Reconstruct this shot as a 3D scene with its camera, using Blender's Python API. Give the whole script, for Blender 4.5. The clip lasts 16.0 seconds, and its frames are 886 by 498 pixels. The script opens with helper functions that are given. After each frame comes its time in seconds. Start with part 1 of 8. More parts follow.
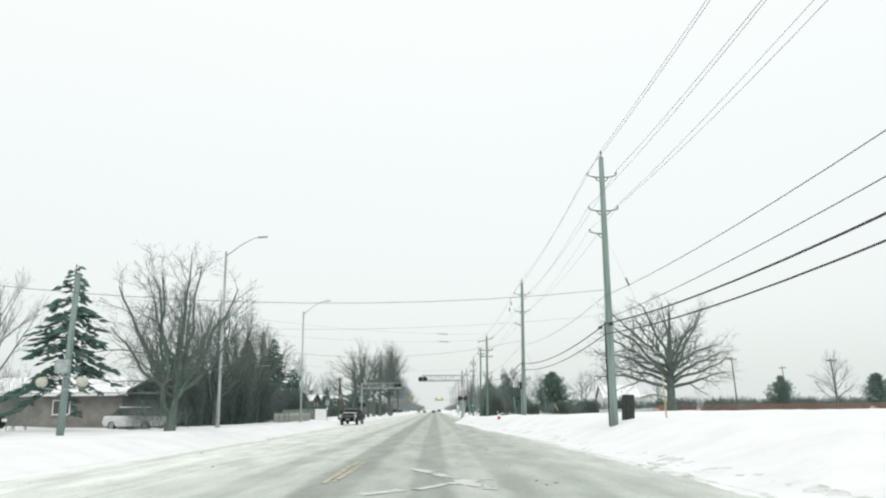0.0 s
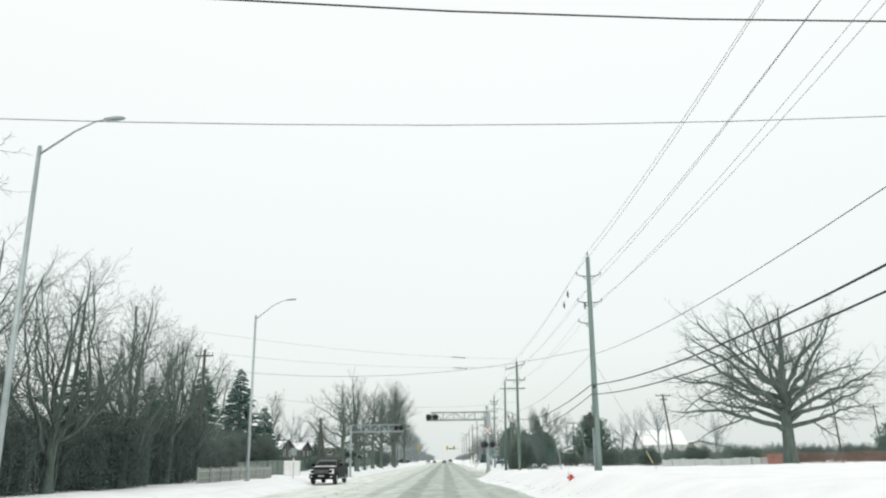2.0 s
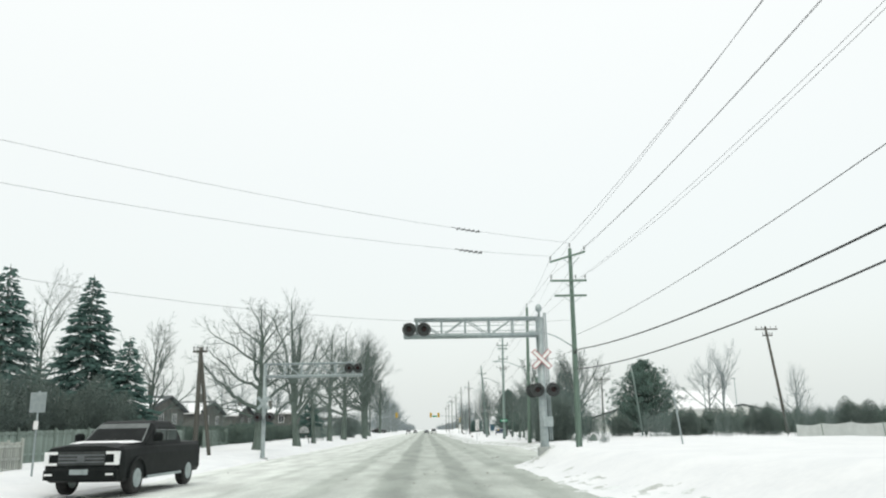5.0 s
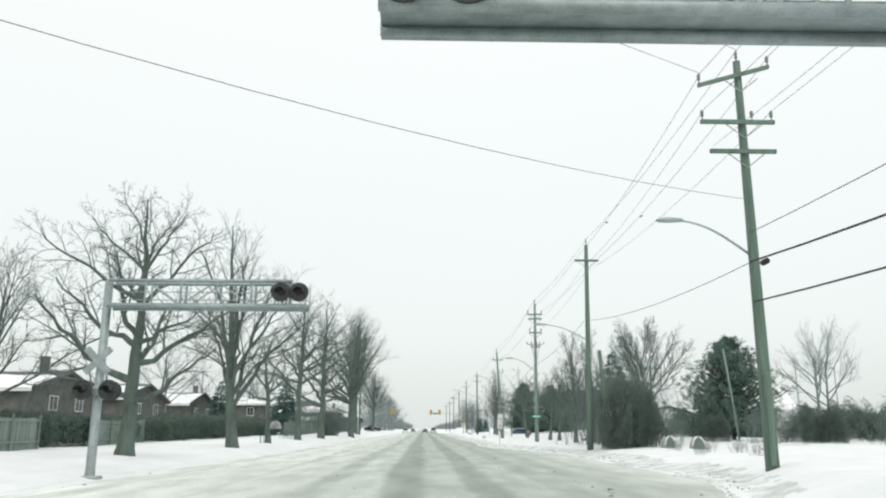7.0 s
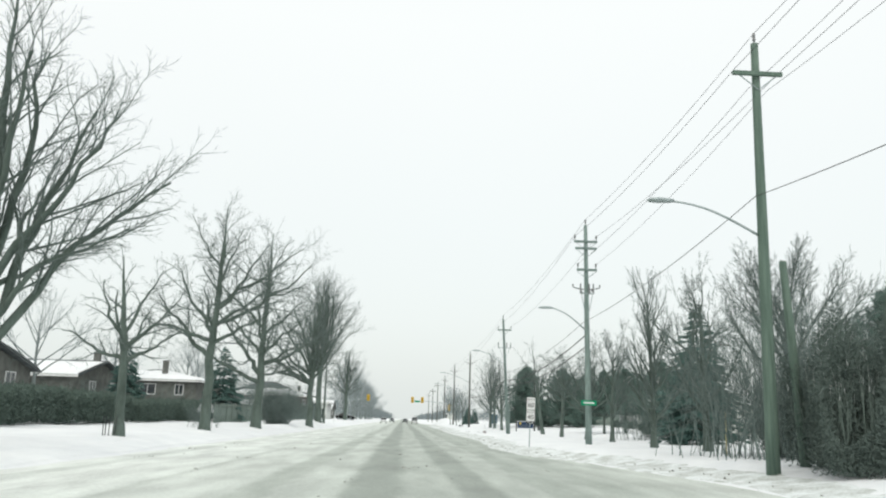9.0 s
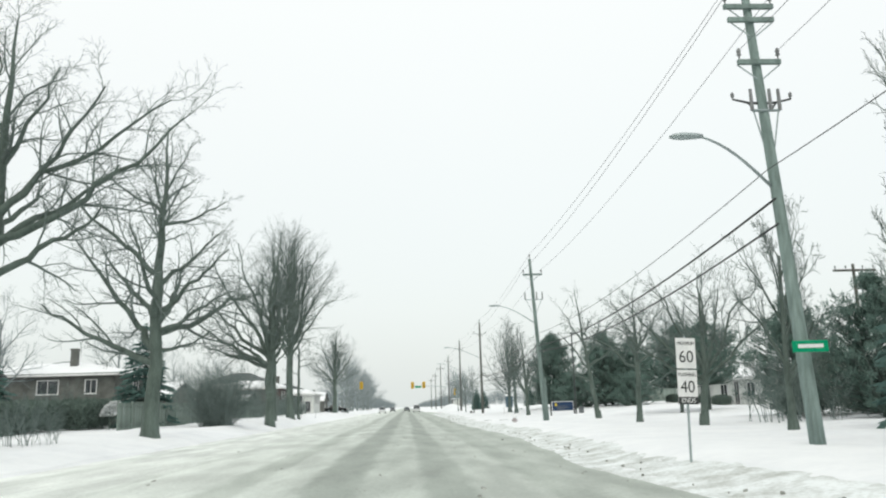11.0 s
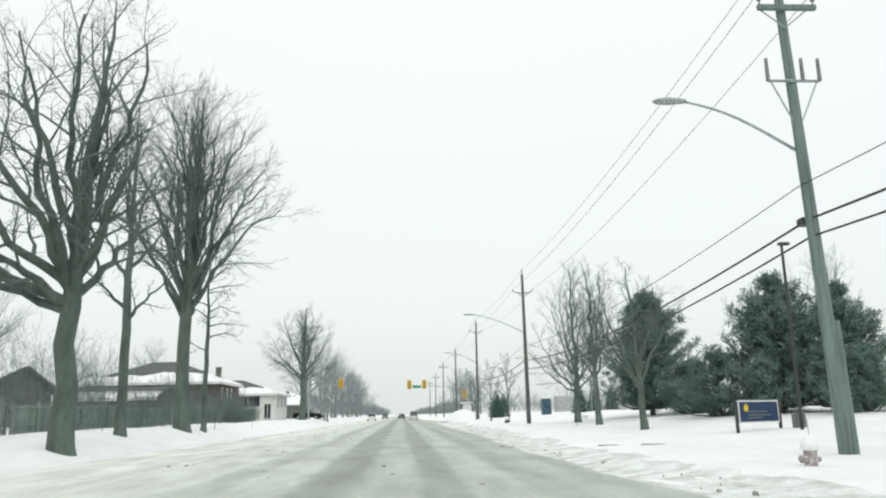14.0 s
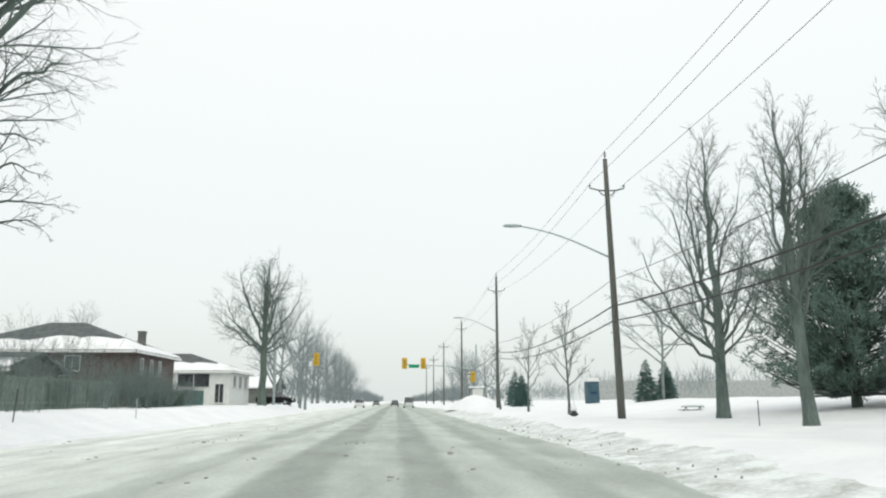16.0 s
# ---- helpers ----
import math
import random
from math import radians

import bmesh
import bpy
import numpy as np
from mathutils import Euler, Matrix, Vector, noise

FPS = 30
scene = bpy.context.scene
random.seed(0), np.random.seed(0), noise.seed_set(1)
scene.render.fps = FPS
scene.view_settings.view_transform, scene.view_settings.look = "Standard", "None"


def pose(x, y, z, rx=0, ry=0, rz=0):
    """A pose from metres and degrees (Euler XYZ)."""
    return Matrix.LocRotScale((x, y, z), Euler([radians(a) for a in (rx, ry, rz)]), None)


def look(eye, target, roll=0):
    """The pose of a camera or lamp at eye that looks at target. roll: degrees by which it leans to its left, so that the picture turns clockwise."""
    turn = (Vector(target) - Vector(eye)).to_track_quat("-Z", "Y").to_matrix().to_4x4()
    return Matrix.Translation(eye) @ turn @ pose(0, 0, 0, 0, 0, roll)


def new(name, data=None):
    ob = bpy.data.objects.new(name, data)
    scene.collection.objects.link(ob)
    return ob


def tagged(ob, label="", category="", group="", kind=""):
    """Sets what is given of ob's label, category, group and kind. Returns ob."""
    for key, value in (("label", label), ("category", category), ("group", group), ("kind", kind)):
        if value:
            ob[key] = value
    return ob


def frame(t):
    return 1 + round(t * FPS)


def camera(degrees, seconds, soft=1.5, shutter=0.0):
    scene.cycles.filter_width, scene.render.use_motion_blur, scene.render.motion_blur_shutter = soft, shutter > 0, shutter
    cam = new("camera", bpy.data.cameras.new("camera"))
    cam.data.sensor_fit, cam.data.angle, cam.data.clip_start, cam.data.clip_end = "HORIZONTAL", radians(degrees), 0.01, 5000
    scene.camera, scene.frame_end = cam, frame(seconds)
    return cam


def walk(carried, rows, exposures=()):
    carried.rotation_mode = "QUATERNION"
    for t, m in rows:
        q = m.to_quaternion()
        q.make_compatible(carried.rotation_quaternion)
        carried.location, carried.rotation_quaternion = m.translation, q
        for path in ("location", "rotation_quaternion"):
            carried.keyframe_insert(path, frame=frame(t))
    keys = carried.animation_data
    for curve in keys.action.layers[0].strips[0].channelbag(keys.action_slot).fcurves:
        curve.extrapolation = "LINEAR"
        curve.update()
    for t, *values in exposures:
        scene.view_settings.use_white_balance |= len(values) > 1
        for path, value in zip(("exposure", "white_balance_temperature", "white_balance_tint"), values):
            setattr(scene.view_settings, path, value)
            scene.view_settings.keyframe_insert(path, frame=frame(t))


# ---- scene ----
cam = camera(60.0, 16.0, soft=2.1)
PATH = [
    (0, (0.486, -4.723, 1.551), (0.51, -2.766, 1.962), -0.6),
    (0.5, (0.324, 2.482, 1.593), (0.337, 4.434, 2.028), -1.2),
    (1, (0.222, 9.518, 1.663), (0.221, 11.466, 2.116), -1.4),
    (1.5, (0.16, 16.701, 1.707), (0.163, 18.631, 2.234), -1.7),
    (2, (0.068, 23.992, 1.728), (0.07, 25.921, 2.258), -0.8),
    (2.5, (-0.101, 31.344, 1.739), (-0.088, 33.285, 2.222), -0.5),
    (3, (-0.304, 38.791, 1.726), (-0.282, 40.741, 2.172), -1.1),
    (3.5, (-0.427, 45.996, 1.686), (-0.389, 47.95, 2.114), -1.3),
    (4, (-0.561, 53.092, 1.631), (-0.5, 55.044, 2.061), -1.1),
    (4.2, (-0.605, 55.774, 1.62), (-0.547, 57.725, 2.056), -1.1),
    (6.3, (-1.065, 82.253, 1.367), (-1.023, 84.197, 1.836), -0.8),
    (6.5, (-1.091, 84.823, 1.36), (-1.051, 86.769, 1.823), -0.2),
    (7, (-1.2, 91.44, 1.365), (-1.151, 93.386, 1.822), 0.1),
    (7.5, (-1.257, 98.117, 1.317), (-1.186, 100.06, 1.788), 0.5),
    (8, (-1.194, 104.662, 1.304), (-1.123, 106.602, 1.784), 0.8),
    (8.5, (-1.171, 111.1, 1.322), (-1.098, 113.049, 1.766), 1.9),
    (9, (-1.15, 117.607, 1.344), (-1.063, 119.557, 1.779), 1.7),
    (9.2, (-1.124, 120.102, 1.349), (-1.046, 122.051, 1.79), 1.9),
    (11.3, (-0.286, 144.6, 1.374), (-0.178, 146.557, 1.773), -2.0),
    (11.5, (-0.245, 147.014, 1.373), (-0.134, 148.969, 1.777), -2.0),
    (12, (-0.283, 153.332, 1.362), (-0.171, 155.286, 1.771), -1.8),
    (12.5, (-0.46, 159.869, 1.349), (-0.35, 161.824, 1.758), -1.6),
    (13, (-0.398, 166.155, 1.312), (-0.279, 168.109, 1.723), -1.2),
    (13.5, (-0.386, 172.503, 1.269), (-0.266, 174.457, 1.681), -1.0),
    (14, (-0.35, 178.936, 1.218), (-0.239, 180.888, 1.638), -1.1),
    (14.5, (-0.375, 185.49, 1.155), (-0.27, 187.442, 1.579), -1.0),
    (15, (-0.288, 191.888, 1.124), (-0.193, 193.843, 1.535), -1.3),
    (15.5, (-0.195, 198.037, 1.114), (-0.087, 199.994, 1.513), -1.1),
    (16, (-0.217, 204.071, 1.109), (-0.096, 206.029, 1.499), -0.2),
]
walk(cam, [(t, look(eye, target, roll)) for t, eye, target, roll in PATH], exposures=[(0, -0.02, 6500, 0.3), (16, -0.02, 6500, 0.3)])

# ---- light: overcast winter noon, sky glowing white through thin falling snow ----
world = bpy.data.worlds.new("overcast_sky")
scene.world = world
world.use_nodes = True
wn, wl = world.node_tree.nodes, world.node_tree.links
wn.clear()
sky = wn.new("ShaderNodeTexSky")
sky.sky_type, sky.sun_disc = "NISHITA", False
sky.sun_elevation, sky.sun_rotation = radians(48), radians(200)
sky.dust_density, sky.air_density = 6.0, 1.0
bg_sky = wn.new("ShaderNodeBackground")
bg_sky.inputs["Strength"].default_value = 0.03
wl.new(sky.outputs[0], bg_sky.inputs["Color"])
coord = wn.new("ShaderNodeTexCoord")
split = wn.new("ShaderNodeSeparateXYZ")
wl.new(coord.outputs["Generated"], split.inputs[0])
cloud = wn.new("ShaderNodeTexNoise")
cloud.inputs["Scale"].default_value, cloud.inputs["Detail"].default_value = 1.6, 2.0
wl.new(coord.outputs["Generated"], cloud.inputs["Vector"])
lift = wn.new("ShaderNodeMath")
lift.operation = "MULTIPLY_ADD"
wl.new(cloud.outputs["Fac"], lift.inputs[0])
lift.inputs[1].default_value = 0.10
wl.new(split.outputs["Z"], lift.inputs[2])
ramp = wn.new("ShaderNodeValToRGB")
ramp.color_ramp.elements[0].position, ramp.color_ramp.elements[0].color = 0.0, (0.83, 0.84, 0.86, 1)
ramp.color_ramp.elements[1].position, ramp.color_ramp.elements[1].color = 0.55, (1.09, 1.05, 1.07, 1)
mid = ramp.color_ramp.elements.new(0.18)
mid.color = (0.965, 0.95, 0.968, 1)
wl.new(lift.outputs[0], ramp.inputs["Fac"])
bg_cloud = wn.new("ShaderNodeBackground")
bg_cloud.inputs["Strength"].default_value = 0.9
wl.new(ramp.outputs["Color"], bg_cloud.inputs["Color"])
both = wn.new("ShaderNodeAddShader")
wl.new(bg_sky.outputs[0], both.inputs[0])
wl.new(bg_cloud.outputs[0], both.inputs[1])
wl.new(both.outputs[0], wn.new("ShaderNodeOutputWorld").inputs["Surface"])

sun = new("sun", bpy.data.lights.new("sun", "SUN"))
sun.data.energy, sun.data.angle, sun.data.color = 0.5, radians(25), (1.0, 0.98, 0.95)
sun.matrix_world = look((0, 0, 60), (-14, 40, 0))


# ---- materials ----
def material(name, dark, light, scale=4.0, rough=0.8, bump=0.15, fine=30.0, metal=0.0, low=0.35, high=0.65, stretch=(1, 1, 1), vary=0.0, snow=0.0, snow_scale=3.0, spec=0.3):
    """Two colours mixed by two sizes of noise, with relief; snow lies on what faces up."""
    m = bpy.data.materials.new(name)
    m.use_nodes = True
    n, l = m.node_tree.nodes, m.node_tree.links
    b = n["Principled BSDF"]
    b.inputs["Roughness"].default_value, b.inputs["Metallic"].default_value = rough, metal
    b.inputs["Specular IOR Level"].default_value = spec
    tc, mp = n.new("ShaderNodeTexCoord"), n.new("ShaderNodeMapping")
    mp.inputs["Scale"].default_value = stretch
    l.new(tc.outputs["Object"], mp.inputs["Vector"])
    big, small = n.new("ShaderNodeTexNoise"), n.new("ShaderNodeTexNoise")
    for tex, s in ((big, scale), (small, fine)):
        tex.inputs["Scale"].default_value, tex.inputs["Detail"].default_value = s, 4.0
        l.new(mp.outputs[0], tex.inputs["Vector"])
    mix = n.new("ShaderNodeMix")
    mix.data_type = "FLOAT"
    mix.inputs[0].default_value = 0.35
    l.new(big.outputs["Fac"], mix.inputs[2])
    l.new(small.outputs["Fac"], mix.inputs[3])
    rp = n.new("ShaderNodeValToRGB")
    rp.color_ramp.elements[0].position, rp.color_ramp.elements[0].color = low, (*dark, 1)
    rp.color_ramp.elements[1].position, rp.color_ramp.elements[1].color = high, (*light, 1)
    l.new(mix.outputs[0], rp.inputs["Fac"])
    out = rp.outputs["Color"]
    if vary:
        info, hs = n.new("ShaderNodeObjectInfo"), n.new("ShaderNodeHueSaturation")
        mr = n.new("ShaderNodeMapRange")
        mr.inputs[3].default_value, mr.inputs[4].default_value = 1 - vary, 1 + vary
        l.new(info.outputs["Random"], mr.inputs[0])
        l.new(mr.outputs[0], hs.inputs["Value"])
        l.new(out, hs.inputs["Color"])
        out = hs.outputs["Color"]
    if snow:
        geo, sp = n.new("ShaderNodeNewGeometry"), n.new("ShaderNodeSeparateXYZ")
        l.new(geo.outputs["Normal"], sp.inputs[0])
        patch = n.new("ShaderNodeTexNoise")
        patch.inputs["Scale"].default_value = snow_scale
        l.new(tc.outputs["Object"], patch.inputs["Vector"])
        add = n.new("ShaderNodeMath")
        add.operation = "ADD"
        l.new(sp.outputs["Z"], add.inputs[0])
        l.new(patch.outputs["Fac"], add.inputs[1])
        edge = n.new("ShaderNodeMapRange")
        edge.inputs[1].default_value, edge.inputs[2].default_value = 1.75 - snow, 1.95 - snow
        l.new(add.outputs[0], edge.inputs[0])
        cover = n.new("ShaderNodeMix")
        cover.data_type = "RGBA"
        l.new(edge.outputs[0], cover.inputs[0])
        l.new(out, cover.inputs[6])
        cover.inputs[7].default_value = (0.83, 0.85, 0.87, 1)
        out = cover.outputs[2]
    l.new(out, b.inputs["Base Color"])
    if bump:
        bp = n.new("ShaderNodeBump")
        bp.inputs["Strength"].default_value, bp.inputs["Distance"].default_value = bump, 0.05
        l.new(mix.outputs[0], bp.inputs["Height"])
        l.new(bp.outputs[0], b.inputs["Normal"])
    return m


SNOW = material("snow", (0.765, 0.785, 0.805), (0.86, 0.875, 0.885), 0.6, 0.75, 0.5, 6.0)
ROOF_SNOW = material("roof_snow", (0.78, 0.80, 0.82), (0.88, 0.89, 0.90), 1.2, 0.8, 0.3, 8.0)
DIRTY_SNOW = material("plowed_snow", (0.42, 0.44, 0.41), (0.80, 0.835, 0.84), 1.6, 0.85, 0.5, 14.0, low=0.34, high=0.60)
SLUSH = material("slush_crumbs", (0.16, 0.165, 0.15), (0.42, 0.43, 0.40), 5.0, 0.8, 0.6, 25.0)
BARK = material("bark", (0.066, 0.088, 0.076), (0.138, 0.176, 0.156), 3.0, 0.9, 0.8, 22.0, stretch=(1, 1, 0.25), snow=0.30)
TWIG = material("twigs", (0.088, 0.112, 0.102), (0.170, 0.212, 0.198), 1.5, 0.9, 0.0, 12.0, snow=0.22)
MAPLE_BARK = material("maple_bark", (0.074, 0.097, 0.089), (0.162, 0.204, 0.190), 3.0, 0.9, 0.8, 22.0, stretch=(1, 1, 0.25), snow=0.25)
BRUSH = material("brush_twigs", (0.100, 0.133, 0.124), (0.215, 0.265, 0.252), 1.0, 0.9, 0.0, 9.0, snow=0.10)
# Paler twigs for far growth: distance haze is put into the colour.
HAZE_TWIG = material("haze_pale_twigs", (0.180, 0.210, 0.217), (0.341, 0.390, 0.404), 0.5, 0.9, 0.0, 6.0)
SPRUCE = material("spruce_needles", (0.047, 0.093, 0.083), (0.106, 0.183, 0.163), 2.5, 0.8, 0.0, 20.0, snow=0.34)
# Snow on PINE and CEDAR is raised beyond real dusting to imitate haze.
PINE = material("pine_needles", (0.078, 0.128, 0.108), (0.150, 0.225, 0.195), 2.5, 0.8, 0.0, 20.0, snow=0.42)
HEDGE = material("hedge_leaves", (0.072, 0.104, 0.088), (0.150, 0.200, 0.172), 1.5, 0.85, 0.0, 15.0, snow=0.20)
CEDAR = material("cedar_sprays", (0.070, 0.096, 0.086), (0.140, 0.178, 0.160), 1.2, 0.85, 0.0, 12.0, snow=0.20)
POLE_WOOD = material("weathered_pole_wood", (0.132, 0.175, 0.164), (0.256, 0.330, 0.310), 2.0, 0.85, 0.35, 30.0, stretch=(6, 6, 0.3), vary=0.12)
GREEN_POLE = material("treated_pole_wood", (0.093, 0.140, 0.116), (0.176, 0.245, 0.202), 2.0, 0.85, 0.35, 30.0, stretch=(6, 6, 0.3), vary=0.1)
BROWN_POLE = material("brown_pole_wood", (0.082, 0.086, 0.078), (0.165, 0.170, 0.155), 2.0, 0.85, 0.35, 30.0, stretch=(6, 6, 0.3), vary=0.12)
STEEL = material("galvanised_steel", (0.269, 0.315, 0.321), (0.413, 0.470, 0.477), 5.0, 0.5, 0.05, 40.0, metal=0.5, snow=0.12)
ALUMINIUM = material("aluminium_pole", (0.297, 0.340, 0.347), (0.421, 0.480, 0.482), 2.0, 0.45, 0.03, 25.0, metal=0.5)
BLACK_METAL = material("black_metal", (0.029, 0.034, 0.034), (0.065, 0.072, 0.072), 6.0, 0.55, 0.05, 40.0, snow=0.05)
WIRE = material("wire", (0.05, 0.055, 0.058), (0.10, 0.105, 0.11), 3.0, 0.6, 0.0, 20.0)
CABLE = material("black_cable", (0.022, 0.024, 0.024), (0.048, 0.050, 0.050), 3.0, 0.6, 0.0, 20.0)
PORCELAIN = material("insulator_porcelain", (0.14, 0.145, 0.15), (0.27, 0.28, 0.285), 8.0, 0.3, 0.0, 30.0)
RED_LENS = material("red_lens", (0.022, 0.012, 0.012), (0.04, 0.016, 0.016), 30.0, 0.25, 0.0, 60.0)
WHITE_PAINT = material("white_paint", (0.68, 0.69, 0.69), (0.82, 0.82, 0.81), 4.0, 0.5, 0.05, 30.0)
RED_PAINT = material("red_paint", (0.42, 0.02, 0.025), (0.56, 0.04, 0.045), 5.0, 0.5, 0.05, 30.0)
DULL_RED = material("faded_red_paint", (0.30, 0.07, 0.075), (0.42, 0.12, 0.12), 5.0, 0.6, 0.05, 30.0)
YELLOW_PAINT = material("yellow_paint", (0.58, 0.42, 0.03), (0.72, 0.55, 0.07), 5.0, 0.5, 0.05, 30.0)
GREEN_SIGN = material("green_sign", (0.0, 0.24, 0.115), (0.01, 0.31, 0.15), 8.0, 0.4, 0.0, 40.0)
BLUE_SIGN = material("blue_sign", (0.012, 0.034, 0.085), (0.022, 0.052, 0.12), 6.0, 0.4, 0.0, 40.0)
DARK_GREEN = material("dark_green_plastic", (0.018, 0.026, 0.022), (0.045, 0.055, 0.048), 4.0, 0.6, 0.1, 20.0, snow=0.15)
BRICK = material("brown_brick", (0.093, 0.097, 0.089), (0.171, 0.178, 0.165), 1.5, 0.9, 0.2, 14.0)
RED_BRICK = material("red_brick", (0.088, 0.066, 0.062), (0.150, 0.112, 0.105), 1.5, 0.9, 0.2, 14.0)
SHINGLE = material("roof_shingles", (0.064, 0.075, 0.079), (0.140, 0.156, 0.156), 2.0, 0.9, 0.3, 14.0)
SHED_WALL = material("drab_stucco", (0.17, 0.165, 0.155), (0.27, 0.265, 0.25), 1.5, 0.9, 0.1, 20.0)
TEAL_BOARD = material("dark_teal_boards", (0.045, 0.105, 0.100), (0.085, 0.165, 0.155), 2.0, 0.8, 0.2, 20.0)
SIDING = material("pale_siding", (0.60, 0.62, 0.60), (0.73, 0.75, 0.72), 1.5, 0.7, 0.05, 20.0)
GLASS = material("dark_window_glass", (0.03, 0.035, 0.04), (0.07, 0.08, 0.085), 0.8, 0.08, 0.0, 6.0, spec=0.6)
FENCE_WOOD = material("grey_fence_wood", (0.126, 0.160, 0.140), (0.270, 0.330, 0.298), 2.0, 0.9, 0.3, 22.0, stretch=(5, 5, 0.4), vary=0.2)
ORANGE_NET = material("orange_net", (0.34, 0.17, 0.14), (0.45, 0.25, 0.21), 3.0, 0.7, 0.0, 25.0)
CONCRETE = material("concrete", (0.283, 0.300, 0.296), (0.425, 0.450, 0.439), 3.0, 0.9, 0.2, 25.0, snow=0.3)
CAR_BLACK = material("black_car_paint", (0.006, 0.008, 0.008), (0.014, 0.017, 0.017), 3.0, 0.5, 0.0, 20.0, spec=0.1)
# Base colour lifted to imitate sky reflected in the pickup's windows.
SKY_TONED_GLASS = material("sky_toned_car_glass", (0.075, 0.090, 0.088), (0.125, 0.145, 0.14), 0.8, 0.1, 0.0, 6.0, spec=0.8)
CAR_GREY = material("grey_car_paint", (0.095, 0.105, 0.112), (0.151, 0.165, 0.173), 3.0, 0.3, 0.0, 20.0, spec=0.6, snow=0.15)
CAR_WHITE = material("white_car_paint", (0.60, 0.61, 0.62), (0.72, 0.73, 0.74), 3.0, 0.3, 0.0, 20.0, spec=0.6)
RUBBER = material("tyre_rubber", (0.012, 0.012, 0.012), (0.04, 0.04, 0.04), 8.0, 0.85, 0.2, 40.0)
LAMP_GLASS = material("headlight_glass", (0.75, 0.77, 0.78), (0.88, 0.89, 0.90), 5.0, 0.15, 0.0, 30.0)
TAN_SIGNAL = material("yellow_signal_housing", (0.52, 0.33, 0.02), (0.66, 0.44, 0.05), 5.0, 0.5, 0.0, 30.0)


# ---- mesh helpers ----
def fast_mesh(name, verts, faces, mat, smooth=True):
    """verts (n, 3); faces: list of (m, k) index arrays."""
    me = bpy.data.meshes.new(name)
    verts = np.asarray(verts, dtype=np.float32)
    me.vertices.add(len(verts))
    me.vertices.foreach_set("co", verts.ravel())
    faces = [np.asarray(f, dtype=np.int32) for f in faces if len(f)]
    loops = np.concatenate([f.ravel() for f in faces])
    sizes = np.concatenate([np.full(len(f), f.shape[1], dtype=np.int32) for f in faces])
    starts = np.r_[0, np.cumsum(sizes)[:-1]].astype(np.int32)
    me.loops.add(len(loops))
    me.loops.foreach_set("vertex_index", loops)
    me.polygons.add(len(sizes))
    me.polygons.foreach_set("loop_start", starts)
    me.polygons.foreach_set("loop_total", sizes)
    me.polygons.foreach_set("use_smooth", np.full(len(sizes), smooth))
    me.update(calc_edges=True)
    me.materials.append(mat)
    return me


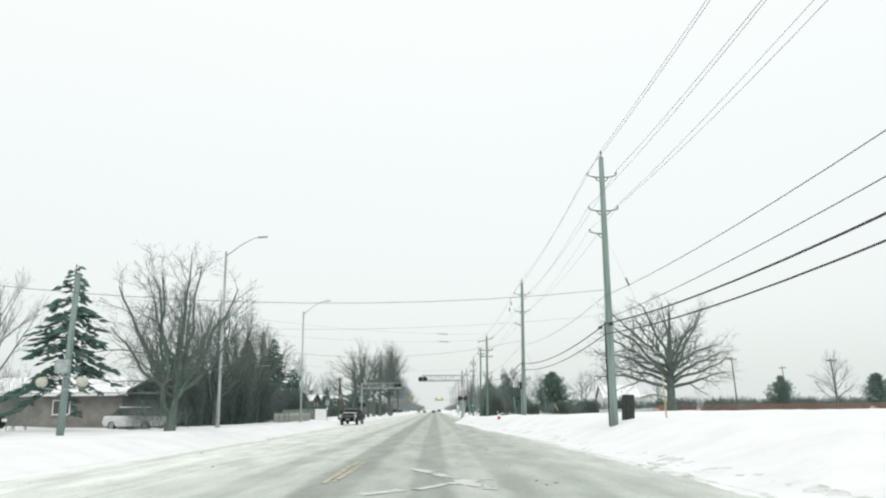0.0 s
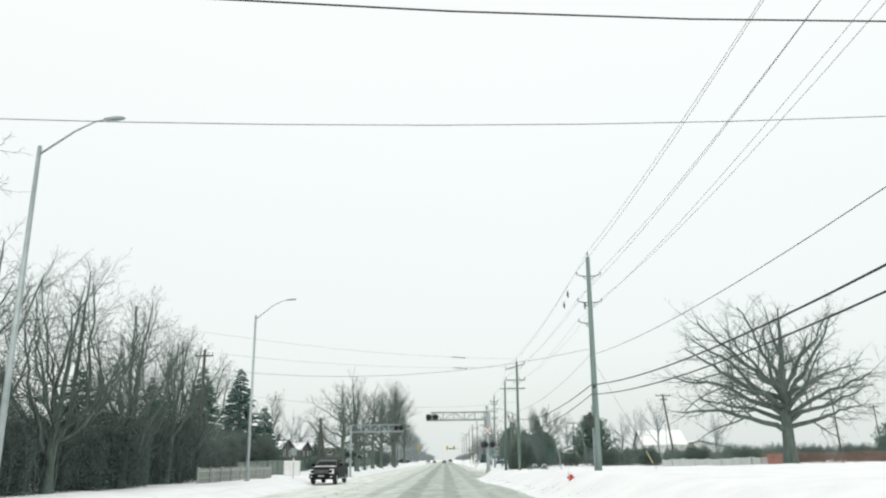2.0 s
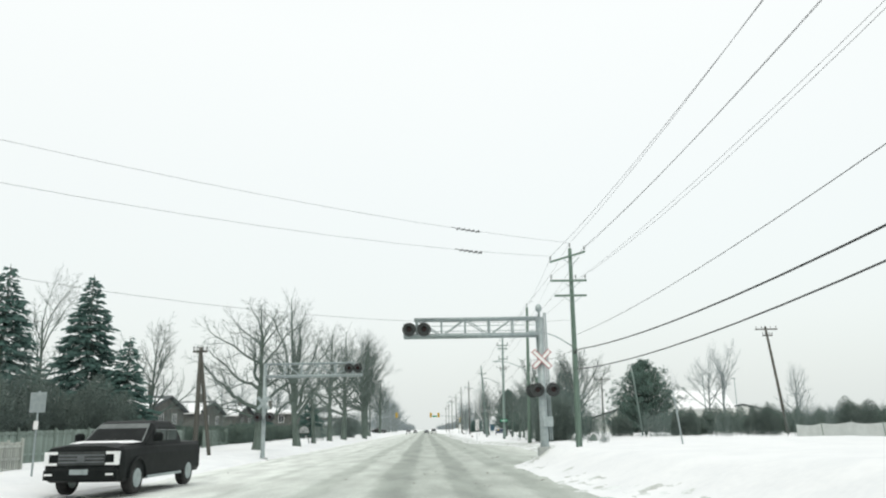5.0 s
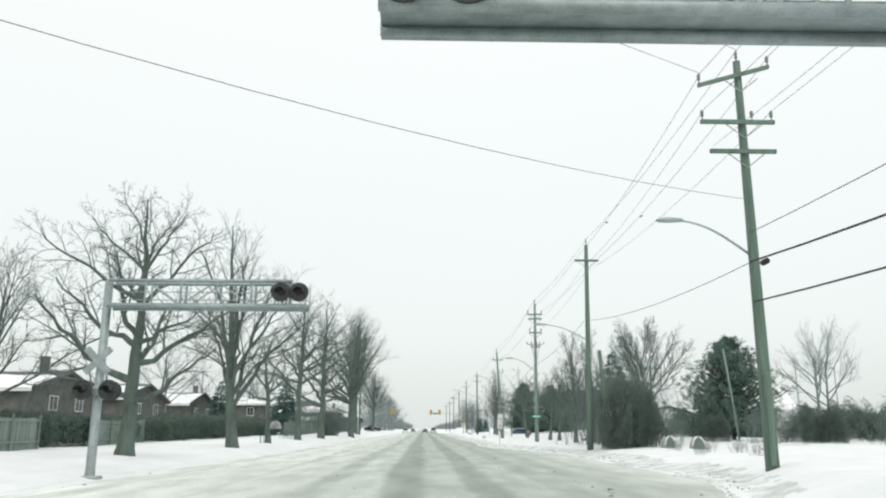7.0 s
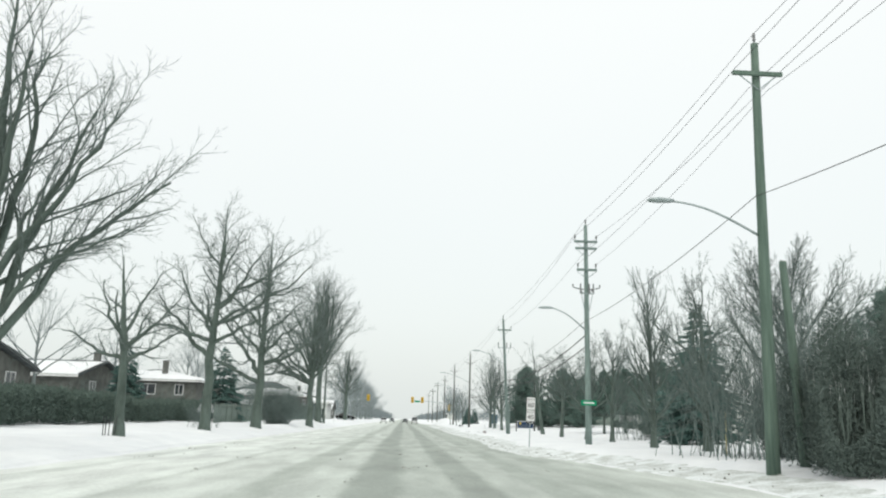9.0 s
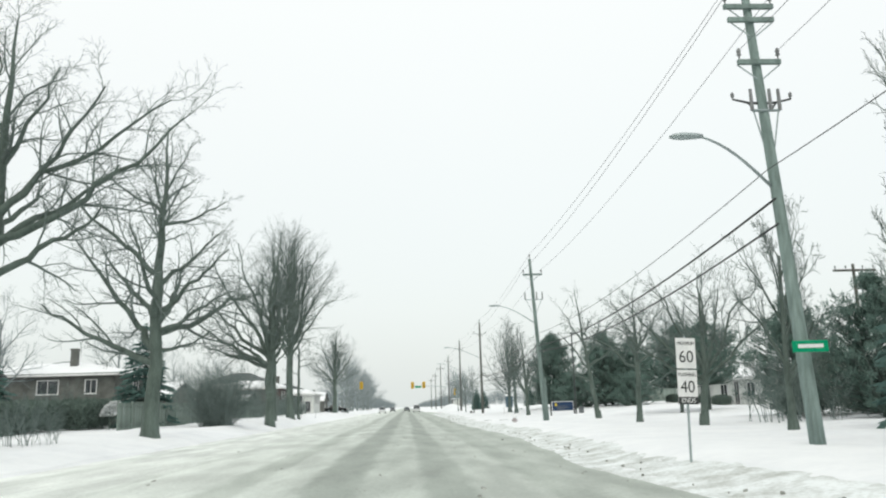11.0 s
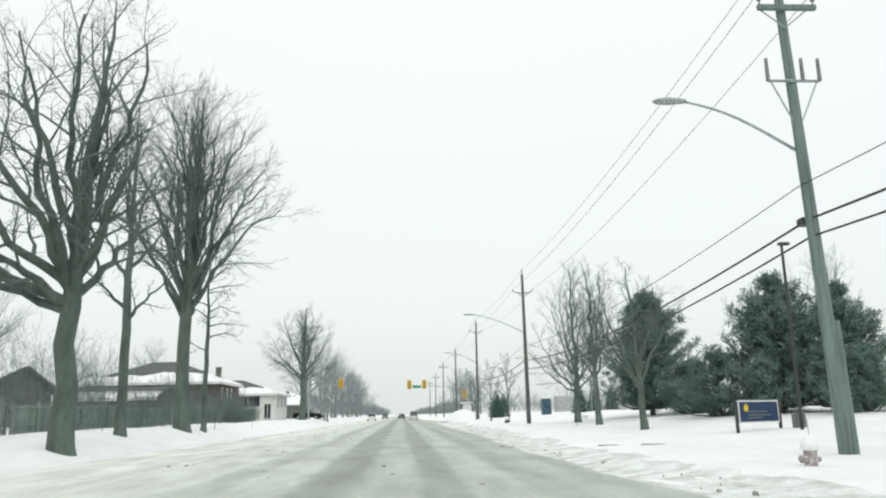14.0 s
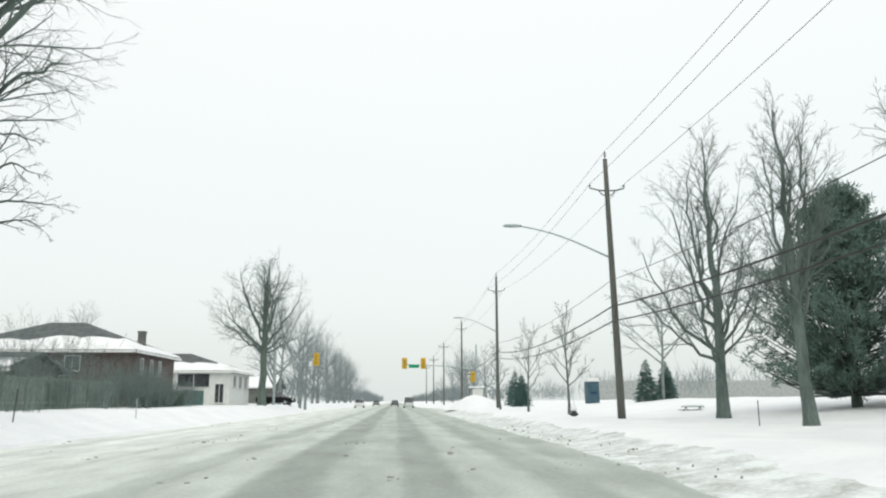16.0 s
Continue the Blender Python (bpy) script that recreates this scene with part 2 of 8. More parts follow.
class Build:
    """Collects pieces of one part."""

    def __init__(self):
        self.v, self.f, self.count = [], {}, 0

    def add(self, verts, faces):
        self.v.append(np.asarray(verts, dtype=float))
        for k in {len(f) for f in faces}:
            self.f.setdefault(k, []).append(np.array([f for f in faces if len(f) == k]) + self.count)
        self.count += len(verts)
        return self

    def arrays(self, verts, *faces):
        self.v.append(verts)
        for quads in faces:
            if len(quads):
                self.f.setdefault(quads.shape[1], []).append(quads + self.count)
        self.count += len(verts)
        return self

    def box(self, x0, y0, z0, x1, y1, z1, bevel=0.0):
        """A box with chamfered upright edges and a chamfered top."""
        if bevel <= 0:
            v = [(x, y, z) for z in (z0, z1) for x, y in ((x0, y0), (x1, y0), (x1, y1), (x0, y1))]
            return self.add(v, [(0, 3, 2, 1), (4, 5, 6, 7), (0, 1, 5, 4), (1, 2, 6, 5), (2, 3, 7, 6), (3, 0, 4, 7)])
        c = bevel
        ring = [(x0 + c, y0), (x1 - c, y0), (x1, y0 + c), (x1, y1 - c), (x1 - c, y1), (x0 + c, y1), (x0, y1 - c), (x0, y0 + c)]
        cx, cy = (x0 + x1) / 2, (y0 + y1) / 2
        sx, sy = max(0.0, 1 - 2 * c / (x1 - x0)), max(0.0, 1 - 2 * c / (y1 - y0))
        inner = [(cx + (x - cx) * sx, cy + (y - cy) * sy) for x, y in ring]
        v = [(*p, z0) for p in ring] + [(*p, z1 - c) for p in ring] + [(*p, z1) for p in inner]
        f = [tuple(range(7, -1, -1)), tuple(range(16, 24))]
        for a in (0, 8):
            f += [(a + i, a + (i + 1) % 8, a + 8 + (i + 1) % 8, a + 8 + i) for i in range(8)]
        return self.add(v, f)

    def tube(self, points, radii, sides=8, caps=True):
        pts = np.asarray(points, dtype=float)
        radii = np.broadcast_to(np.asarray(radii, dtype=float), (len(pts),))
        v, q = ring_tubes(pts[None], radii[None], sides)
        self.arrays(v, q)
        if caps:
            n, base = len(pts), self.count - len(v)
            self.f.setdefault(sides, []).append(np.array([[base + i for i in range(sides - 1, -1, -1)], [base + (n - 1) * sides + i for i in range(sides)]]))
        return self

    def disc(self, centre, axis, r, depth, sides=16):
        a = Vector(axis).normalized() * depth / 2
        c = Vector(centre)
        return self.tube([c - a, c + a], r, sides)

    def prism(self, outline, y0, y1):
        """An outline in x and z, pushed from y0 to y1."""
        n = len(outline)
        v = [(x, y0, z) for x, z in outline] + [(x, y1, z) for x, z in outline]
        f = [tuple(range(n)), tuple(range(2 * n - 1, n - 1, -1))] + [((i + 1) % n, i, n + i, n + (i + 1) % n) for i in range(n)]
        return self.add(v, f)

    def prism_x(self, outline, x0, x1):
        """An outline in y and z, pushed from x0 to x1."""
        n = len(outline)
        v = [(x0, y, z) for y, z in outline] + [(x1, y, z) for y, z in outline]
        f = [tuple(range(n)), tuple(range(2 * n - 1, n - 1, -1))] + [((i + 1) % n, i, n + i, n + (i + 1) % n) for i in range(n)]
        return self.add(v, f)

    def mesh(self, name, mat, smooth=False):
        return fast_mesh(name, np.concatenate(self.v), [np.concatenate(a) for a in self.f.values()], mat, smooth)


def ring_tubes(pts, radii, sides):
    """Many tubes at once: pts (n, k, 3), radii (n, k)."""
    n, k, _ = pts.shape
    tan = np.gradient(pts, axis=1)
    tan /= np.linalg.norm(tan, axis=2, keepdims=True) + 1e-9
    ref = np.where(np.abs(tan[:, :1, 2:3]) > 0.9, np.array([1.0, 0.0, 0.0]), np.array([0.0, 0.0, 1.0]))
    u = np.cross(tan, np.broadcast_to(ref, tan.shape))
    u /= np.linalg.norm(u, axis=2, keepdims=True) + 1e-9
    w = np.cross(tan, u)
    ang = np.arange(sides) * 2 * np.pi / sides
    ring = u[:, :, None] * np.cos(ang)[:, None] + w[:, :, None] * np.sin(ang)[:, None]
    v = (pts[:, :, None] + ring * radii[:, :, None, None]).reshape(-1, 3)
    i, j, s = np.meshgrid(np.arange(n), np.arange(k - 1), np.arange(sides), indexing="ij")
    a = (i * k + j) * sides
    s2 = (s + 1) % sides
    q = np.stack([a + s, a + s2, a + sides + s2, a + sides + s], axis=-1).reshape(-1, 4)
    return v, q


def cone_tubes(pts, radii, sides=3):
    """Many thin tubes that end in a point: pts (n, k, 3), radii (n, k)."""
    n, k, _ = pts.shape
    v, q = ring_tubes(pts[:, :-1], radii[:, :-1], sides) if k > 2 else (None, None)
    if k == 2:
        tan = pts[:, 1] - pts[:, 0]
        tan = tan / (np.linalg.norm(tan, axis=1, keepdims=True) + 1e-9)
        u = np.cross(tan, np.where(np.abs(tan[:, 2:3]) > 0.9, np.array([1.0, 0, 0]), np.array([0, 0, 1.0])))
        u /= np.linalg.norm(u, axis=1, keepdims=True) + 1e-9
        w = np.cross(tan, u)
        ang = np.arange(sides) * 2 * np.pi / sides
        v = (pts[:, 0][:, None] + (u[:, None] * np.cos(ang)[:, None] + w[:, None] * np.sin(ang)[:, None]) * radii[:, 0][:, None, None]).reshape(-1, 3)
        q = np.zeros((0, 4), int)
    rings = max(k - 1, 1)
    last = (np.arange(n)[:, None] * rings + rings - 1) * sides + np.arange(sides)[None]
    tip = np.broadcast_to((len(v) + np.arange(n))[:, None], last.shape)
    tri = np.stack([last, np.roll(last, -1, axis=1), tip], axis=-1).reshape(-1, 3)
    return np.concatenate([v, pts[:, -1]]), q, tri


def part(name, built, mat, parent, label="", smooth=False, at=None):
    me = built if isinstance(built, bpy.types.Mesh) else built.mesh(name, mat, smooth)
    ob = new(name, me)
    ob.parent = parent
    if at is not None:
        ob.matrix_basis = at
    return tagged(ob, label) if label else ob


def thing(name, at, label, category, group="", kind=""):
    ob = new(name)
    ob.empty_display_size = 0.3
    ob.matrix_basis = at if isinstance(at, Matrix) else Matrix.Translation(at)
    return tagged(ob, label, category, group, kind)


def single(name, built, mat, label, category, group="", kind="", smooth=False, at=None):
    ob = new(name, built if isinstance(built, bpy.types.Mesh) else built.mesh(name, mat, smooth))
    if at is not None:
        ob.matrix_basis = at
    return tagged(ob, label, category, group, kind)


# ---- the lie of the land ----
def blend(y, table):
    xs, vs = zip(*table)
    return np.interp(y, xs, vs)


EDGE_R = [(-400, 6.9), (14, 6.8), (40, 6.0), (52, 5.2), (60, 4.7), (70, 4.5), (78, 4.2), (86, 3.3), (100, 3.2), (108, 5.6), (114, 7.4), (138, 7.7), (146, 6.3), (152, 4.4), (156, 4.0), (161, 4.0), (170, 4.6), (178, 4.8), (190, 4.4), (205, 4.1), (214, 4.2), (223, 4.6), (250, 4.5), (290, 4.8), (305, 9), (340, 9), (352, 5), (4000, 5)]
EDGE_L = [(-400, -10.7), (0, -10.7), (300, -10.9), (308, -15), (338, -15), (350, -11), (4000, -11)]
VERGE_R = [(-400, 1.05), (60, 1.05), (85, 0.85), (100, 0.62), (125, 0.32), (150, 0.34), (180, 0.25), (200, 0.22), (230, 0.40), (260, 0.55), (300, 0.5), (4000, 0.5)]
FIELD_R = [(-400, 1.2), (70, 1.25), (110, 0.6), (150, 0.5), (190, 0.45), (215, 1.0), (240, 1.35), (290, 1.2), (4000, 1.0)]
BANK_R = [(-400, 4.8), (42, 4.8), (56, 2.8), (82, 3.0), (115, 2.2), (4000, 2.2)]
VERGE_L = [(-400, 0.6), (50, 0.58), (85, 0.42), (110, 0.36), (140, 0.28), (200, 0.5), (225, 0.72), (290, 0.8), (4000, 0.6)]


def smooth01(a):
    a = np.clip(a, 0, 1)
    return a * a * (3 - 2 * a)


def wave(x, y):
    return 0.05 * np.sin(x * 0.9 + 1.3 * np.sin(y * 0.21)) * np.cos(y * 0.43 + x * 0.17) + 0.018 * np.sin(x * 1.7 + 2.0 * np.sin(y * 0.31)) * np.sin(y * 0.83 + x * 0.4) + 0.010 * np.sin(y * 1.9 - x * 1.1 + 2 * np.sin(x * 0.6 + y * 0.27))


def land(x, y):
    """Height of the snow beside the road; below the road's bed inside its edges."""
    x, y = np.asarray(x, float), np.asarray(y, float)
    right, left = x - blend(y, EDGE_R), blend(y, EDGE_L) - x
    d = np.maximum(right, left)
    far = smooth01((right - 5) / 14)
    zr = blend(y, VERGE_R) * (1 - far) + blend(y, FIELD_R) * far
    zl = blend(y, VERGE_L) + 0.25 * smooth01((left - 8) / 15)
    z = np.where(right > left, zr, zl)
    gentle = np.where(right > left, blend(y, BANK_R), 2.2)
    rise = smooth01(d / gentle + 0.05)
    heap = 0.34 * np.exp(-(((x - 6.0) / 1.2) ** 2) - ((y - 60.6) / 4.5) ** 2) + 0.55 * np.exp(-(((x - 4.4) / 0.75) ** 2) - ((y - 98.5) / 1.3) ** 2)
    return np.where(d > -0.6, z * rise + heap + wave(x, y) * np.clip(d / 1.5, 0, 1) - 0.10 * (1 - smooth01(d / 0.7 + 1)), -0.25)


def ground_z(x, y):
    return float(land(x, y))


def sheet(name, xs, ys, height, mat, label, category):
    gx, gy = np.meshgrid(xs, ys)
    v = np.stack([gx, gy, height(gx, gy)], axis=-1).reshape(-1, 3)
    nx, ny = len(xs), len(ys)
    i, j = np.meshgrid(np.arange(ny - 1), np.arange(nx - 1), indexing="ij")
    a = (i * nx + j).ravel()
    return single(name, fast_mesh(name, v, [np.stack([a, a + 1, a + nx + 1, a + nx], axis=-1)], mat), mat, label, category, kind="structure")


xs = np.unique(np.round(np.concatenate([[-2500, -1200, -600, -300, -160, -100, -70, -55, -45], np.arange(-38, -18, 1.0), np.arange(-18, -8, 0.3), np.arange(-8, 3, 2.0), np.arange(3, 12, 0.25), np.arange(12, 40, 1.0), [45, 55, 70, 100, 160, 300, 600, 1200, 2500]]), 3))
ys = np.unique(np.round(np.concatenate([[-900, -400, -200, -100, -60, -40], np.arange(-30, 300, 0.6), np.arange(300, 420, 3.0), [450, 500, 600, 800, 1200, 2000, 3500]]), 3))
sheet("ground", xs, ys, land, SNOW, "soft fresh snow covering the verges and lawns", "snowy ground")

# ---- road: packed snow with grey wheel tracks ----
road_mat = bpy.data.materials.new("snowy_asphalt")
road_mat.use_nodes = True
rn, rl = road_mat.node_tree.nodes, road_mat.node_tree.links
rb = rn["Principled BSDF"]
rb.inputs["Specular IOR Level"].default_value = 0.25
rtc, rsep = rn.new("ShaderNodeTexCoord"), rn.new("ShaderNodeSeparateXYZ")
rl.new(rtc.outputs["Object"], rsep.inputs[0])


def road_noise(scale, detail, stretch):
    mp, tx = rn.new("ShaderNodeMapping"), rn.new("ShaderNodeTexNoise")
    mp.inputs["Scale"].default_value = stretch
    rl.new(rtc.outputs["Object"], mp.inputs["Vector"])
    rl.new(mp.outputs[0], tx.inputs["Vector"])
    tx.inputs["Scale"].default_value, tx.inputs["Detail"].default_value = scale, detail
    return tx.outputs["Fac"]


def road_math(op, a, b, c=None):
    nd = rn.new("ShaderNodeMath")
    nd.operation = op
    for k, val in enumerate((a, b, c)):
        if val is None:
            continue
        if isinstance(val, (int, float)):
            nd.inputs[k].default_value = val
        else:
            rl.new(val, nd.inputs[k])
    return nd.outputs[0]


wander = road_math("MULTIPLY_ADD", road_noise(0.35, 3, (1, 0.12, 1)), 0.55, road_math("SUBTRACT", rsep.outputs["X"], 0.275))
fray = road_math("MULTIPLY_ADD", road_noise(2.2, 5, (1, 0.35, 1)), 0.42, road_math("SUBTRACT", wander, 0.21))
across = road_math("DIVIDE", road_math("ADD", fray, 11.0), 18.0)
tracks = rn.new("ShaderNodeValToRGB")
tracks.color_ramp.interpolation = "EASE"
stops = [(-11.0, 0.86), (-10.5, 0.75), (-10.2, 0.81), (-9.2, 0.66), (-8.8, 0.75), (-6.5, 0.69), (-6.2, 0.59), (-5.9, 0.65), (-4.3, 0.61), (-3.95, 0.46), (-3.5, 0.47), (-3.2, 0.57), (-2.4, 0.54), (-2.05, 0.335), (-1.35, 0.32), (-1.0, 0.46), (-0.2, 0.47), (0.05, 0.335), (0.65, 0.335), (0.95, 0.48), (1.7, 0.50), (2.0, 0.40), (2.4, 0.41), (2.8, 0.47), (3.5, 0.42), (4.2, 0.50), (6.9, 0.64)]
el = tracks.color_ramp.elements
el[0].position, el[1].position = 0.0, 1.0
for k, (x, v) in enumerate(stops):
    e = el[0] if k == 0 else el[len(el) - 1] if k == len(stops) - 1 else el.new((x + 11) / 18)
    e.position = min(1.0, max(0.0, (x + 11) / 18))
    e.color = (v * (0.86 + 0.13 * v), v, v * (0.86 + 0.13 * v), 1)
rl.new(across, tracks.inputs["Fac"])
blot = rn.new("ShaderNodeMapRange")
blot.inputs[1].default_value, blot.inputs[2].default_value, blot.inputs[3].default_value, blot.inputs[4].default_value = 0.35, 0.68, 0.84, 1.16
rl.new(road_noise(1.1, 6, (1, 0.25, 1)), blot.inputs[0])
grain = rn.new("ShaderNodeMapRange")
grain.inputs[1].default_value, grain.inputs[2].default_value, grain.inputs[3].default_value, grain.inputs[4].default_value = 0.3, 0.7, 0.88, 1.1
rl.new(road_noise(14, 4, (1, 1, 1)), grain.inputs[0])
hue = rn.new("ShaderNodeHueSaturation")
rl.new(road_math("MULTIPLY", blot.outputs[0], grain.outputs[0]), hue.inputs["Value"])
rl.new(tracks.outputs["Color"], hue.inputs["Color"])
rl.new(hue.outputs["Color"], rb.inputs["Base Color"])
gloss = rn.new("ShaderNodeMapRange")
gloss.inputs[1].default_value, gloss.inputs[2].default_value, gloss.inputs[3].default_value, gloss.inputs[4].default_value = 0.25, 0.6, 0.55, 0.9
rl.new(tracks.outputs["Color"], gloss.inputs[0])
rl.new(gloss.outputs[0], rb.inputs["Roughness"])
rbump = rn.new("ShaderNodeBump")
rbump.inputs["Strength"].default_value, rbump.inputs["Distance"].default_value = 0.5, 0.04
rl.new(road_noise(9, 6, (1, 0.6, 1)), rbump.inputs["Height"])
rl.new(rbump.outputs[0], rb.inputs["Normal"])


def road_height(x, y):
    crown = -0.012 * np.abs(x + 1.9)
    ruts = sum(-0.022 * np.exp(-(((x - c + 0.15 * np.sin(y * 0.05 + c)) / 0.28) ** 2)) for c in (-6.3, -3.75, -1.7, 0.35, 2.2))
    return 0.03 + crown + ruts + 0.010 * np.sin(x * 5 + y * 1.7) * np.sin(y * 3.1 - x * 2) + 0.008 * np.sin(x * 11 + 2 * np.sin(y))


road_u = np.linspace(0, 1, 110)
road_y = np.unique(np.round(np.concatenate([[-900, -300, -100], np.arange(-40, 300, 0.5), np.arange(300, 420, 3.0), [450, 500, 600, 800, 1200, 2000, 3400]]), 3))
gu, gy = np.meshgrid(road_u, road_y)
gx = blend(gy, EDGE_L) - 0.45 + gu * (blend(gy, EDGE_R) - blend(gy, EDGE_L) + 0.9)
rv = np.stack([gx, gy, road_height(gx, gy)], axis=-1).reshape(-1, 3)
nx = len(road_u)
ii, jj = np.meshgrid(np.arange(len(road_y) - 1), np.arange(nx - 1), indexing="ij")
ra = (ii * nx + jj).ravel()
single("road", fast_mesh("road", rv, [np.stack([ra, ra + 1, ra + nx + 1, ra + nx], axis=-1)], road_mat), road_mat, "wide road of packed snow with grey wheel tracks", "road", kind="structure")


# plowed ridges along both edges
def windrow(side, table, mat, height, wide, label):
    y = np.arange(-30, 330, 0.22)
    s = np.linspace(-1, 1, 13)
    gs, gy = np.meshgrid(s, y)
    rng = np.random.default_rng(5 + int(side > 0))
    lump = rng.random(gs.shape)
    lump = (lump + np.roll(lump, 1, 0) + np.roll(lump, 1, 1)) / 3
    crag = np.sin(gy * 2.3 + 3 * np.sin(gy * 0.9 + gs * 2)) * np.sin(gs * 5 + gy * 1.1) + 0.7 * np.sin(gy * 5.1 + 4 * gs) * np.cos(gs * 9 - gy * 2.2)
    tall = height * (0.8 + 0.2 * np.sin(gy * 0.35 + 2 * np.sin(gy * 0.11)) ** 2 + 0.32 * crag * (side > 0))
    x = blend(gy, table) + side * (0.45 + wide * gs) + 0.10 * np.sin(gy * 0.7) + 0.04 * (lump - 0.5)
    tall = tall * (0.45 + 0.55 * smooth01((gy - 95) / 40)) if side > 0 else tall
    z = np.maximum(land(x, gy), -0.02) + tall * np.clip(1 - gs ** 2, 0, 1) * (0.9 + 0.2 * lump) - 0.02 - 0.2 * np.clip((np.abs(gs) - 0.85) / 0.15, 0, 1)
    nx = len(s)
    i, j = np.meshgrid(np.arange(len(y) - 1), np.arange(nx - 1), indexing="ij")
    a = (i * nx + j).ravel()
    q = np.stack([a, a + 1, a + nx + 1, a + nx], axis=-1)
    return single("snowbank", fast_mesh("snowbank", np.stack([x, gy, z], axis=-1).reshape(-1, 3), [q], mat, True), mat, label, "snowbank", kind="structure")


windrow(1, EDGE_R, DIRTY_SNOW, 0.045, 1.0, "crumbly grey-stained ridge of plowed snow along the kerb")
windrow(-1, EDGE_L, SNOW, 0.10, 0.8, "low white ridge of plowed snow along the kerb")

# crumbs of slush on the road
def lump_of(ring, x, y, top, rg):
    """A low broken lump: a foot ring, a smaller shoulder and an uneven top."""
    foot = ring[0][2]
    upper = [(x + (px - x) * rg.uniform(0.5, 0.85), y + (py - y) * rg.uniform(0.5, 0.85), foot + (top - foot) * rg.uniform(0.6, 1.1)) for px, py, _ in ring]
    return ring + upper, [(k, (k + 1) % 6, 6 + (k + 1) % 6, 6 + k) for k in range(6)] + [tuple(range(6, 12))]


rng = np.random.default_rng(11)
crumbs = Build()
for _ in range(230):
    y0 = rng.uniform(0, 250)
    lane = rng.choice([-9.3, -5.8, -3.2, -0.85, 1.0, 3.0])
    x0 = lane + rng.normal(0, 0.45)
    for _ in range(rng.integers(1, 5)):
        x, y = x0 + rng.normal(0, 0.16), y0 + rng.normal(0, 0.45)
        r = abs(rng.normal(0, 0.022)) + 0.016
        if not (blend(y, EDGE_L) + 0.3 < x < blend(y, EDGE_R) - 0.2):
            continue
        zc = float(road_height(np.array(x), np.array(y)))
        ring = [(x + r * rng.uniform(0.5, 1.6) * math.cos(a), y + r * rng.uniform(0.7, 2.0) * math.sin(a), zc - 0.01) for a in np.arange(6) * math.pi / 3]
        crumbs.add(*lump_of(ring, x, y, zc + r * rng.uniform(0.35, 0.8), rng))
edge_rng = np.random.default_rng(12)
for _ in range(300):
    y = edge_rng.uniform(105, 245)
    off = edge_rng.normal(-0.15, 0.35)
    x, r = float(blend(y, EDGE_R)) + off, abs(edge_rng.normal(0, 0.015)) + 0.010
    zc = max(float(land(x, y)), float(road_height(np.array(x), np.array(y)))) + 0.05 * max(0.0, 1 - ((off - 0.45) / 0.9) ** 2)
    ring = [(x + r * edge_rng.uniform(0.7, 1.5) * math.cos(a), y + r * edge_rng.uniform(0.9, 2.0) * math.sin(a), zc - 0.03) for a in np.arange(6) * math.pi / 3]
    crumbs.add(*lump_of(ring, x, y, zc + r * edge_rng.uniform(0.3, 0.7), edge_rng))
single("slush_crumbs", crumbs, SLUSH, "scattered frozen crumbs of dirty slush on the road", "slush", kind="stuff")


# worn paint that shows through the snow
def paint_patch(name, quads, mat, label):
    b = Build()
    rg = np.random.default_rng(len(label))
    for (ax, ay), (bx, by), w in quads:
        n = max(2, int(math.hypot(bx - ax, by - ay) / 0.22))
        px, py = -(by - ay), bx - ax
        k = w / 2 / math.hypot(px, py)
        for i in range(n):
            if rg.random() < 0.18:
                continue
            s, e = (i + rg.uniform(-0.1, 0.1)) / n, (i + 1.0) / n
            w0, w1 = k * rg.uniform(0.6, 1.0), k * rg.uniform(0.6, 1.0)
            v = []
            for f, q in ((s, -w0), (s, w1), (e, w1), (e, -w0)):
                x, y = ax + (bx - ax) * f + px * q, ay + (by - ay) * f + py * q
                v.append((x, y, float(road_height(np.array(x), np.array(y))) + 0.012))
            b.add(v, [(0, 3, 2, 1)])
    return single(name, b, mat, label, "road marking", kind="structure")


FADED_YELLOW = material("faded_yellow_paint", (0.46, 0.44, 0.34), (0.56, 0.51, 0.36), 3.0, 0.8, 0.1, 12.0)
FADED_WHITE = material("faded_white_paint", (0.50, 0.52, 0.50), (0.70, 0.72, 0.70), 3.0, 0.8, 0.1, 12.0)
paint_patch("road_marking", [((-1.95, 12.5), (-1.88, 20), 0.13), ((-1.75, 13), (-1.68, 19.5), 0.15)], FADED_YELLOW, "worn double yellow centre line under snow")
paint_patch("road_marking", [((-0.9, 10.2), (1.75, 13.6), 0.40), ((1.6, 11.2), (0.0, 16.8), 0.40), ((-0.2, 17), (0.6, 16.2), 0.3)], FADED_WHITE, "worn white crossing mark half hidden by slush")


# ---- utility poles along the east side ----
def insulator(b, x, y, z, tall=0.3, r=0.055):
    b.tube([(x, y, z), (x, y, z + tall * 0.3), (x, y, z + tall * 0.45), (x, y, z + tall * 0.6), (x, y, z + tall * 0.75), (x, y, z + tall)], [0.02, 0.02, r, r * 0.7, r, r * 0.5], 8)


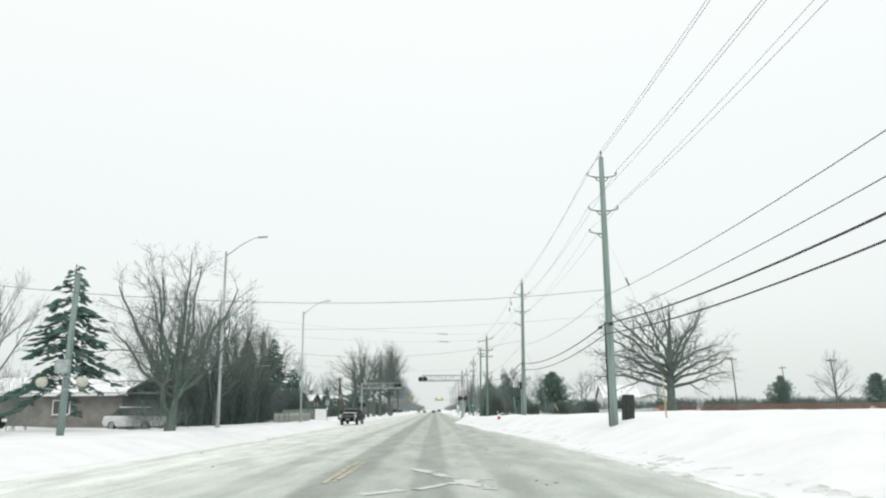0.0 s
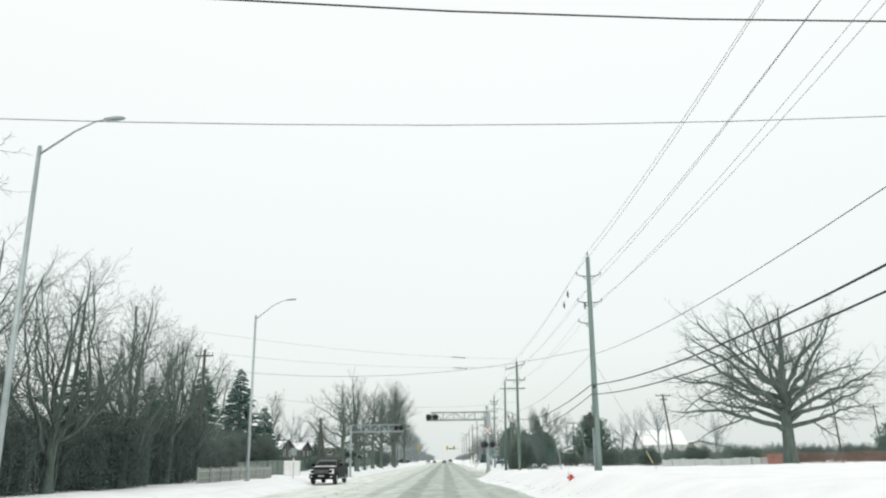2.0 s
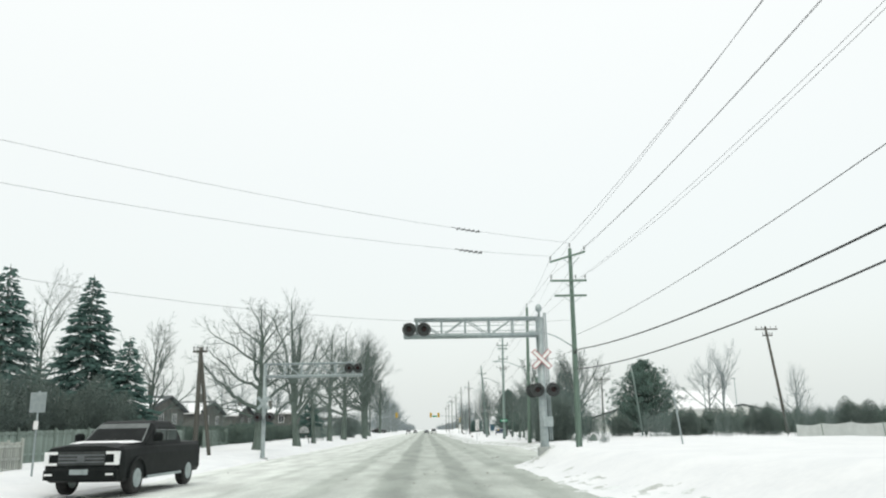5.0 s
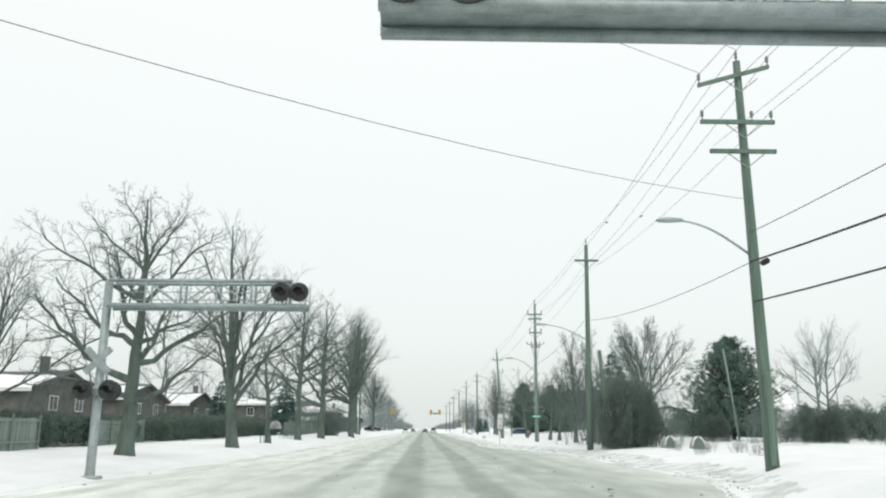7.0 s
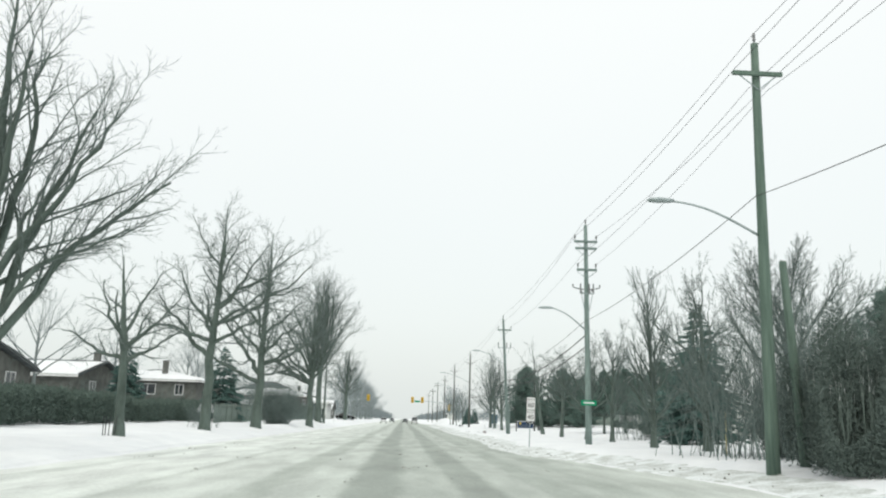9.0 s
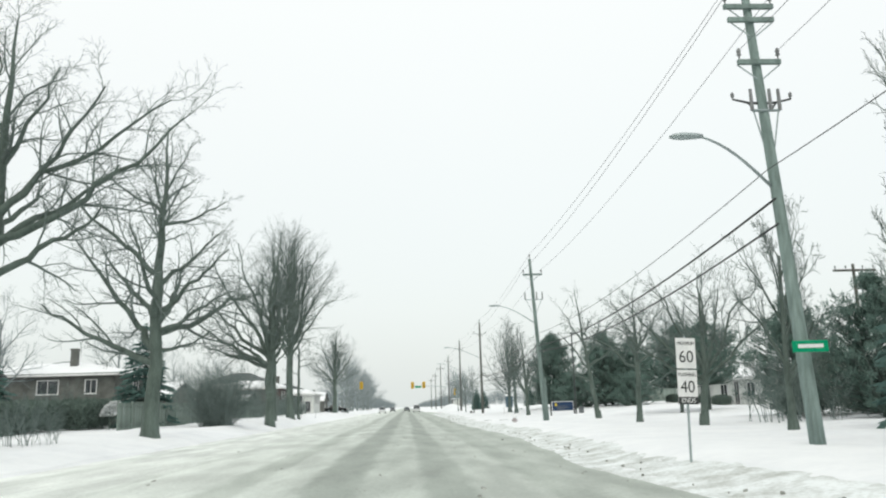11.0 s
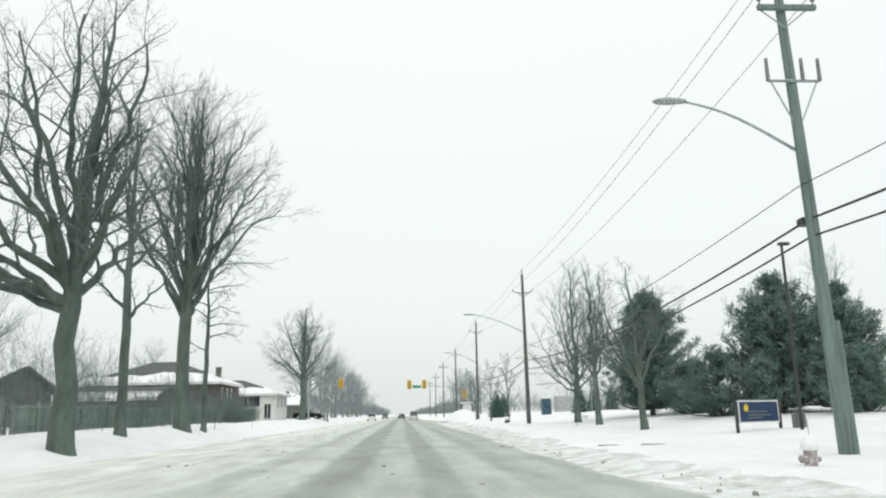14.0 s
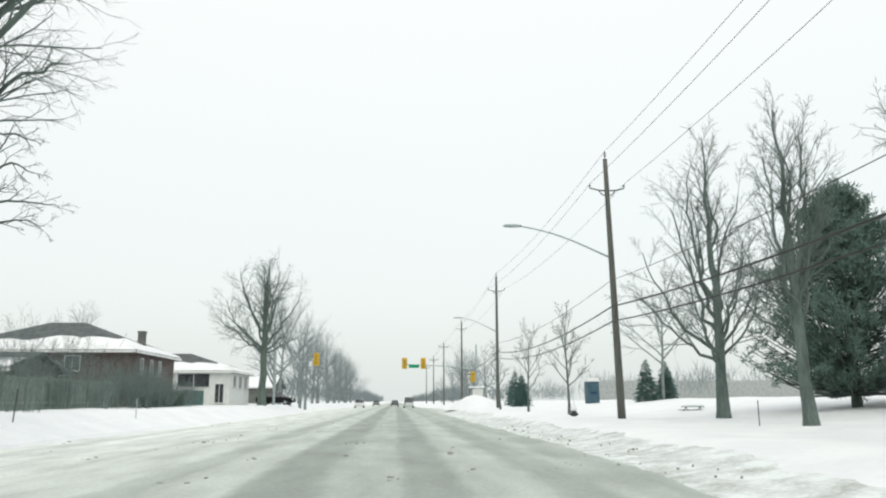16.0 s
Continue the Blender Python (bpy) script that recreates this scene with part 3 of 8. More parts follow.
def cobra_head(p, mat=None):
    """A street lamp's flat head pointing to -x at p."""
    x, y, z = p
    b = Build()
    v, rows = [], [(0.0, 0.05, 0.05), (-0.18, 0.09, 0.07), (-0.45, 0.15, 0.075), (-0.68, 0.13, 0.055), (-0.78, 0.05, 0.02)]
    for dx, w, h in rows:
        v += [(x + dx, y - w, z), (x + dx, y - w * 0.6, z + h), (x + dx, y + w * 0.6, z + h), (x + dx, y + w, z), (x + dx, y + w * 0.7, z - h * 0.6), (x + dx, y - w * 0.7, z - h * 0.6)]
    f = [(r * 6 + k, r * 6 + (k + 1) % 6, r * 6 + 6 + (k + 1) % 6, r * 6 + 6 + k) for r in range(4) for k in range(6)]
    b.add(v, f + [(5, 4, 3, 2, 1, 0), (24, 25, 26, 27, 28, 29)])
    return b


def arch(a, b, rise, n=9):
    a, b = Vector(a), Vector(b)
    return [a.lerp(b, k / (n - 1)) + Vector((0, 0, rise * math.sin(math.pi * k / (n - 1)) * (0.6 + 0.4 * k / (n - 1)))) for k in range(n)]


def utility_pole(base, top, mat, label, brackets=(), crossarms=(), lamp=None, fork=None, pin=True, radius=0.17):
    """brackets: (z, sides); crossarms: (z, x0, x1, tilt, insulator xs); all heights in the world."""
    x, y = base
    zg = ground_z(x, y)
    tx, ty, tz = top
    ob = thing("utility_pole", (x, y, zg), label, "utility pole", "utility poles along the road")

    def on(z):
        f = (z - zg) / (tz - zg)
        return Vector(((tx - x) * f, (ty - y) * f, z - zg)), radius * (1 - 0.42 * f)

    b = Build()
    zs = np.linspace(-0.25, tz - zg, 9)
    b.tube([((tx - x) * z / (tz - zg), (ty - y) * z / (tz - zg), z) for z in zs], [radius * (1 - 0.42 * z / (tz - zg)) for z in zs], 14)
    part("pole", b, mat, ob, smooth=True)
    if pin:
        c, r = on(tz)
        b = Build()
        insulator(b, c.x, c.y, c.z - 0.05, 0.42)
        part("insulator", b, PORCELAIN, ob)
    for z, sides in brackets:
        c, r = on(z)
        for s in sides:
            b = Build()
            b.tube([(c.x + s * r * 0.6, c.y, c.z - 0.05), (c.x + s * 0.36, c.y, c.z - 0.03), (c.x + s * 0.74, c.y, c.z + 0.06)], [0.035, 0.03, 0.025], 6)
            b.tube([(c.x + s * r * 0.6, c.y, c.z - 0.26), (c.x + s * 0.22, c.y, c.z - 0.22), (c.x + s * 0.36, c.y, c.z - 0.03)], [0.025, 0.025, 0.025], 6)
            part("bracket", b, BLACK_METAL, ob)
            b = Build()
            insulator(b, c.x + s * 0.74, c.y, c.z + 0.04, 0.2, 0.05)
            part("insulator", b, PORCELAIN, ob)
    for z, x0, x1, tilt, ins in crossarms:
        c, r = on(z)
        b = Build()
        mid = (x0 + x1) / 2
        b.add([(xx - x, c.y - r - dy, z - zg + dz + tilt * (xx - mid)) for xx in (x0, x1) for dy, dz in ((0.0, -0.06), (0.1, -0.06), (0.1, 0.06), (0.0, 0.06))],
              [(0, 1, 2, 3), (7, 6, 5, 4), (0, 4, 5, 1), (1, 5, 6, 2), (2, 6, 7, 3), (3, 7, 4, 0)])
        part("crossarm", b, mat, ob)
        for s in (-1, 1):
            b = Build()
            b.tube([(c.x, c.y - r - 0.02, c.z - 0.5), (c.x + s * 0.55, c.y - r - 0.02, c.z - 0.06)], 0.018, 5)
            part("brace", b, STEEL, ob)
        for ix in ins:
            b = Build()
            insulator(b, ix - x, c.y - r - 0.05, z - zg + 0.05 + tilt * (ix - mid), 0.32, 0.06)
            part("insulator", b, PORCELAIN, ob)
    if fork:
        z, half = fork
        c, r = on(z)
        b = Build()
        b.tube([(c.x - half, c.y - r, c.z), (c.x + half, c.y - r, c.z)], 0.035, 6)
        part("crossarm", b, STEEL, ob)
        for s in (-1, 1):
            b = Build()
            b.tube([(c.x + s * half * 0.9, c.y - r, c.z), (c.x + s * 0.12, c.y - r * 0.8, c.z - 0.95)], 0.02, 5)
            part("brace", b, STEEL, ob)
        for s in (-1, 0.35, 1):
            b = Build()
            b.tube([(c.x + s * half, c.y - r - 0.02, c.z), (c.x + s * half, c.y - r - 0.02, c.z + 0.55)], [0.05, 0.04], 8)
            part("cutout", b, PORCELAIN, ob, "grey fused cutout")
    if lamp:
        z, head = lamp
        c, r = on(z)
        hx, hy, hz = head[0] - x, head[1] - y, head[2] - zg
        b = Build()
        b.tube(arch((c.x - r * 0.7, c.y, c.z), (hx + 0.6, hy, hz), 0.22), np.linspace(0.04, 0.028, 9), 8)
        part("lamp_arm", b, ALUMINIUM, ob, smooth=True)
        part("lamp_head", cobra_head((hx + 0.65, hy, hz)), ALUMINIUM, ob, "grey cobra-head street lamp", smooth=True)
    return ob


p1 = utility_pole((9.15, 33.3), (9.22, 33.3, 14.35), POLE_WOOD, "tall weathered grey utility pole standing in deep roadside snow", [(13.3, (-1, 1)), (11.5, (-1, 1)), (10.3, (-1,))], radius=0.21)
p2 = utility_pole((9.1, 71.0), (9.28, 71.1, 14.0), POLE_WOOD, "tall grey utility pole with curved brackets and a dark box", [(12.8, (-1, 1)), (11.1, (-1, 1)), (9.8, (-1,))], radius=0.21)
p3 = utility_pole((8.35, 112.95), (8.5, 113.2, 12.55), GREEN_POLE, "greenish utility pole with three crossarms and a street lamp", crossarms=[(11.98, 7.16, 9.42, 0.29, (7.2, 9.38)), (10.45, 7.14, 9.4, 0.0, (7.2, 8.72, 9.32)), (9.5, 7.35, 9.35, 0.0, ())], lamp=(6.35, (5.56, 112.5, 7.2)), radius=0.19)
p4 = utility_pole((8.78, 138.4), (9.05, 138.5, 12.75), GREEN_POLE, "greenish utility pole with one crossarm and a street lamp", crossarms=[(11.7, 8.25, 9.75, 0.0, ())], lamp=(6.75, (5.7, 138.4, 7.65)), radius=0.19)
p5 = utility_pole((8.38, 157.6), (8.72, 159.2, 12.3), POLE_WOOD, "busy utility pole with several crossarms and a green street sign", [(8.6, (-1, 1))], crossarms=[(11.3, 8.0, 9.3, 0.0, (8.05, 9.25)), (10.9, 8.05, 9.25, 0.0, ()), (9.65, 8.1, 9.2, 0.0, (8.15, 9.15))], lamp=(6.3, (5.9, 157.6, 7.3)), fork=(8.3, 0.35))
p6 = utility_pole((9.32, 195.7), (8.66, 195.1, 11.6), POLE_WOOD, "leaning grey utility pole with cutouts and a street lamp", crossarms=[(10.45, 8.1, 9.5, 0.0, (8.15, 9.45))], lamp=(7.0, (5.75, 195.6, 8.32)), fork=(8.65, 0.62))
p7 = utility_pole((8.71, 234.55), (8.78, 235.5, 11.4), BROWN_POLE, "dark grey utility pole with a long curved street lamp arm", [(10.0, (-1, 1))], lamp=(7.0, (4.4, 235.5, 8.38)), radius=0.16)
p8 = utility_pole((8.75, 272.0), (8.8, 272.2, 12.15), BROWN_POLE, "distant utility pole with a street lamp", [(10.9, (-1, 1))], lamp=(7.2, (5.0, 272, 8.4)), radius=0.16)
p9 = utility_pole((8.9, 310.5), (8.9, 310.5, 12.0), BROWN_POLE, "distant utility pole beyond the crossing street", [(11.0, (-1, 1))], radius=0.16)
p10 = utility_pole((9.0, 352.0), (9.0, 352.0, 12.2), BROWN_POLE, "distant utility pole with a crossarm", crossarms=[(11.4, 8.0, 10.0, 0.0, (8.1, 9.9))], radius=0.16)
p11 = utility_pole((9.2, 396.0), (9.2, 396.0, 12.0), BROWN_POLE, "distant utility pole with a crossarm", crossarms=[(11.2, 8.2, 10.2, 0.0, (8.3, 10.1))], radius=0.16)
p12 = utility_pole((9.2, 440.0), (9.2, 440.0, 12.0), BROWN_POLE, "distant utility pole with a crossarm", crossarms=[(11.2, 8.2, 10.2, 0.0, (8.3, 10.1))], radius=0.16)

# pole extras
b = Build()
b.tube([(-0.22, -0.02, 0.0), (-0.2, -0.02, 5.0)], 0.035, 6)
part("conduit", b, BLACK_METAL, p1)
b = Build()
b.box(-0.42, -0.2, 2.5, -0.17, 0.12, 3.2, 0.03)
part("meter_box", b, BLACK_METAL, p2, "dark meter box")
b = Build()
b.tube([(-0.24, -0.1, 0.0), (-0.2, -0.1, 3.8)], 0.035, 6)
part("conduit", b, STEEL, p2)
b = Build()
b.box(-0.12, -0.28, 0.1, 0.02, -0.16, 2.6, 0.02)
part("cable_guard", b, GREEN_POLE, p3)
b = Build()
b.box(-0.42, -0.24, 1.95, 0.38, -0.20, 2.2, 0.012)
part("street_sign", b, GREEN_SIGN, p5, "green street name sign")
b = Build()
b.box(-0.30, -0.252, 2.04, 0.26, -0.243, 2.12)
part("lettering", b, WHITE_PAINT, p5)
b = Build()
b.tube([(0.17, -0.08, -0.2), (0.06, -0.12, 2.9)], 0.075, 8)
part("cable_guard", b, POLE_WOOD, p6)
b = Build()
b.box(-0.45, -0.15, 5.12, -0.2, 0.15, 5.3, 0.03)
part("splice_box", b, BLACK_METAL, p6)
# side guy on the first pole
z1 = ground_z(9.15, 33.3)
b = Build()
b.tube([(0.1, 0, 3.4), (2.55, 0.15, 3.5)], 0.03, 6)
part("strut", b, STEEL, p1)
b = Build()
b.tube([(0.1, 0, 9.4), (2.5, 0.15, 3.52), (2.7, 0.2, -0.1)], 0.004, 4)
part("guy_wire", b, WIRE, p1)
b = Build()
b.tube([(1.0, 0.06, 7.24), (1.16, 0.07, 6.84)], 0.05, 6)
part("guy_insulator", b, PORCELAIN, p1)


# ---- wires ----
def wire(points, sag, r, mat, label, category="overhead wire"):
    b = Build()
    line = []
    for (a, c) in zip(points, points[1:]):
        a, c = np.array(a, float), np.array(c, float)
        n = 14
        for k in range(n):
            f = k / n
            q = a + (c - a) * f
            q[2] -= 4 * sag * f * (1 - f) * (np.linalg.norm(c - a) / 38)
            line.append(q)
    line.append(np.array(points[-1], float))
    b.tube(line, r, 5)
    return single("overhead_wire", b, mat, label, category, "overhead wires", smooth=True)


spots = [(9.2, -6, 14.4), (9.22, 33.3, 14.35), (9.28, 71.1, 14.0), (8.5, 113.2, 12.55), (9.05, 138.5, 12.75), (8.72, 159.2, 12.3), (8.66, 195.1, 11.6), (8.78, 235.5, 11.4), (8.8, 272.2, 12.15), (8.9, 310.5, 12.0), (9.0, 352, 12.2), (9.2, 396, 12.0), (9.2, 440, 12.0)]
wire([(x, y, z + 0.35) for x, y, z in spots], 0.5, 0.009, WIRE, "thin bare top conductor strung from pole to pole")
for side in (-1, 1):
    wire([(9.2 + side * 0.74, -6, 13.5), (9.22 + side * 0.74, 33.3, 13.58), (9.25 + side * 0.74, 71, 13.08), (8.3 + side * 1.08, 112.8, 12.3 + side * 0.3), (9.0 + side * 0.7, 138.4, 11.8), (8.66 + side * 0.6, 158.8, 11.6), (8.8 + side * 0.65, 195.2, 10.8), (8.78 + side * 0.74, 235.3, 10.25), (8.8 + side * 0.74, 272.2, 11.1), (8.9 + side * 0.74, 310.5, 11.2), (9.0 + side * 0.9, 352, 11.75), (9.2 + side * 0.9, 396, 11.5), (9.2 + side * 0.9, 440, 11.5)], 0.55, 0.009, WIRE, "thin bare conductor on the upper brackets")
    wire([(9.2 + side * 0.74, -6, 11.6), (9.2 + side * 0.74, 33.3, 11.72), (9.22 + side * 0.74, 71, 11.32), (8.28 + side * 1.05, 112.8, 10.8), (9.0 + side * 0.3, 138.4, 11.2), (8.6 + side * 0.5, 158.5, 9.9)], 0.6, 0.0075, WIRE, "thin bare conductor on the lower brackets")
wire([(8.46, -6, 10.4), (8.45, 33.3, 10.5), (8.45, 71, 10.0), (7.4, 112.8, 9.6)], 0.6, 0.006, WIRE, "thin conductor on the lowest brackets")
wire([(9.0, -6, 7.2), (8.98, 33.3, 7.05), (8.98, 71, 7.75), (8.28, 112.9, 6.95)], 0.55, 0.012, CABLE, "black neutral cable below the conductors")
wire([(8.28, 112.9, 6.1), (8.75, 138.4, 7.9), (8.35, 158.3, 6.7), (8.85, 195.5, 6.2), (8.65, 235, 6.0), (8.7, 272, 6.2), (8.8, 310.5, 6.2), (8.9, 352, 6.2)], 0.55, 0.012, CABLE, "black neutral cable below the conductors")
wire([(9.1, -6, 5.8), (9.0, 33.3, 5.68), (8.95, 71, 5.98), (8.25, 112.9, 6.1)], 0.65, 0.030, CABLE, "thick black telephone cable hung under a messenger wire")
wire([(8.3, 158, 5.9), (9.0, 195.5, 5.42), (8.6, 234.8, 4.9), (8.7, 272, 5.4), (8.8, 310.5, 5.4)], 0.65, 0.030, CABLE, "thick black telephone cable hung under a messenger wire")
wire([(9.1, -6, 5.3), (9.0, 33.3, 5.18), (8.95, 71, 5.42), (8.25, 112.9, 4.93)], 0.65, 0.026, CABLE, "thick black cable lowest on the poles")
wire([(8.3, 158, 5.3), (9.02, 195.5, 5.02), (8.6, 234.8, 4.3), (8.7, 272, 4.9), (8.8, 310.5, 4.9)], 0.65, 0.026, CABLE, "thick black cable lowest on the poles")
wire([(9.3, -6, 6.5), (9.25, 33.3, 6.0)], 0.4, 0.013, CABLE, "short black cable to the first pole")
# cable loops and splice cases
for x, y, z, length in ((9.0, 32.2, 5.55, 0.55), (9.0, 34.6, 5.62, 0.45), (8.95, 70.0, 5.78, 0.4), (8.25, 112.0, 5.9, 0.4)):
    b = Build()
    b.tube([(x, y - length / 2, z), (x, y - length / 2 + 0.06, z), (x, y + length / 2 - 0.06, z), (x, y + length / 2, z)], [0.03, 0.085, 0.085, 0.03], 10)
    single("splice_case", b, CABLE, "black splice case hanging on the telephone cable", "splice case", "splice cases", smooth=True)
# wires across the road
lp = (-20.8, 91.0)
wire([(8.95, 33.2, 7.35), (-32, 26.0, 9.0)], 1.46, 0.011, CABLE, "service wire slung across the road")
wire([(8.95, 33.2, 6.1), (-16.05, 30.3, 5.75)], 0.85, 0.0045, CABLE, "thin service wire slung to the beacon pole")
wire([(8.95, 71.0, 8.15), (-31, 72.0, 11.6)], 2.75, 0.010, CABLE, "service wire slung across the road")
wire([(8.25, 112.8, 7.95), (lp[0], lp[1], 7.9)], 1.08, 0.007, CABLE, "service wire slung across the road")
wire([(8.5, 113.1, 12.9), (-36, 79.1, 14.5)], 0.875, 0.008, WIRE, "bare conductor slung across the road")
wire([(7.2, 112.9, 12.0), (-36, 79.1, 12.6)], 0.98, 0.008, WIRE, "bare conductor slung across the road")
for cx, cy, cz in ((1.65, 108.0, 12.48), (1.81, 108.6, 11.38)):
    b = Build()
    for k in range(5):
        o = (k - 2) * 0.28
        b.tube([(cx + o, cy + o * 0.6, cz - 0.05), (cx + o + 0.2, cy + o * 0.6 + 0.1, cz + 0.06)], [0.03, 0.055], 6)
    b.tube([(cx - 0.8, cy - 0.5, cz + 0.05), (cx + 0.8, cy + 0.5, cz - 0.02)], 0.018, 5)
    single("line_switch", b, BLACK_METAL, "cluster of insulators and a switch hung on the wires", "line switch", "switches on the wires")
for x, y, z in ((8.52, 74.9, 12.4), (8.52, 76.7, 12.0), (9.95, 76.6, 11.9), (8.35, 130, 11.9), (9.6, 128, 11.7)):
    b = Build()
    if y > 100:
        b.tube([(x, y - 0.2, z), (x, y, z + 0.02), (x, y + 0.2, z)], [0.012, 0.045, 0.012], 6)
        single("line_marker", b, BLACK_METAL, "small dark device clamped on a conductor", "line device", "devices on the conductors")
        continue
    b.tube([(x, y - 0.3, z), (x, y + 0.3, z)], 0.05, 6)
    b.tube([(x, y, z + 0.12), (x, y - 0.1, z - 0.25)], [0.06, 0.03], 6)
    b.tube([(x, y - 0.3, z + 0.2), (x, y + 0.3, z + 0.22)], 0.03, 5)
    single("line_marker", b, BLACK_METAL, "small dark device clamped on a conductor", "line device", "devices on the conductors")


# ---- street lights on the west side ----
def street_light(x, y, top, head, label):
    zg = ground_z(x, y)
    ob = thing("street_light", (x, y, zg), label, "street light", "street lights on the far verge")
    b = Build()
    b.tube([(0, 0, -0.2), (0, 0, 0.4), (0.02, 0, top - zg)], [0.13, 0.12, 0.075], 12)
    part("pole", b, ALUMINIUM, ob, smooth=True)
    hx, hz = head[0] - x, head[1] - zg
    b = Build()
    b.tube([(0.0, 0, top - zg - 0.35), (hx * 0.45, 0, hz - 0.45), (hx * 0.72, 0, hz - 0.06), (hx * 0.85, 0, hz)], [0.04, 0.035, 0.03, 0.03], 8)
    part("lamp_arm", b, ALUMINIUM, ob, smooth=True)
    h = cobra_head((0, 0, 0))
    part("lamp_head", h, ALUMINIUM, ob, "grey cobra-head lamp", smooth=True, at=pose(hx - 0.5, 0, hz, 0, 4, 180))
    b = Build()
    b.box(-0.16, -0.16, -0.1, 0.16, 0.16, 0.12, 0.02)
    part("base_plate", b, STEEL, ob)
    return ob


street_light(-14.6, 50.0, 12.98, (-11.85, 14.0), "tall grey metal street light with a raised arm")
street_light(-14.45, 82.6, 12.72, (-11.6, 13.88), "tall grey metal street light beside the picket fence")


# ---- railway crossing gantries ----
def flasher(parent, x, y, z, face, r=0.29):
    """face: -1 looks to the south, 1 to the north."""
    ob = Build()
    ob.disc((x, y, z), (0, 1, 0), r, 0.03, 20)
    back = part("backboard", ob, BLACK_METAL, parent, "round black signal board")
    b = Build()
    n = 10
    ring = [(math.cos(math.pi * k / (n - 1)) * 0.17, math.sin(math.pi * k / (n - 1)) * 0.17) for k in range(n)]
    v = [(x + c, y + face * 0.015, z + s) for c, s in ring] + [(x + c * 0.95, y + face * 0.30, z + s * 0.9 - 0.02) for c, s in ring]
    v += [(x + c * 0.9, y + face * 0.015, z + s * 0.9) for c, s in ring] + [(x + c * 0.86, y + face * 0.30, z + s * 0.82 - 0.02) for c, s in ring]
    f = [(k, k + 1, n + k + 1, n + k) for k in range(n - 1)] + [(2 * n + k + 1, 2 * n + k, 3 * n + k, 3 * n + k + 1) for k in range(n - 1)] + [(n + k, n + k + 1, 3 * n + k + 1, 3 * n + k) for k in range(n - 1)]
    b.add(v, f)
    part("hood", b, BLACK_METAL, back)
    b = Build()
    b.disc((x, y + face * 0.025, z), (0, 1, 0), 0.10, 0.03, 16)
    part("lens", b, RED_LENS, back, "unlit dark red lens")
    b = Build()
    b.tube([(x, y - face * 0.015, z), (x, y - face * 0.13, z), (x, y - face * 0.2, z)], [0.16, 0.15, 0.07], 12)
    part("housing", b, BLACK_METAL, back)


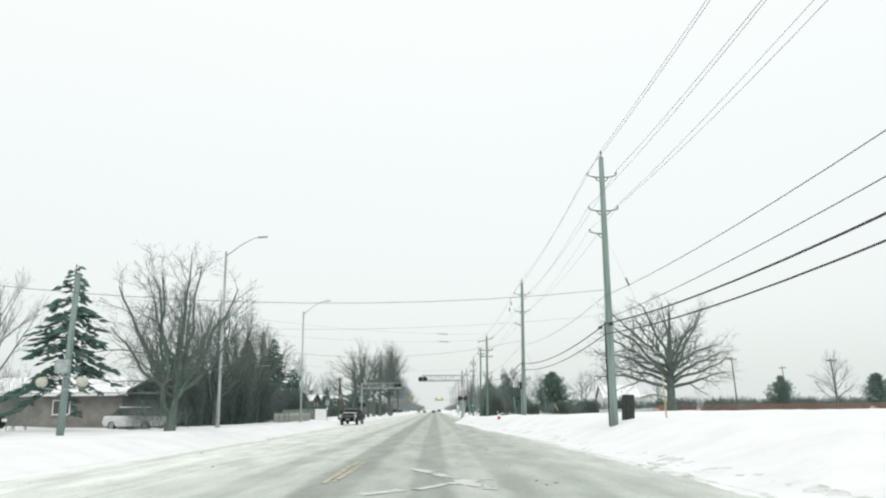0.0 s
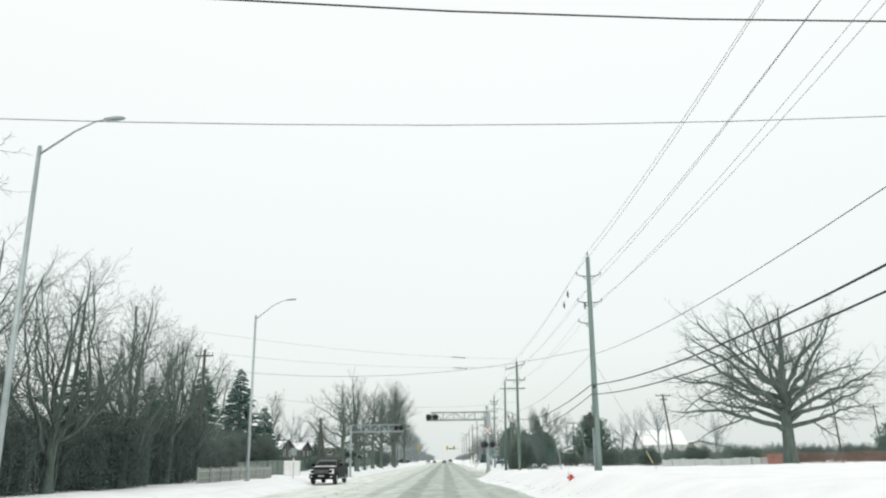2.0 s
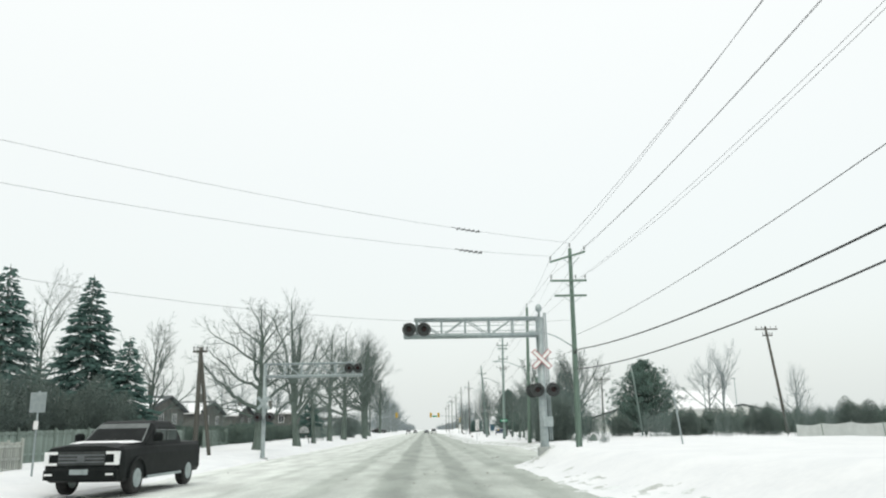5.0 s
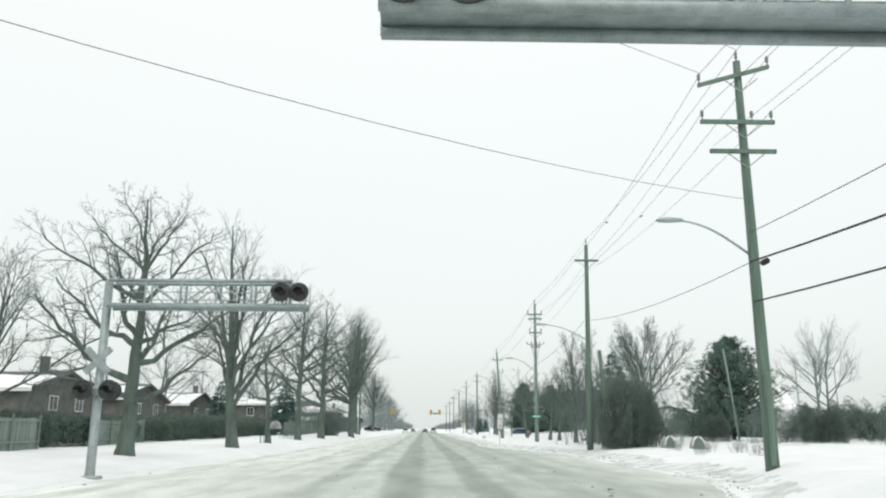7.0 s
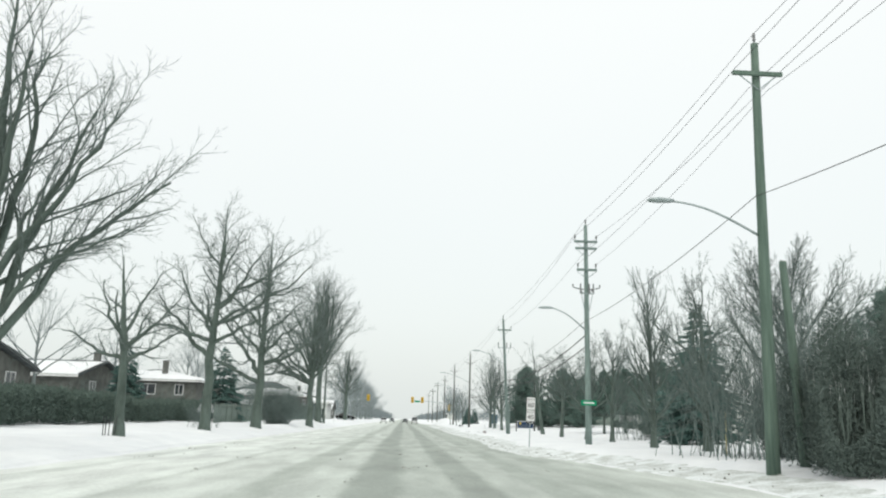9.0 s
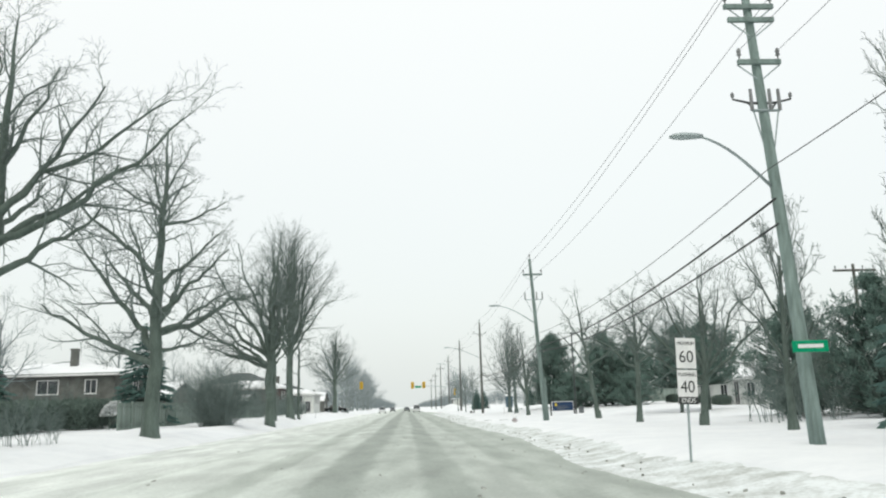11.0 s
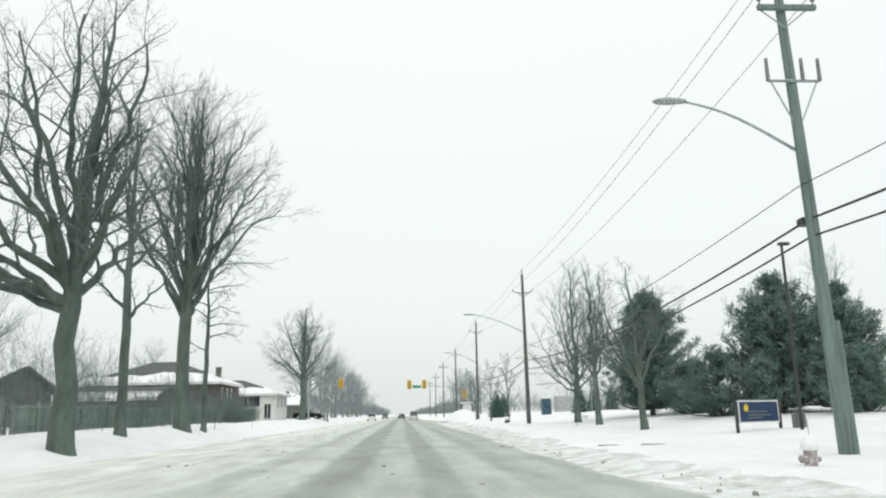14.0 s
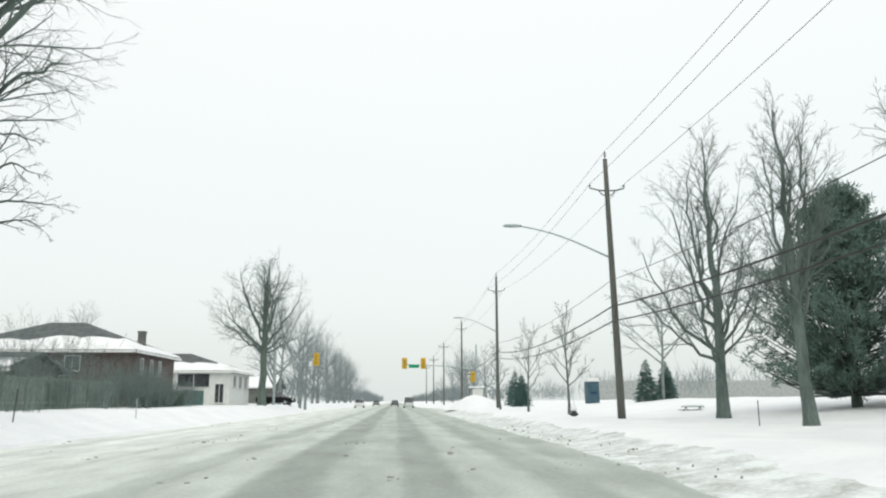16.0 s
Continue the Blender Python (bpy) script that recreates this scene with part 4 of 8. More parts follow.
def gantry(px, py, ztop, zlow, tip, lamps, zl, facing, label, low_lamps, zlo, buck):
    zg = ground_z(px, py)
    zg = max(zg, 0.72) if px > 0 else zg
    ob = thing("crossing_gantry", (px, py, zg), label, "crossing signal", "railway crossing signals")
    ztop, zlow, zl, zlo = ztop - zg, zlow - zg, zl - zg, zlo - zg
    t = tip - px
    s = math.copysign(1, t)
    b = Build()
    b.tube([(0, 0, -0.1), (0, 0, 0.25), (0, 0, ztop + 0.05)], [0.20, 0.175, 0.16] if px > 0 else [0.155, 0.13, 0.12], 16)
    part("post", b, STEEL, ob, smooth=True)
    b = Build()
    b.box(-0.27, -0.27, -0.6, 0.27, 0.27, 0.05, 0.03)
    part("footing", b, CONCRETE, ob)
    for z, r in ((ztop, 0.055), (zlow, 0.075)):
        for dy in (-0.28, 0.28):
            b = Build()
            b.tube([(s * 0.1, dy, z), (t + (0.0 if z == zlow else -s * 0.45), dy, z)], r, 8)
            part("chord", b, STEEL, ob, smooth=True)
    b = Build()
    b.box(min(s * 0.15, t), -0.27, zlow + 0.06, max(s * 0.15, t), 0.27, zlow + 0.085)
    part("walkway", b, STEEL, ob)
    n = 5
    for k in range(1, n + 1):
        x = s * 0.15 + (t - s * 0.6 - s * 0.15) * k / n
        for dy in (-0.28, 0.28):
            b = Build()
            b.tube([(x, dy, zlow), (x, dy, ztop)], 0.03 if k % 2 else 0.04, 6)
            part("upright", b, STEEL, ob)
            if k < n:
                x2 = s * 0.15 + (t - s * 0.6 - s * 0.15) * (k + 1) / n
                b = Build()
                b.tube([(x, dy, ztop if k % 2 else zlow), (x2, dy, zlow if k % 2 else ztop)], 0.022, 5)
                part("diagonal", b, STEEL, ob)
    for f in (0.36, 0.68):
        b = Build()
        b.tube([(s * 0.15, 0.34, zlow + (ztop - zlow) * f), (t, 0.34, zlow + (ztop - zlow) * f)], 0.014, 5)
        part("handrail", b, STEEL, ob)
    b = Build()
    b.tube([(t, 0.34, zlow), (t, 0.34, ztop - 0.08)], 0.018, 5)
    part("handrail", b, STEEL, ob)
    for x in lamps:
        flasher(ob, x - px, -0.36 if facing < 0 else -0.30, zl, facing)
    b = Build()
    mx = sum(lamps) / len(lamps) - px
    b.tube([(mx - 0.3, -0.22, zl + 0.18), (mx + 0.3, -0.22, zl + 0.18)], 0.03, 6)
    b.tube([(mx, -0.22, zlow), (mx, -0.22, ztop)], 0.045, 8)
    part("lamp_mount", b, STEEL, ob)
    for x, dy in low_lamps:
        flasher(ob, x - px, dy, zlo, -1 if dy < 0 else 1)
    b = Build()
    xs_low = [x - px for x, _ in low_lamps]
    b.tube([(min(xs_low), -0.24, zlo + 0.05), (max(xs_low), -0.24, zlo + 0.05)], 0.035, 6)
    b.disc((0, -0.2, zlo), (0, 1, 0), 0.13, 0.1, 12)
    part("lamp_mount", b, STEEL, ob)
    if buck:
        for a in (45, -45):
            for mat, w, l, dy in ((DULL_RED if px > 0 else STEEL, 0.10, 0.50, 0.0), (WHITE_PAINT if px > 0 else STEEL, 0.068, 0.47, -0.004)):
                b = Build()
                b.box(-l, -0.012, -w, l, 0.0, w)
                part("crossbuck_blade", b, mat, ob, "white blade with a red border" if mat is WHITE_PAINT else "", at=pose(0, -0.24 + dy - (0.016 if a > 0 else 0), buck - zg, 0, a, 0))
    return ob


gr = gantry(4.1, 98.4, 6.06, 5.36, -1.66, (-1.42, -0.80), 5.62, -1, "grey steel crossing signal with lamps on a truss arm", ((3.84, -0.42), (4.49, -0.42), (3.74, 0.35)), 3.05, 4.32)
b = Build()
b.tube([(0, 0, 5.4), (0, 0, 5.62), (0, 0, 5.66), (0, 0, 5.84), (0, 0, 5.95)], [0.05, 0.05, 0.12, 0.14, 0.05], 12)
part("bell", b, STEEL, gr, smooth=True)
b = Build()
b.box(-0.08, -0.36, 0.85, 0.34, -0.18, 1.25, 0.02)
part("junction_box", b, STEEL, gr)
for x in (0.26, 0.34):
    b = Build()
    b.tube([(x, 0.1, 0.3), (x - 0.05, 0.1, 5.6)], 0.03, 6)
    part("conduit", b, STEEL, gr)
gl = gantry(-10.7, 114.5, 5.68, 4.92, -4.7, (-5.47, -4.93), 5.34, -1, "grey steel crossing signal with a truss arm over the far lanes", ((-11.0, -0.42), (-10.25, -0.42), (-10.45, 0.35)), 2.45, 3.3)


# ---- trees ----
class Wood:
    """Grows a bare tree as many tapering tubes."""

    def __init__(self, seed):
        self.rng = np.random.default_rng(seed)
        self.thick, self.thin = [], []

    def stem(self, p, d, length, r0, r1, k, wobble, lift):
        pts, radii = [p], [r0]
        step = length / (k - 1)
        for i in range(1, k):
            d = d + self.rng.normal(0, wobble, 3) + np.array([0, 0, lift])
            d = d / np.linalg.norm(d)
            p = p + d * step
            pts.append(p)
            radii.append(r0 + (r1 - r0) * i / (k - 1))
        return np.array(pts), np.array(radii)

    def grow(self, p, d, length, r, level, spec):
        k = (9, 8, 6, 4, 3, 2, 2)[level]
        pts, radii = self.stem(np.asarray(p, float), np.asarray(d, float), length, r, max(r * spec["taper"][level], 0.006), k, spec["wobble"] * (0.35 if level == 0 else 1 + 0.35 * level) / math.sqrt(k), spec["lift"][level] / k)
        (self.thick if level <= 1 else self.thin).append((pts, radii, level))
        self.sprout(pts, radii, length, level, spec)

    def limb(self, a, b, r, bow, spec):
        """A main limb from a to b that bows and wanders, with its branches."""
        a, b = np.asarray(a, float), np.asarray(b, float)
        length = np.linalg.norm(b - a)
        k = 11
        t = np.linspace(0, 1, k)
        walk_ = np.cumsum(self.rng.normal(0, 0.019 * length, (k, 3)), axis=0)
        walk_ -= t[:, None] * walk_[-1] + (1 - t[:, None]) * walk_[0]
        pts = a + (b - a) * t[:, None] + walk_ + np.array([0, 0, bow * length]) * (4 * t * (1 - t))[:, None]
        radii = r * (1 - 0.80 * t ** 0.8)
        self.thick.append((pts, radii, 1))
        self.sprout(pts, radii, length, 1, spec)

    def sprout(self, pts, radii, length, level, spec):
        k = len(pts)
        if level >= spec["depth"]:
            return
        n = spec["kids"][level]
        n = max(1, int(round(n * self.rng.uniform(0.8, 1.2))))
        first = spec["first"][level]
        az = self.rng.uniform(0, 6.28)
        for j in range(n):
            f = first + (1 - first) * (j + self.rng.uniform(0.1, 0.9)) / n
            f = min(f, 0.99)
            s = f * (k - 1)
            i = min(int(s), k - 2)
            u = s - i
            q, rr = pts[i] * (1 - u) + pts[i + 1] * u, radii[i] * (1 - u) + radii[i + 1] * u
            t = pts[i + 1] - pts[i]
            t = t / np.linalg.norm(t)
            az += 2.4 + self.rng.normal(0, 0.35)
            a = radians(spec["angle"][level] * ((1.05 - 0.85 * (f - first) / (1 - first)) if level == 0 and "fan" in spec else (1.28 - 0.8 * f) if level == 0 else (1.15 - 0.45 * f)) * self.rng.uniform(0.8, 1.2))
            side = np.cross(t, [0.31, 0.17, 0.93] if abs(t[2]) < 0.9 else [1.0, 0.1, 0.0])
            side /= np.linalg.norm(side)
            side2 = np.cross(t, side)
            c = t * math.cos(a) + (side * math.cos(az) + side2 * math.sin(az)) * math.sin(a)
            shape = (0.8 + 0.35 * f if "even" in spec else 1.15 - 0.55 * f) if level == 0 else 1.1 - 0.5 * f
            ln = length * spec["ratio"][level] * shape * self.rng.uniform(0.75, 1.2)
            self.grow(q, c, ln, min(rr * spec["thin"], rr * 0.9), level + 1, spec)

    def shape(self, height, spread):
        """Scales the tree to a height and a crown radius."""
        every = np.concatenate([a for a, _, _ in self.thick + self.thin])
        fz = height / np.quantile(every[:, 2], 0.997)
        fr = spread / np.quantile(np.hypot(every[:, 0], every[:, 1]), 0.97)
        k = np.array([fr, fr, fz])
        self.thick = [(a * (k if l else np.array([min(fr, 1.0), min(fr, 1.0), fz])), c, l) for a, c, l in self.thick]
        self.thin = [(a * k, c, l) for a, c, l in self.thin]

    def meshes(self, name, bark, twig):
        out = []
        for group, nm, mat in ((self.thick, "trunk", bark), (self.thin, "crown", twig)):
            bl = Build()
            by = {}
            for pts, radii, level in group:
                by.setdefault((len(pts), 9 if level == 0 else 7 if level == 1 else 4 if level == 2 else 3), []).append((pts, radii))
            for (k, sides), items in by.items():
                a, c = np.array([a for a, _ in items]), np.array([c for _, c in items])
                if sides == 3:
                    bl.arrays(*cone_tubes(a, c * np.linspace(1.35, 1.0, k)))
                else:
                    bl.arrays(*ring_tubes(a, c, sides))
            out.append(bl.mesh(nm, mat, True) if bl.v else None)
        return out


def spec(kids, angle, ratio, first, depth=5, wobble=0.20, lift=(0, 0.25, 0.2, 0.1, 0.05, 0, 0), taper=(0.25, 0.25, 0.3, 0.35, 0.4, 0.5, 0.5), thin=0.62):
    return dict(kids=kids, angle=angle, ratio=ratio, first=first, depth=depth, wobble=wobble, lift=lift, taper=taper, thin=thin)


OAK = spec((13, 7, 5, 4, 3), (68, 48, 45, 42, 40), (0.62, 0.52, 0.52, 0.5, 0.5), (0.22, 0.3, 0.25, 0.2, 0.15), wobble=0.26, lift=(0, 0.22, 0.18, 0.12, 0.1, 0, 0))
MAPLE = spec((12, 7, 5, 4, 3), (52, 40, 40, 40, 38), (0.56, 0.50, 0.52, 0.5, 0.5), (0.22, 0.28, 0.2, 0.2, 0.15), wobble=0.2, lift=(0, 0.35, 0.25, 0.15, 0.1, 0, 0))
VASE = spec((20, 9, 6, 5, 3), (56, 26, 28, 32, 34), (0.74, 0.50, 0.50, 0.5, 0.5), (0.42, 0.3, 0.2, 0.2, 0.15), wobble=0.15, lift=(0, 0.42, 0.3, 0.2, 0.1, 0, 0))
COLUMN = spec((22, 6, 4, 3, 2), (46, 30, 32, 35, 35), (0.42, 0.50, 0.5, 0.5, 0.5), (0.14, 0.25, 0.2, 0.2, 0.15), wobble=0.12, lift=(0, 0.65, 0.35, 0.2, 0.1, 0, 0))
YOUNG = spec((12, 5, 4, 3), (45, 38, 38, 38), (0.45, 0.5, 0.5, 0.5), (0.3, 0.3, 0.2, 0.2), depth=4, wobble=0.15, lift=(0, 0.4, 0.25, 0.1, 0.05, 0, 0))

ELM = spec((18, 9, 6, 5, 4), (58, 36, 36, 38, 38), (0.66, 0.50, 0.52, 0.5, 0.5), (0.34, 0.28, 0.2, 0.2, 0.15), wobble=0.2, lift=(0, 0.32, 0.22, 0.12, 0.05, 0, 0))
FAN = spec((15, 8, 6, 5, 3), (64, 40, 38, 40, 40), (0.66, 0.52, 0.52, 0.5, 0.5), (0.26, 0.25, 0.2, 0.15, 0.1), wobble=0.26, lift=(0, 0.95, 0.35, 0.2, 0.1, 0, 0), taper=(0.3, 0.28, 0.3, 0.35, 0.4, 0.5, 0.5), thin=0.7)
UPRIGHT = spec((26, 7, 5, 4, 2), (44, 26, 30, 34, 35), (0.50, 0.52, 0.5, 0.5, 0.5), (0.14, 0.2, 0.2, 0.2, 0.15), wobble=0.10, lift=(0, 0.7, 0.35, 0.2, 0.1, 0, 0), thin=0.45)
FOUNTAIN = dict(spec((28, 9, 6, 4, 3), (76, 22, 25, 30, 32), (1.20, 0.42, 0.5, 0.5, 0.5), (0.36, 0.3, 0.2, 0.2, 0.15), wobble=0.13, lift=(0, 0.22, 0.15, 0.1, 0.05, 0, 0), thin=0.5), even=True, fan=True)
SPREADING = dict(FOUNTAIN, kids=(17, 8, 6, 5, 3), angle=(80, 34, 34, 36, 36), ratio=(1.15, 0.46, 0.5, 0.5, 0.5), first=(0.42, 0.28, 0.2, 0.2, 0.15), wobble=0.22, thin=0.6, lift=(0, 0.45, 0.25, 0.15, 0.05, 0, 0))
THINNER = dict(MAPLE, thin=0.5, kids=(11, 6, 5, 4, 3))
DOME = spec((17, 8, 5, 4, 3), (72, 36, 36, 38, 38), (0.95, 0.48, 0.5, 0.5, 0.5), (0.40, 0.28, 0.2, 0.2, 0.15), wobble=0.2, lift=(0, 0.30, 0.15, 0.08, 0.02, 0, 0))


def bare_tree(x, y, height, r, style, seed, label, group="bare street trees", bark=None, twig=None, leader=0.8, lean=(0, 0), stems=1, category="tree", spread=None):
    zg = ground_z(x, y)
    w = Wood(seed)
    for k in range(stems):
        az = k * 2.4 + seed
        off = np.array([math.cos(az), math.sin(az), 0]) * (0.28 if stems > 1 else 0)
        d = np.array([lean[0], lean[1], 1.0]) + off * (1.1 if stems > 1 else 0)
        w.grow(off * r * 2 + np.array([0, 0, -0.15]), d / np.linalg.norm(d), height * leader * (1 if k == 0 else 0.85), r * (1 if stems == 1 else 0.7), 0, style)
    w.shape(height, spread or height * 0.33)
    # root flare
    if stems == 1:
        w.thick.append((np.array([(0, 0, -0.2), (0, 0, 0.1), (0, 0, 0.5)]), np.array([r * 1.5, r * 1.28, r * 0.98]), 0))
    trunk, crown = w.meshes("tree", bark or BARK, twig or TWIG)
    ob = thing("tree", (x, y, zg), label, category, group)
    part("trunk", trunk, None, ob)
    part("crown", crown, None, ob)
    return ob


def limbed_tree(x, y, r, trunk, limbs, style, seed, label, group="bare street trees", bark=None, twig=None, bow=-0.02, pull=0.90, thick=0.030):
    """trunk: (east, north, height) points; limbs: (start height, bearing from east, reach, end height)."""
    w = Wood(seed)
    ctrl = np.array([(0.0, 0.0, -0.2)] + [tuple(map(float, p)) for p in trunk])
    h = np.linspace(-0.2, ctrl[-1, 2], 14)
    line = np.stack([np.interp(h, ctrl[:, 2], ctrl[:, 0]), np.interp(h, ctrl[:, 2], ctrl[:, 1]), h], axis=1)
    line[2:-1, :2] += w.rng.normal(0, 0.035 * h[-1] / 10, (11, 2))
    first = min(q[0] for q in limbs)
    girth = r * np.where(h < first, 1 - 0.12 * np.clip(h, 0, None) / first, 0.88 - 0.80 * (h - first) / (h[-1] - first))
    girth = np.maximum(girth, 0.02)
    girth[0], girth[1] = r * 1.30, r * 1.08
    w.thick.append((line, girth, 0))
    w.sprout(line[6:], girth[6:], h[-1] * 0.42, 1, style)
    for z0, bearing, reach, z1 in limbs:
        a = np.array([np.interp(z0, h, line[:, 0]), np.interp(z0, h, line[:, 1]), z0])
        out = np.array([math.cos(radians(bearing)) * reach, math.sin(radians(bearing)) * reach, z1])
        b = a + (out - a) * pull
        rr = float(np.interp(z0, h, girth))
        w.limb(a, b, min(0.72 * rr, thick * np.linalg.norm(b - a) + 0.02), bow * w.rng.uniform(0.3, 1.7), style)
    w.thick.append((np.array([(0, 0, -0.25), (0, 0, 0.1), (0, 0, 0.5)]), np.array([r * 1.55, r * 1.3, r * 0.98]), 0))
    tr, cr = w.meshes("tree", bark or BARK, twig or TWIG)
    ob = thing("tree", (x, y, ground_z(x, y)), label, "tree", group)
    part("trunk", tr, None, ob)
    part("crown", cr, None, ob)
    return ob


def dome(n, low, high, reach, bottom, top, seed):
    """Limbs that fan out evenly to a domed crown."""
    rg = np.random.default_rng(seed)
    out = []
    for k in range(n):
        u = (k + 0.5) / n
        d = reach * math.sin(u * math.pi / 2) * rg.uniform(0.9, 1.06)
        out.append((low + (high - low) * (1 - u) * rg.uniform(0.6, 1.0), k * 137.5 + rg.uniform(-15, 15), d, bottom + (top - bottom) * math.sqrt(max(0.0, 1 - min(1.0, d / reach / 1.04) ** 2)) * rg.uniform(0.92, 1.04)))
    return out


BOUGHS = spec((0, 9, 6, 4, 3), (0, 44, 44, 44, 42), (0, 0.44, 0.52, 0.5, 0.5), (0.2, 0.22, 0.2, 0.15, 0.12), wobble=0.20, lift=(0, 0.06, 0.06, 0.05, 0.02, 0, 0), thin=0.48)
BROOM = spec((0, 10, 6, 4, 3), (0, 32, 32, 34, 36), (0, 0.42, 0.50, 0.5, 0.5), (0.2, 0.22, 0.2, 0.15, 0.12), wobble=0.15, lift=(0, 0.02, 0.02, 0.02, 0.0, 0, 0), thin=0.45)
SPARSE = dict(BOUGHS, kids=(0, 6, 4, 3, 2))

WEST = "bare trees along the western verge"
limbed_tree(-12.75, 122.5, 0.30, [(0.15, 0, 5.5), (-0.1, 0.2, 10.4)], [(1.9, -10, 3.8, 4.3), (3.5, 15, 4.0, 6.0), (4.3, -25, 3.4, 5.5), (5.8, 20, 3.0, 9.5), (7.2, -30, 2.7, 9.6), (2.8, 170, 5.2, 6.8), (2.1, 195, 3.6, 3.3), (4.2, 160, 4.9, 7.6), (6.0, 200, 4.3, 9.0), (7.3, 170, 2.8, 10.0), (7.7, 60, 1.7, 10.2), (8.4, 230, 1.2, 10.6), (3.6, 90, 4.0, 6.8), (4.6, 275, 3.8, 7.6), (6.4, 100, 3.0, 9.4)], BOUGHS, 21, "broad bare tree with spreading snow-dusted limbs behind the signal", WEST)
limbed_tree(-12.7, 139.5, 0.32, [(-0.5, 0, 6.5), (-0.9, 0.3, 13.9)], [(3.4, 170, 2.6, 10.0), (4.4, 190, 4.4, 6.6), (6.0, 165, 4.4, 9.6), (2.9, 20, 2.5, 11.8), (3.0, -60, 1.3, 13.2), (2.7, -5, 4.6, 7.0), (2.2, 8, 5.5, 9.2), (4.4, 75, 1.0, 13.8), (5.4, 200, 3.2, 13.6), (5.0, 150, 4.0, 9.2), (3.4, -15, 4.2, 10.8), (4.0, 100, 4.0, 9.2), (3.5, 260, 4.2, 8.2), (4.0, 285, 3.6, 10.8), (4.2, 75, 4.6, 7.0)], BROOM, 8, "tall bare tree with dense fine branching on the snowy verge", WEST, bow=0.06, pull=0.80, thick=0.019)
limbed_tree(-12.65, 150.3, 0.19, [(-0.2, 0, 3.4), (-0.7, 0.1, 7.5)], [(3.1, 185, 3.0, 4.3), (3.4, 150, 2.2, 6.9), (3.5, 20, 2.1, 6.1), (3.0, -10, 2.5, 4.5), (3.4, 270, 2.2, 5.9), (3.3, 90, 2.4, 5.6), (4.2, 40, 1.3, 7.3)], SPARSE, 31, "small bare tree with a guard round its foot", WEST)
limbed_tree(-12.65, 164.0, 0.28, [(0.0, 0, 5.0), (0.2, 0, 13.4)], [(4.2, 180, 3.8, 8.2), (5.6, 160, 3.3, 10.2), (6.9, 10, 3.2, 11.8), (5.0, -10, 3.8, 7.2), (9.5, 200, 2.0, 12.9), (8.5, 60, 2.0, 12.9), (6.0, 90, 3.4, 9.2), (5.0, 270, 3.4, 8.2), (7.5, 290, 2.6, 11.8), (6.0, 30, 3.8, 9.4), (6.2, -5, 6.3, 10.2), (7.0, 15, 5.4, 11.6), (5.2, 195, 4.6, 6.6)], BOUGHS, 42, "bare tree with a straight trunk on the snowy verge", WEST)
limbed_tree(-12.4, 178.5, 0.35, [(0.1, 0, 8.0), (0.2, 0.2, 15.3)], [(3.9, 165, 5.2, 10.4), (3.4, 185, 5.8, 6.6), (10.8, 180, 3.8, 13.9), (7.6, 195, 5.0, 12.4), (4.8, 40, 6.2, 7.4), (4.8, 0, 4.0, 7.0), (5.5, -15, 4.2, 9.0), (10.2, 0, 3.6, 11.4), (7.1, 20, 3.2, 10.2), (4.1, -5, 3.4, 5.0), (5.0, 90, 4.5, 9.2), (5.5, 270, 4.5, 9.6), (8.0, 100, 3.0, 13.0), (8.5, 280, 3.2, 13.2), (12.0, 30, 1.7, 14.9), (5.6, 150, 4.4, 9.8)], BOUGHS, 57, "large old bare tree with heavy ascending limbs", WEST, bow=-0.03)
limbed_tree(-11.5, 205.5, 0.36, [(-0.15, 0, 5.6), (0.6, 0.2, 16.2)], [(6.6, 170, 3.4, 16.3), (5.6, 185, 5.4, 14.8), (5.4, 175, 6.6, 11.4), (4.9, 190, 6.8, 9.0), (4.7, 165, 6.4, 6.7), (6.8, 10, 2.0, 15.6), (7.6, 100, 1.6, 16.3), (6.1, -20, 2.6, 11.2), (5.8, 80, 4.5, 13.2), (5.5, 270, 5.0, 12.2), (5.2, 300, 4.4, 9.6), (5.2, 60, 4.5, 9.2), (6.5, 285, 3.0, 15.2), (5.0, 220, 5.2, 8.2)], BOUGHS, 63, "large bare tree with long upswept limbs", WEST, bow=-0.03)
limbed_tree(-12.6, 214.0, 0.22, [(-0.1, 0, 8.0), (-0.1, 0, 15.4)], [(6.8, 170, 2.0, 10.8), (7.4, 10, 2.0, 10.2), (5.5, 200, 2.3, 7.6), (5.0, -10, 2.2, 7.2), (8.5, 90, 1.8, 12.6), (9.0, 270, 1.8, 13.1), (10.0, 20, 1.6, 13.8), (10.5, 190, 1.4, 14.2)], SPARSE, 71, "slender bare tree between two larger ones", WEST)
limbed_tree(-12.45, 223.0, 0.38, [(-0.1, 0, 7.0), (0.3, 0, 19.4)], dome(26, 5.8, 9.6, 6.2, 7.6, 20.4, 4), BROOM, 88, "tall vase-shaped bare tree with fine dense twigs", WEST, bow=0.04, pull=0.88, thick=0.015)
limbed_tree(-13.1, 280.5, 0.36, [(0.0, 0, 6.0), (0.2, 0, 14.2)], [(5.0, 180, 5.4, 9.2), (5.0, 0, 4.6, 7.4)] + dome(13, 4.6, 8.5, 5.2, 7.0, 14.6, 7), BOUGHS, 95, "rounded bare tree beside a driveway", WEST, bow=-0.02, thick=0.018)
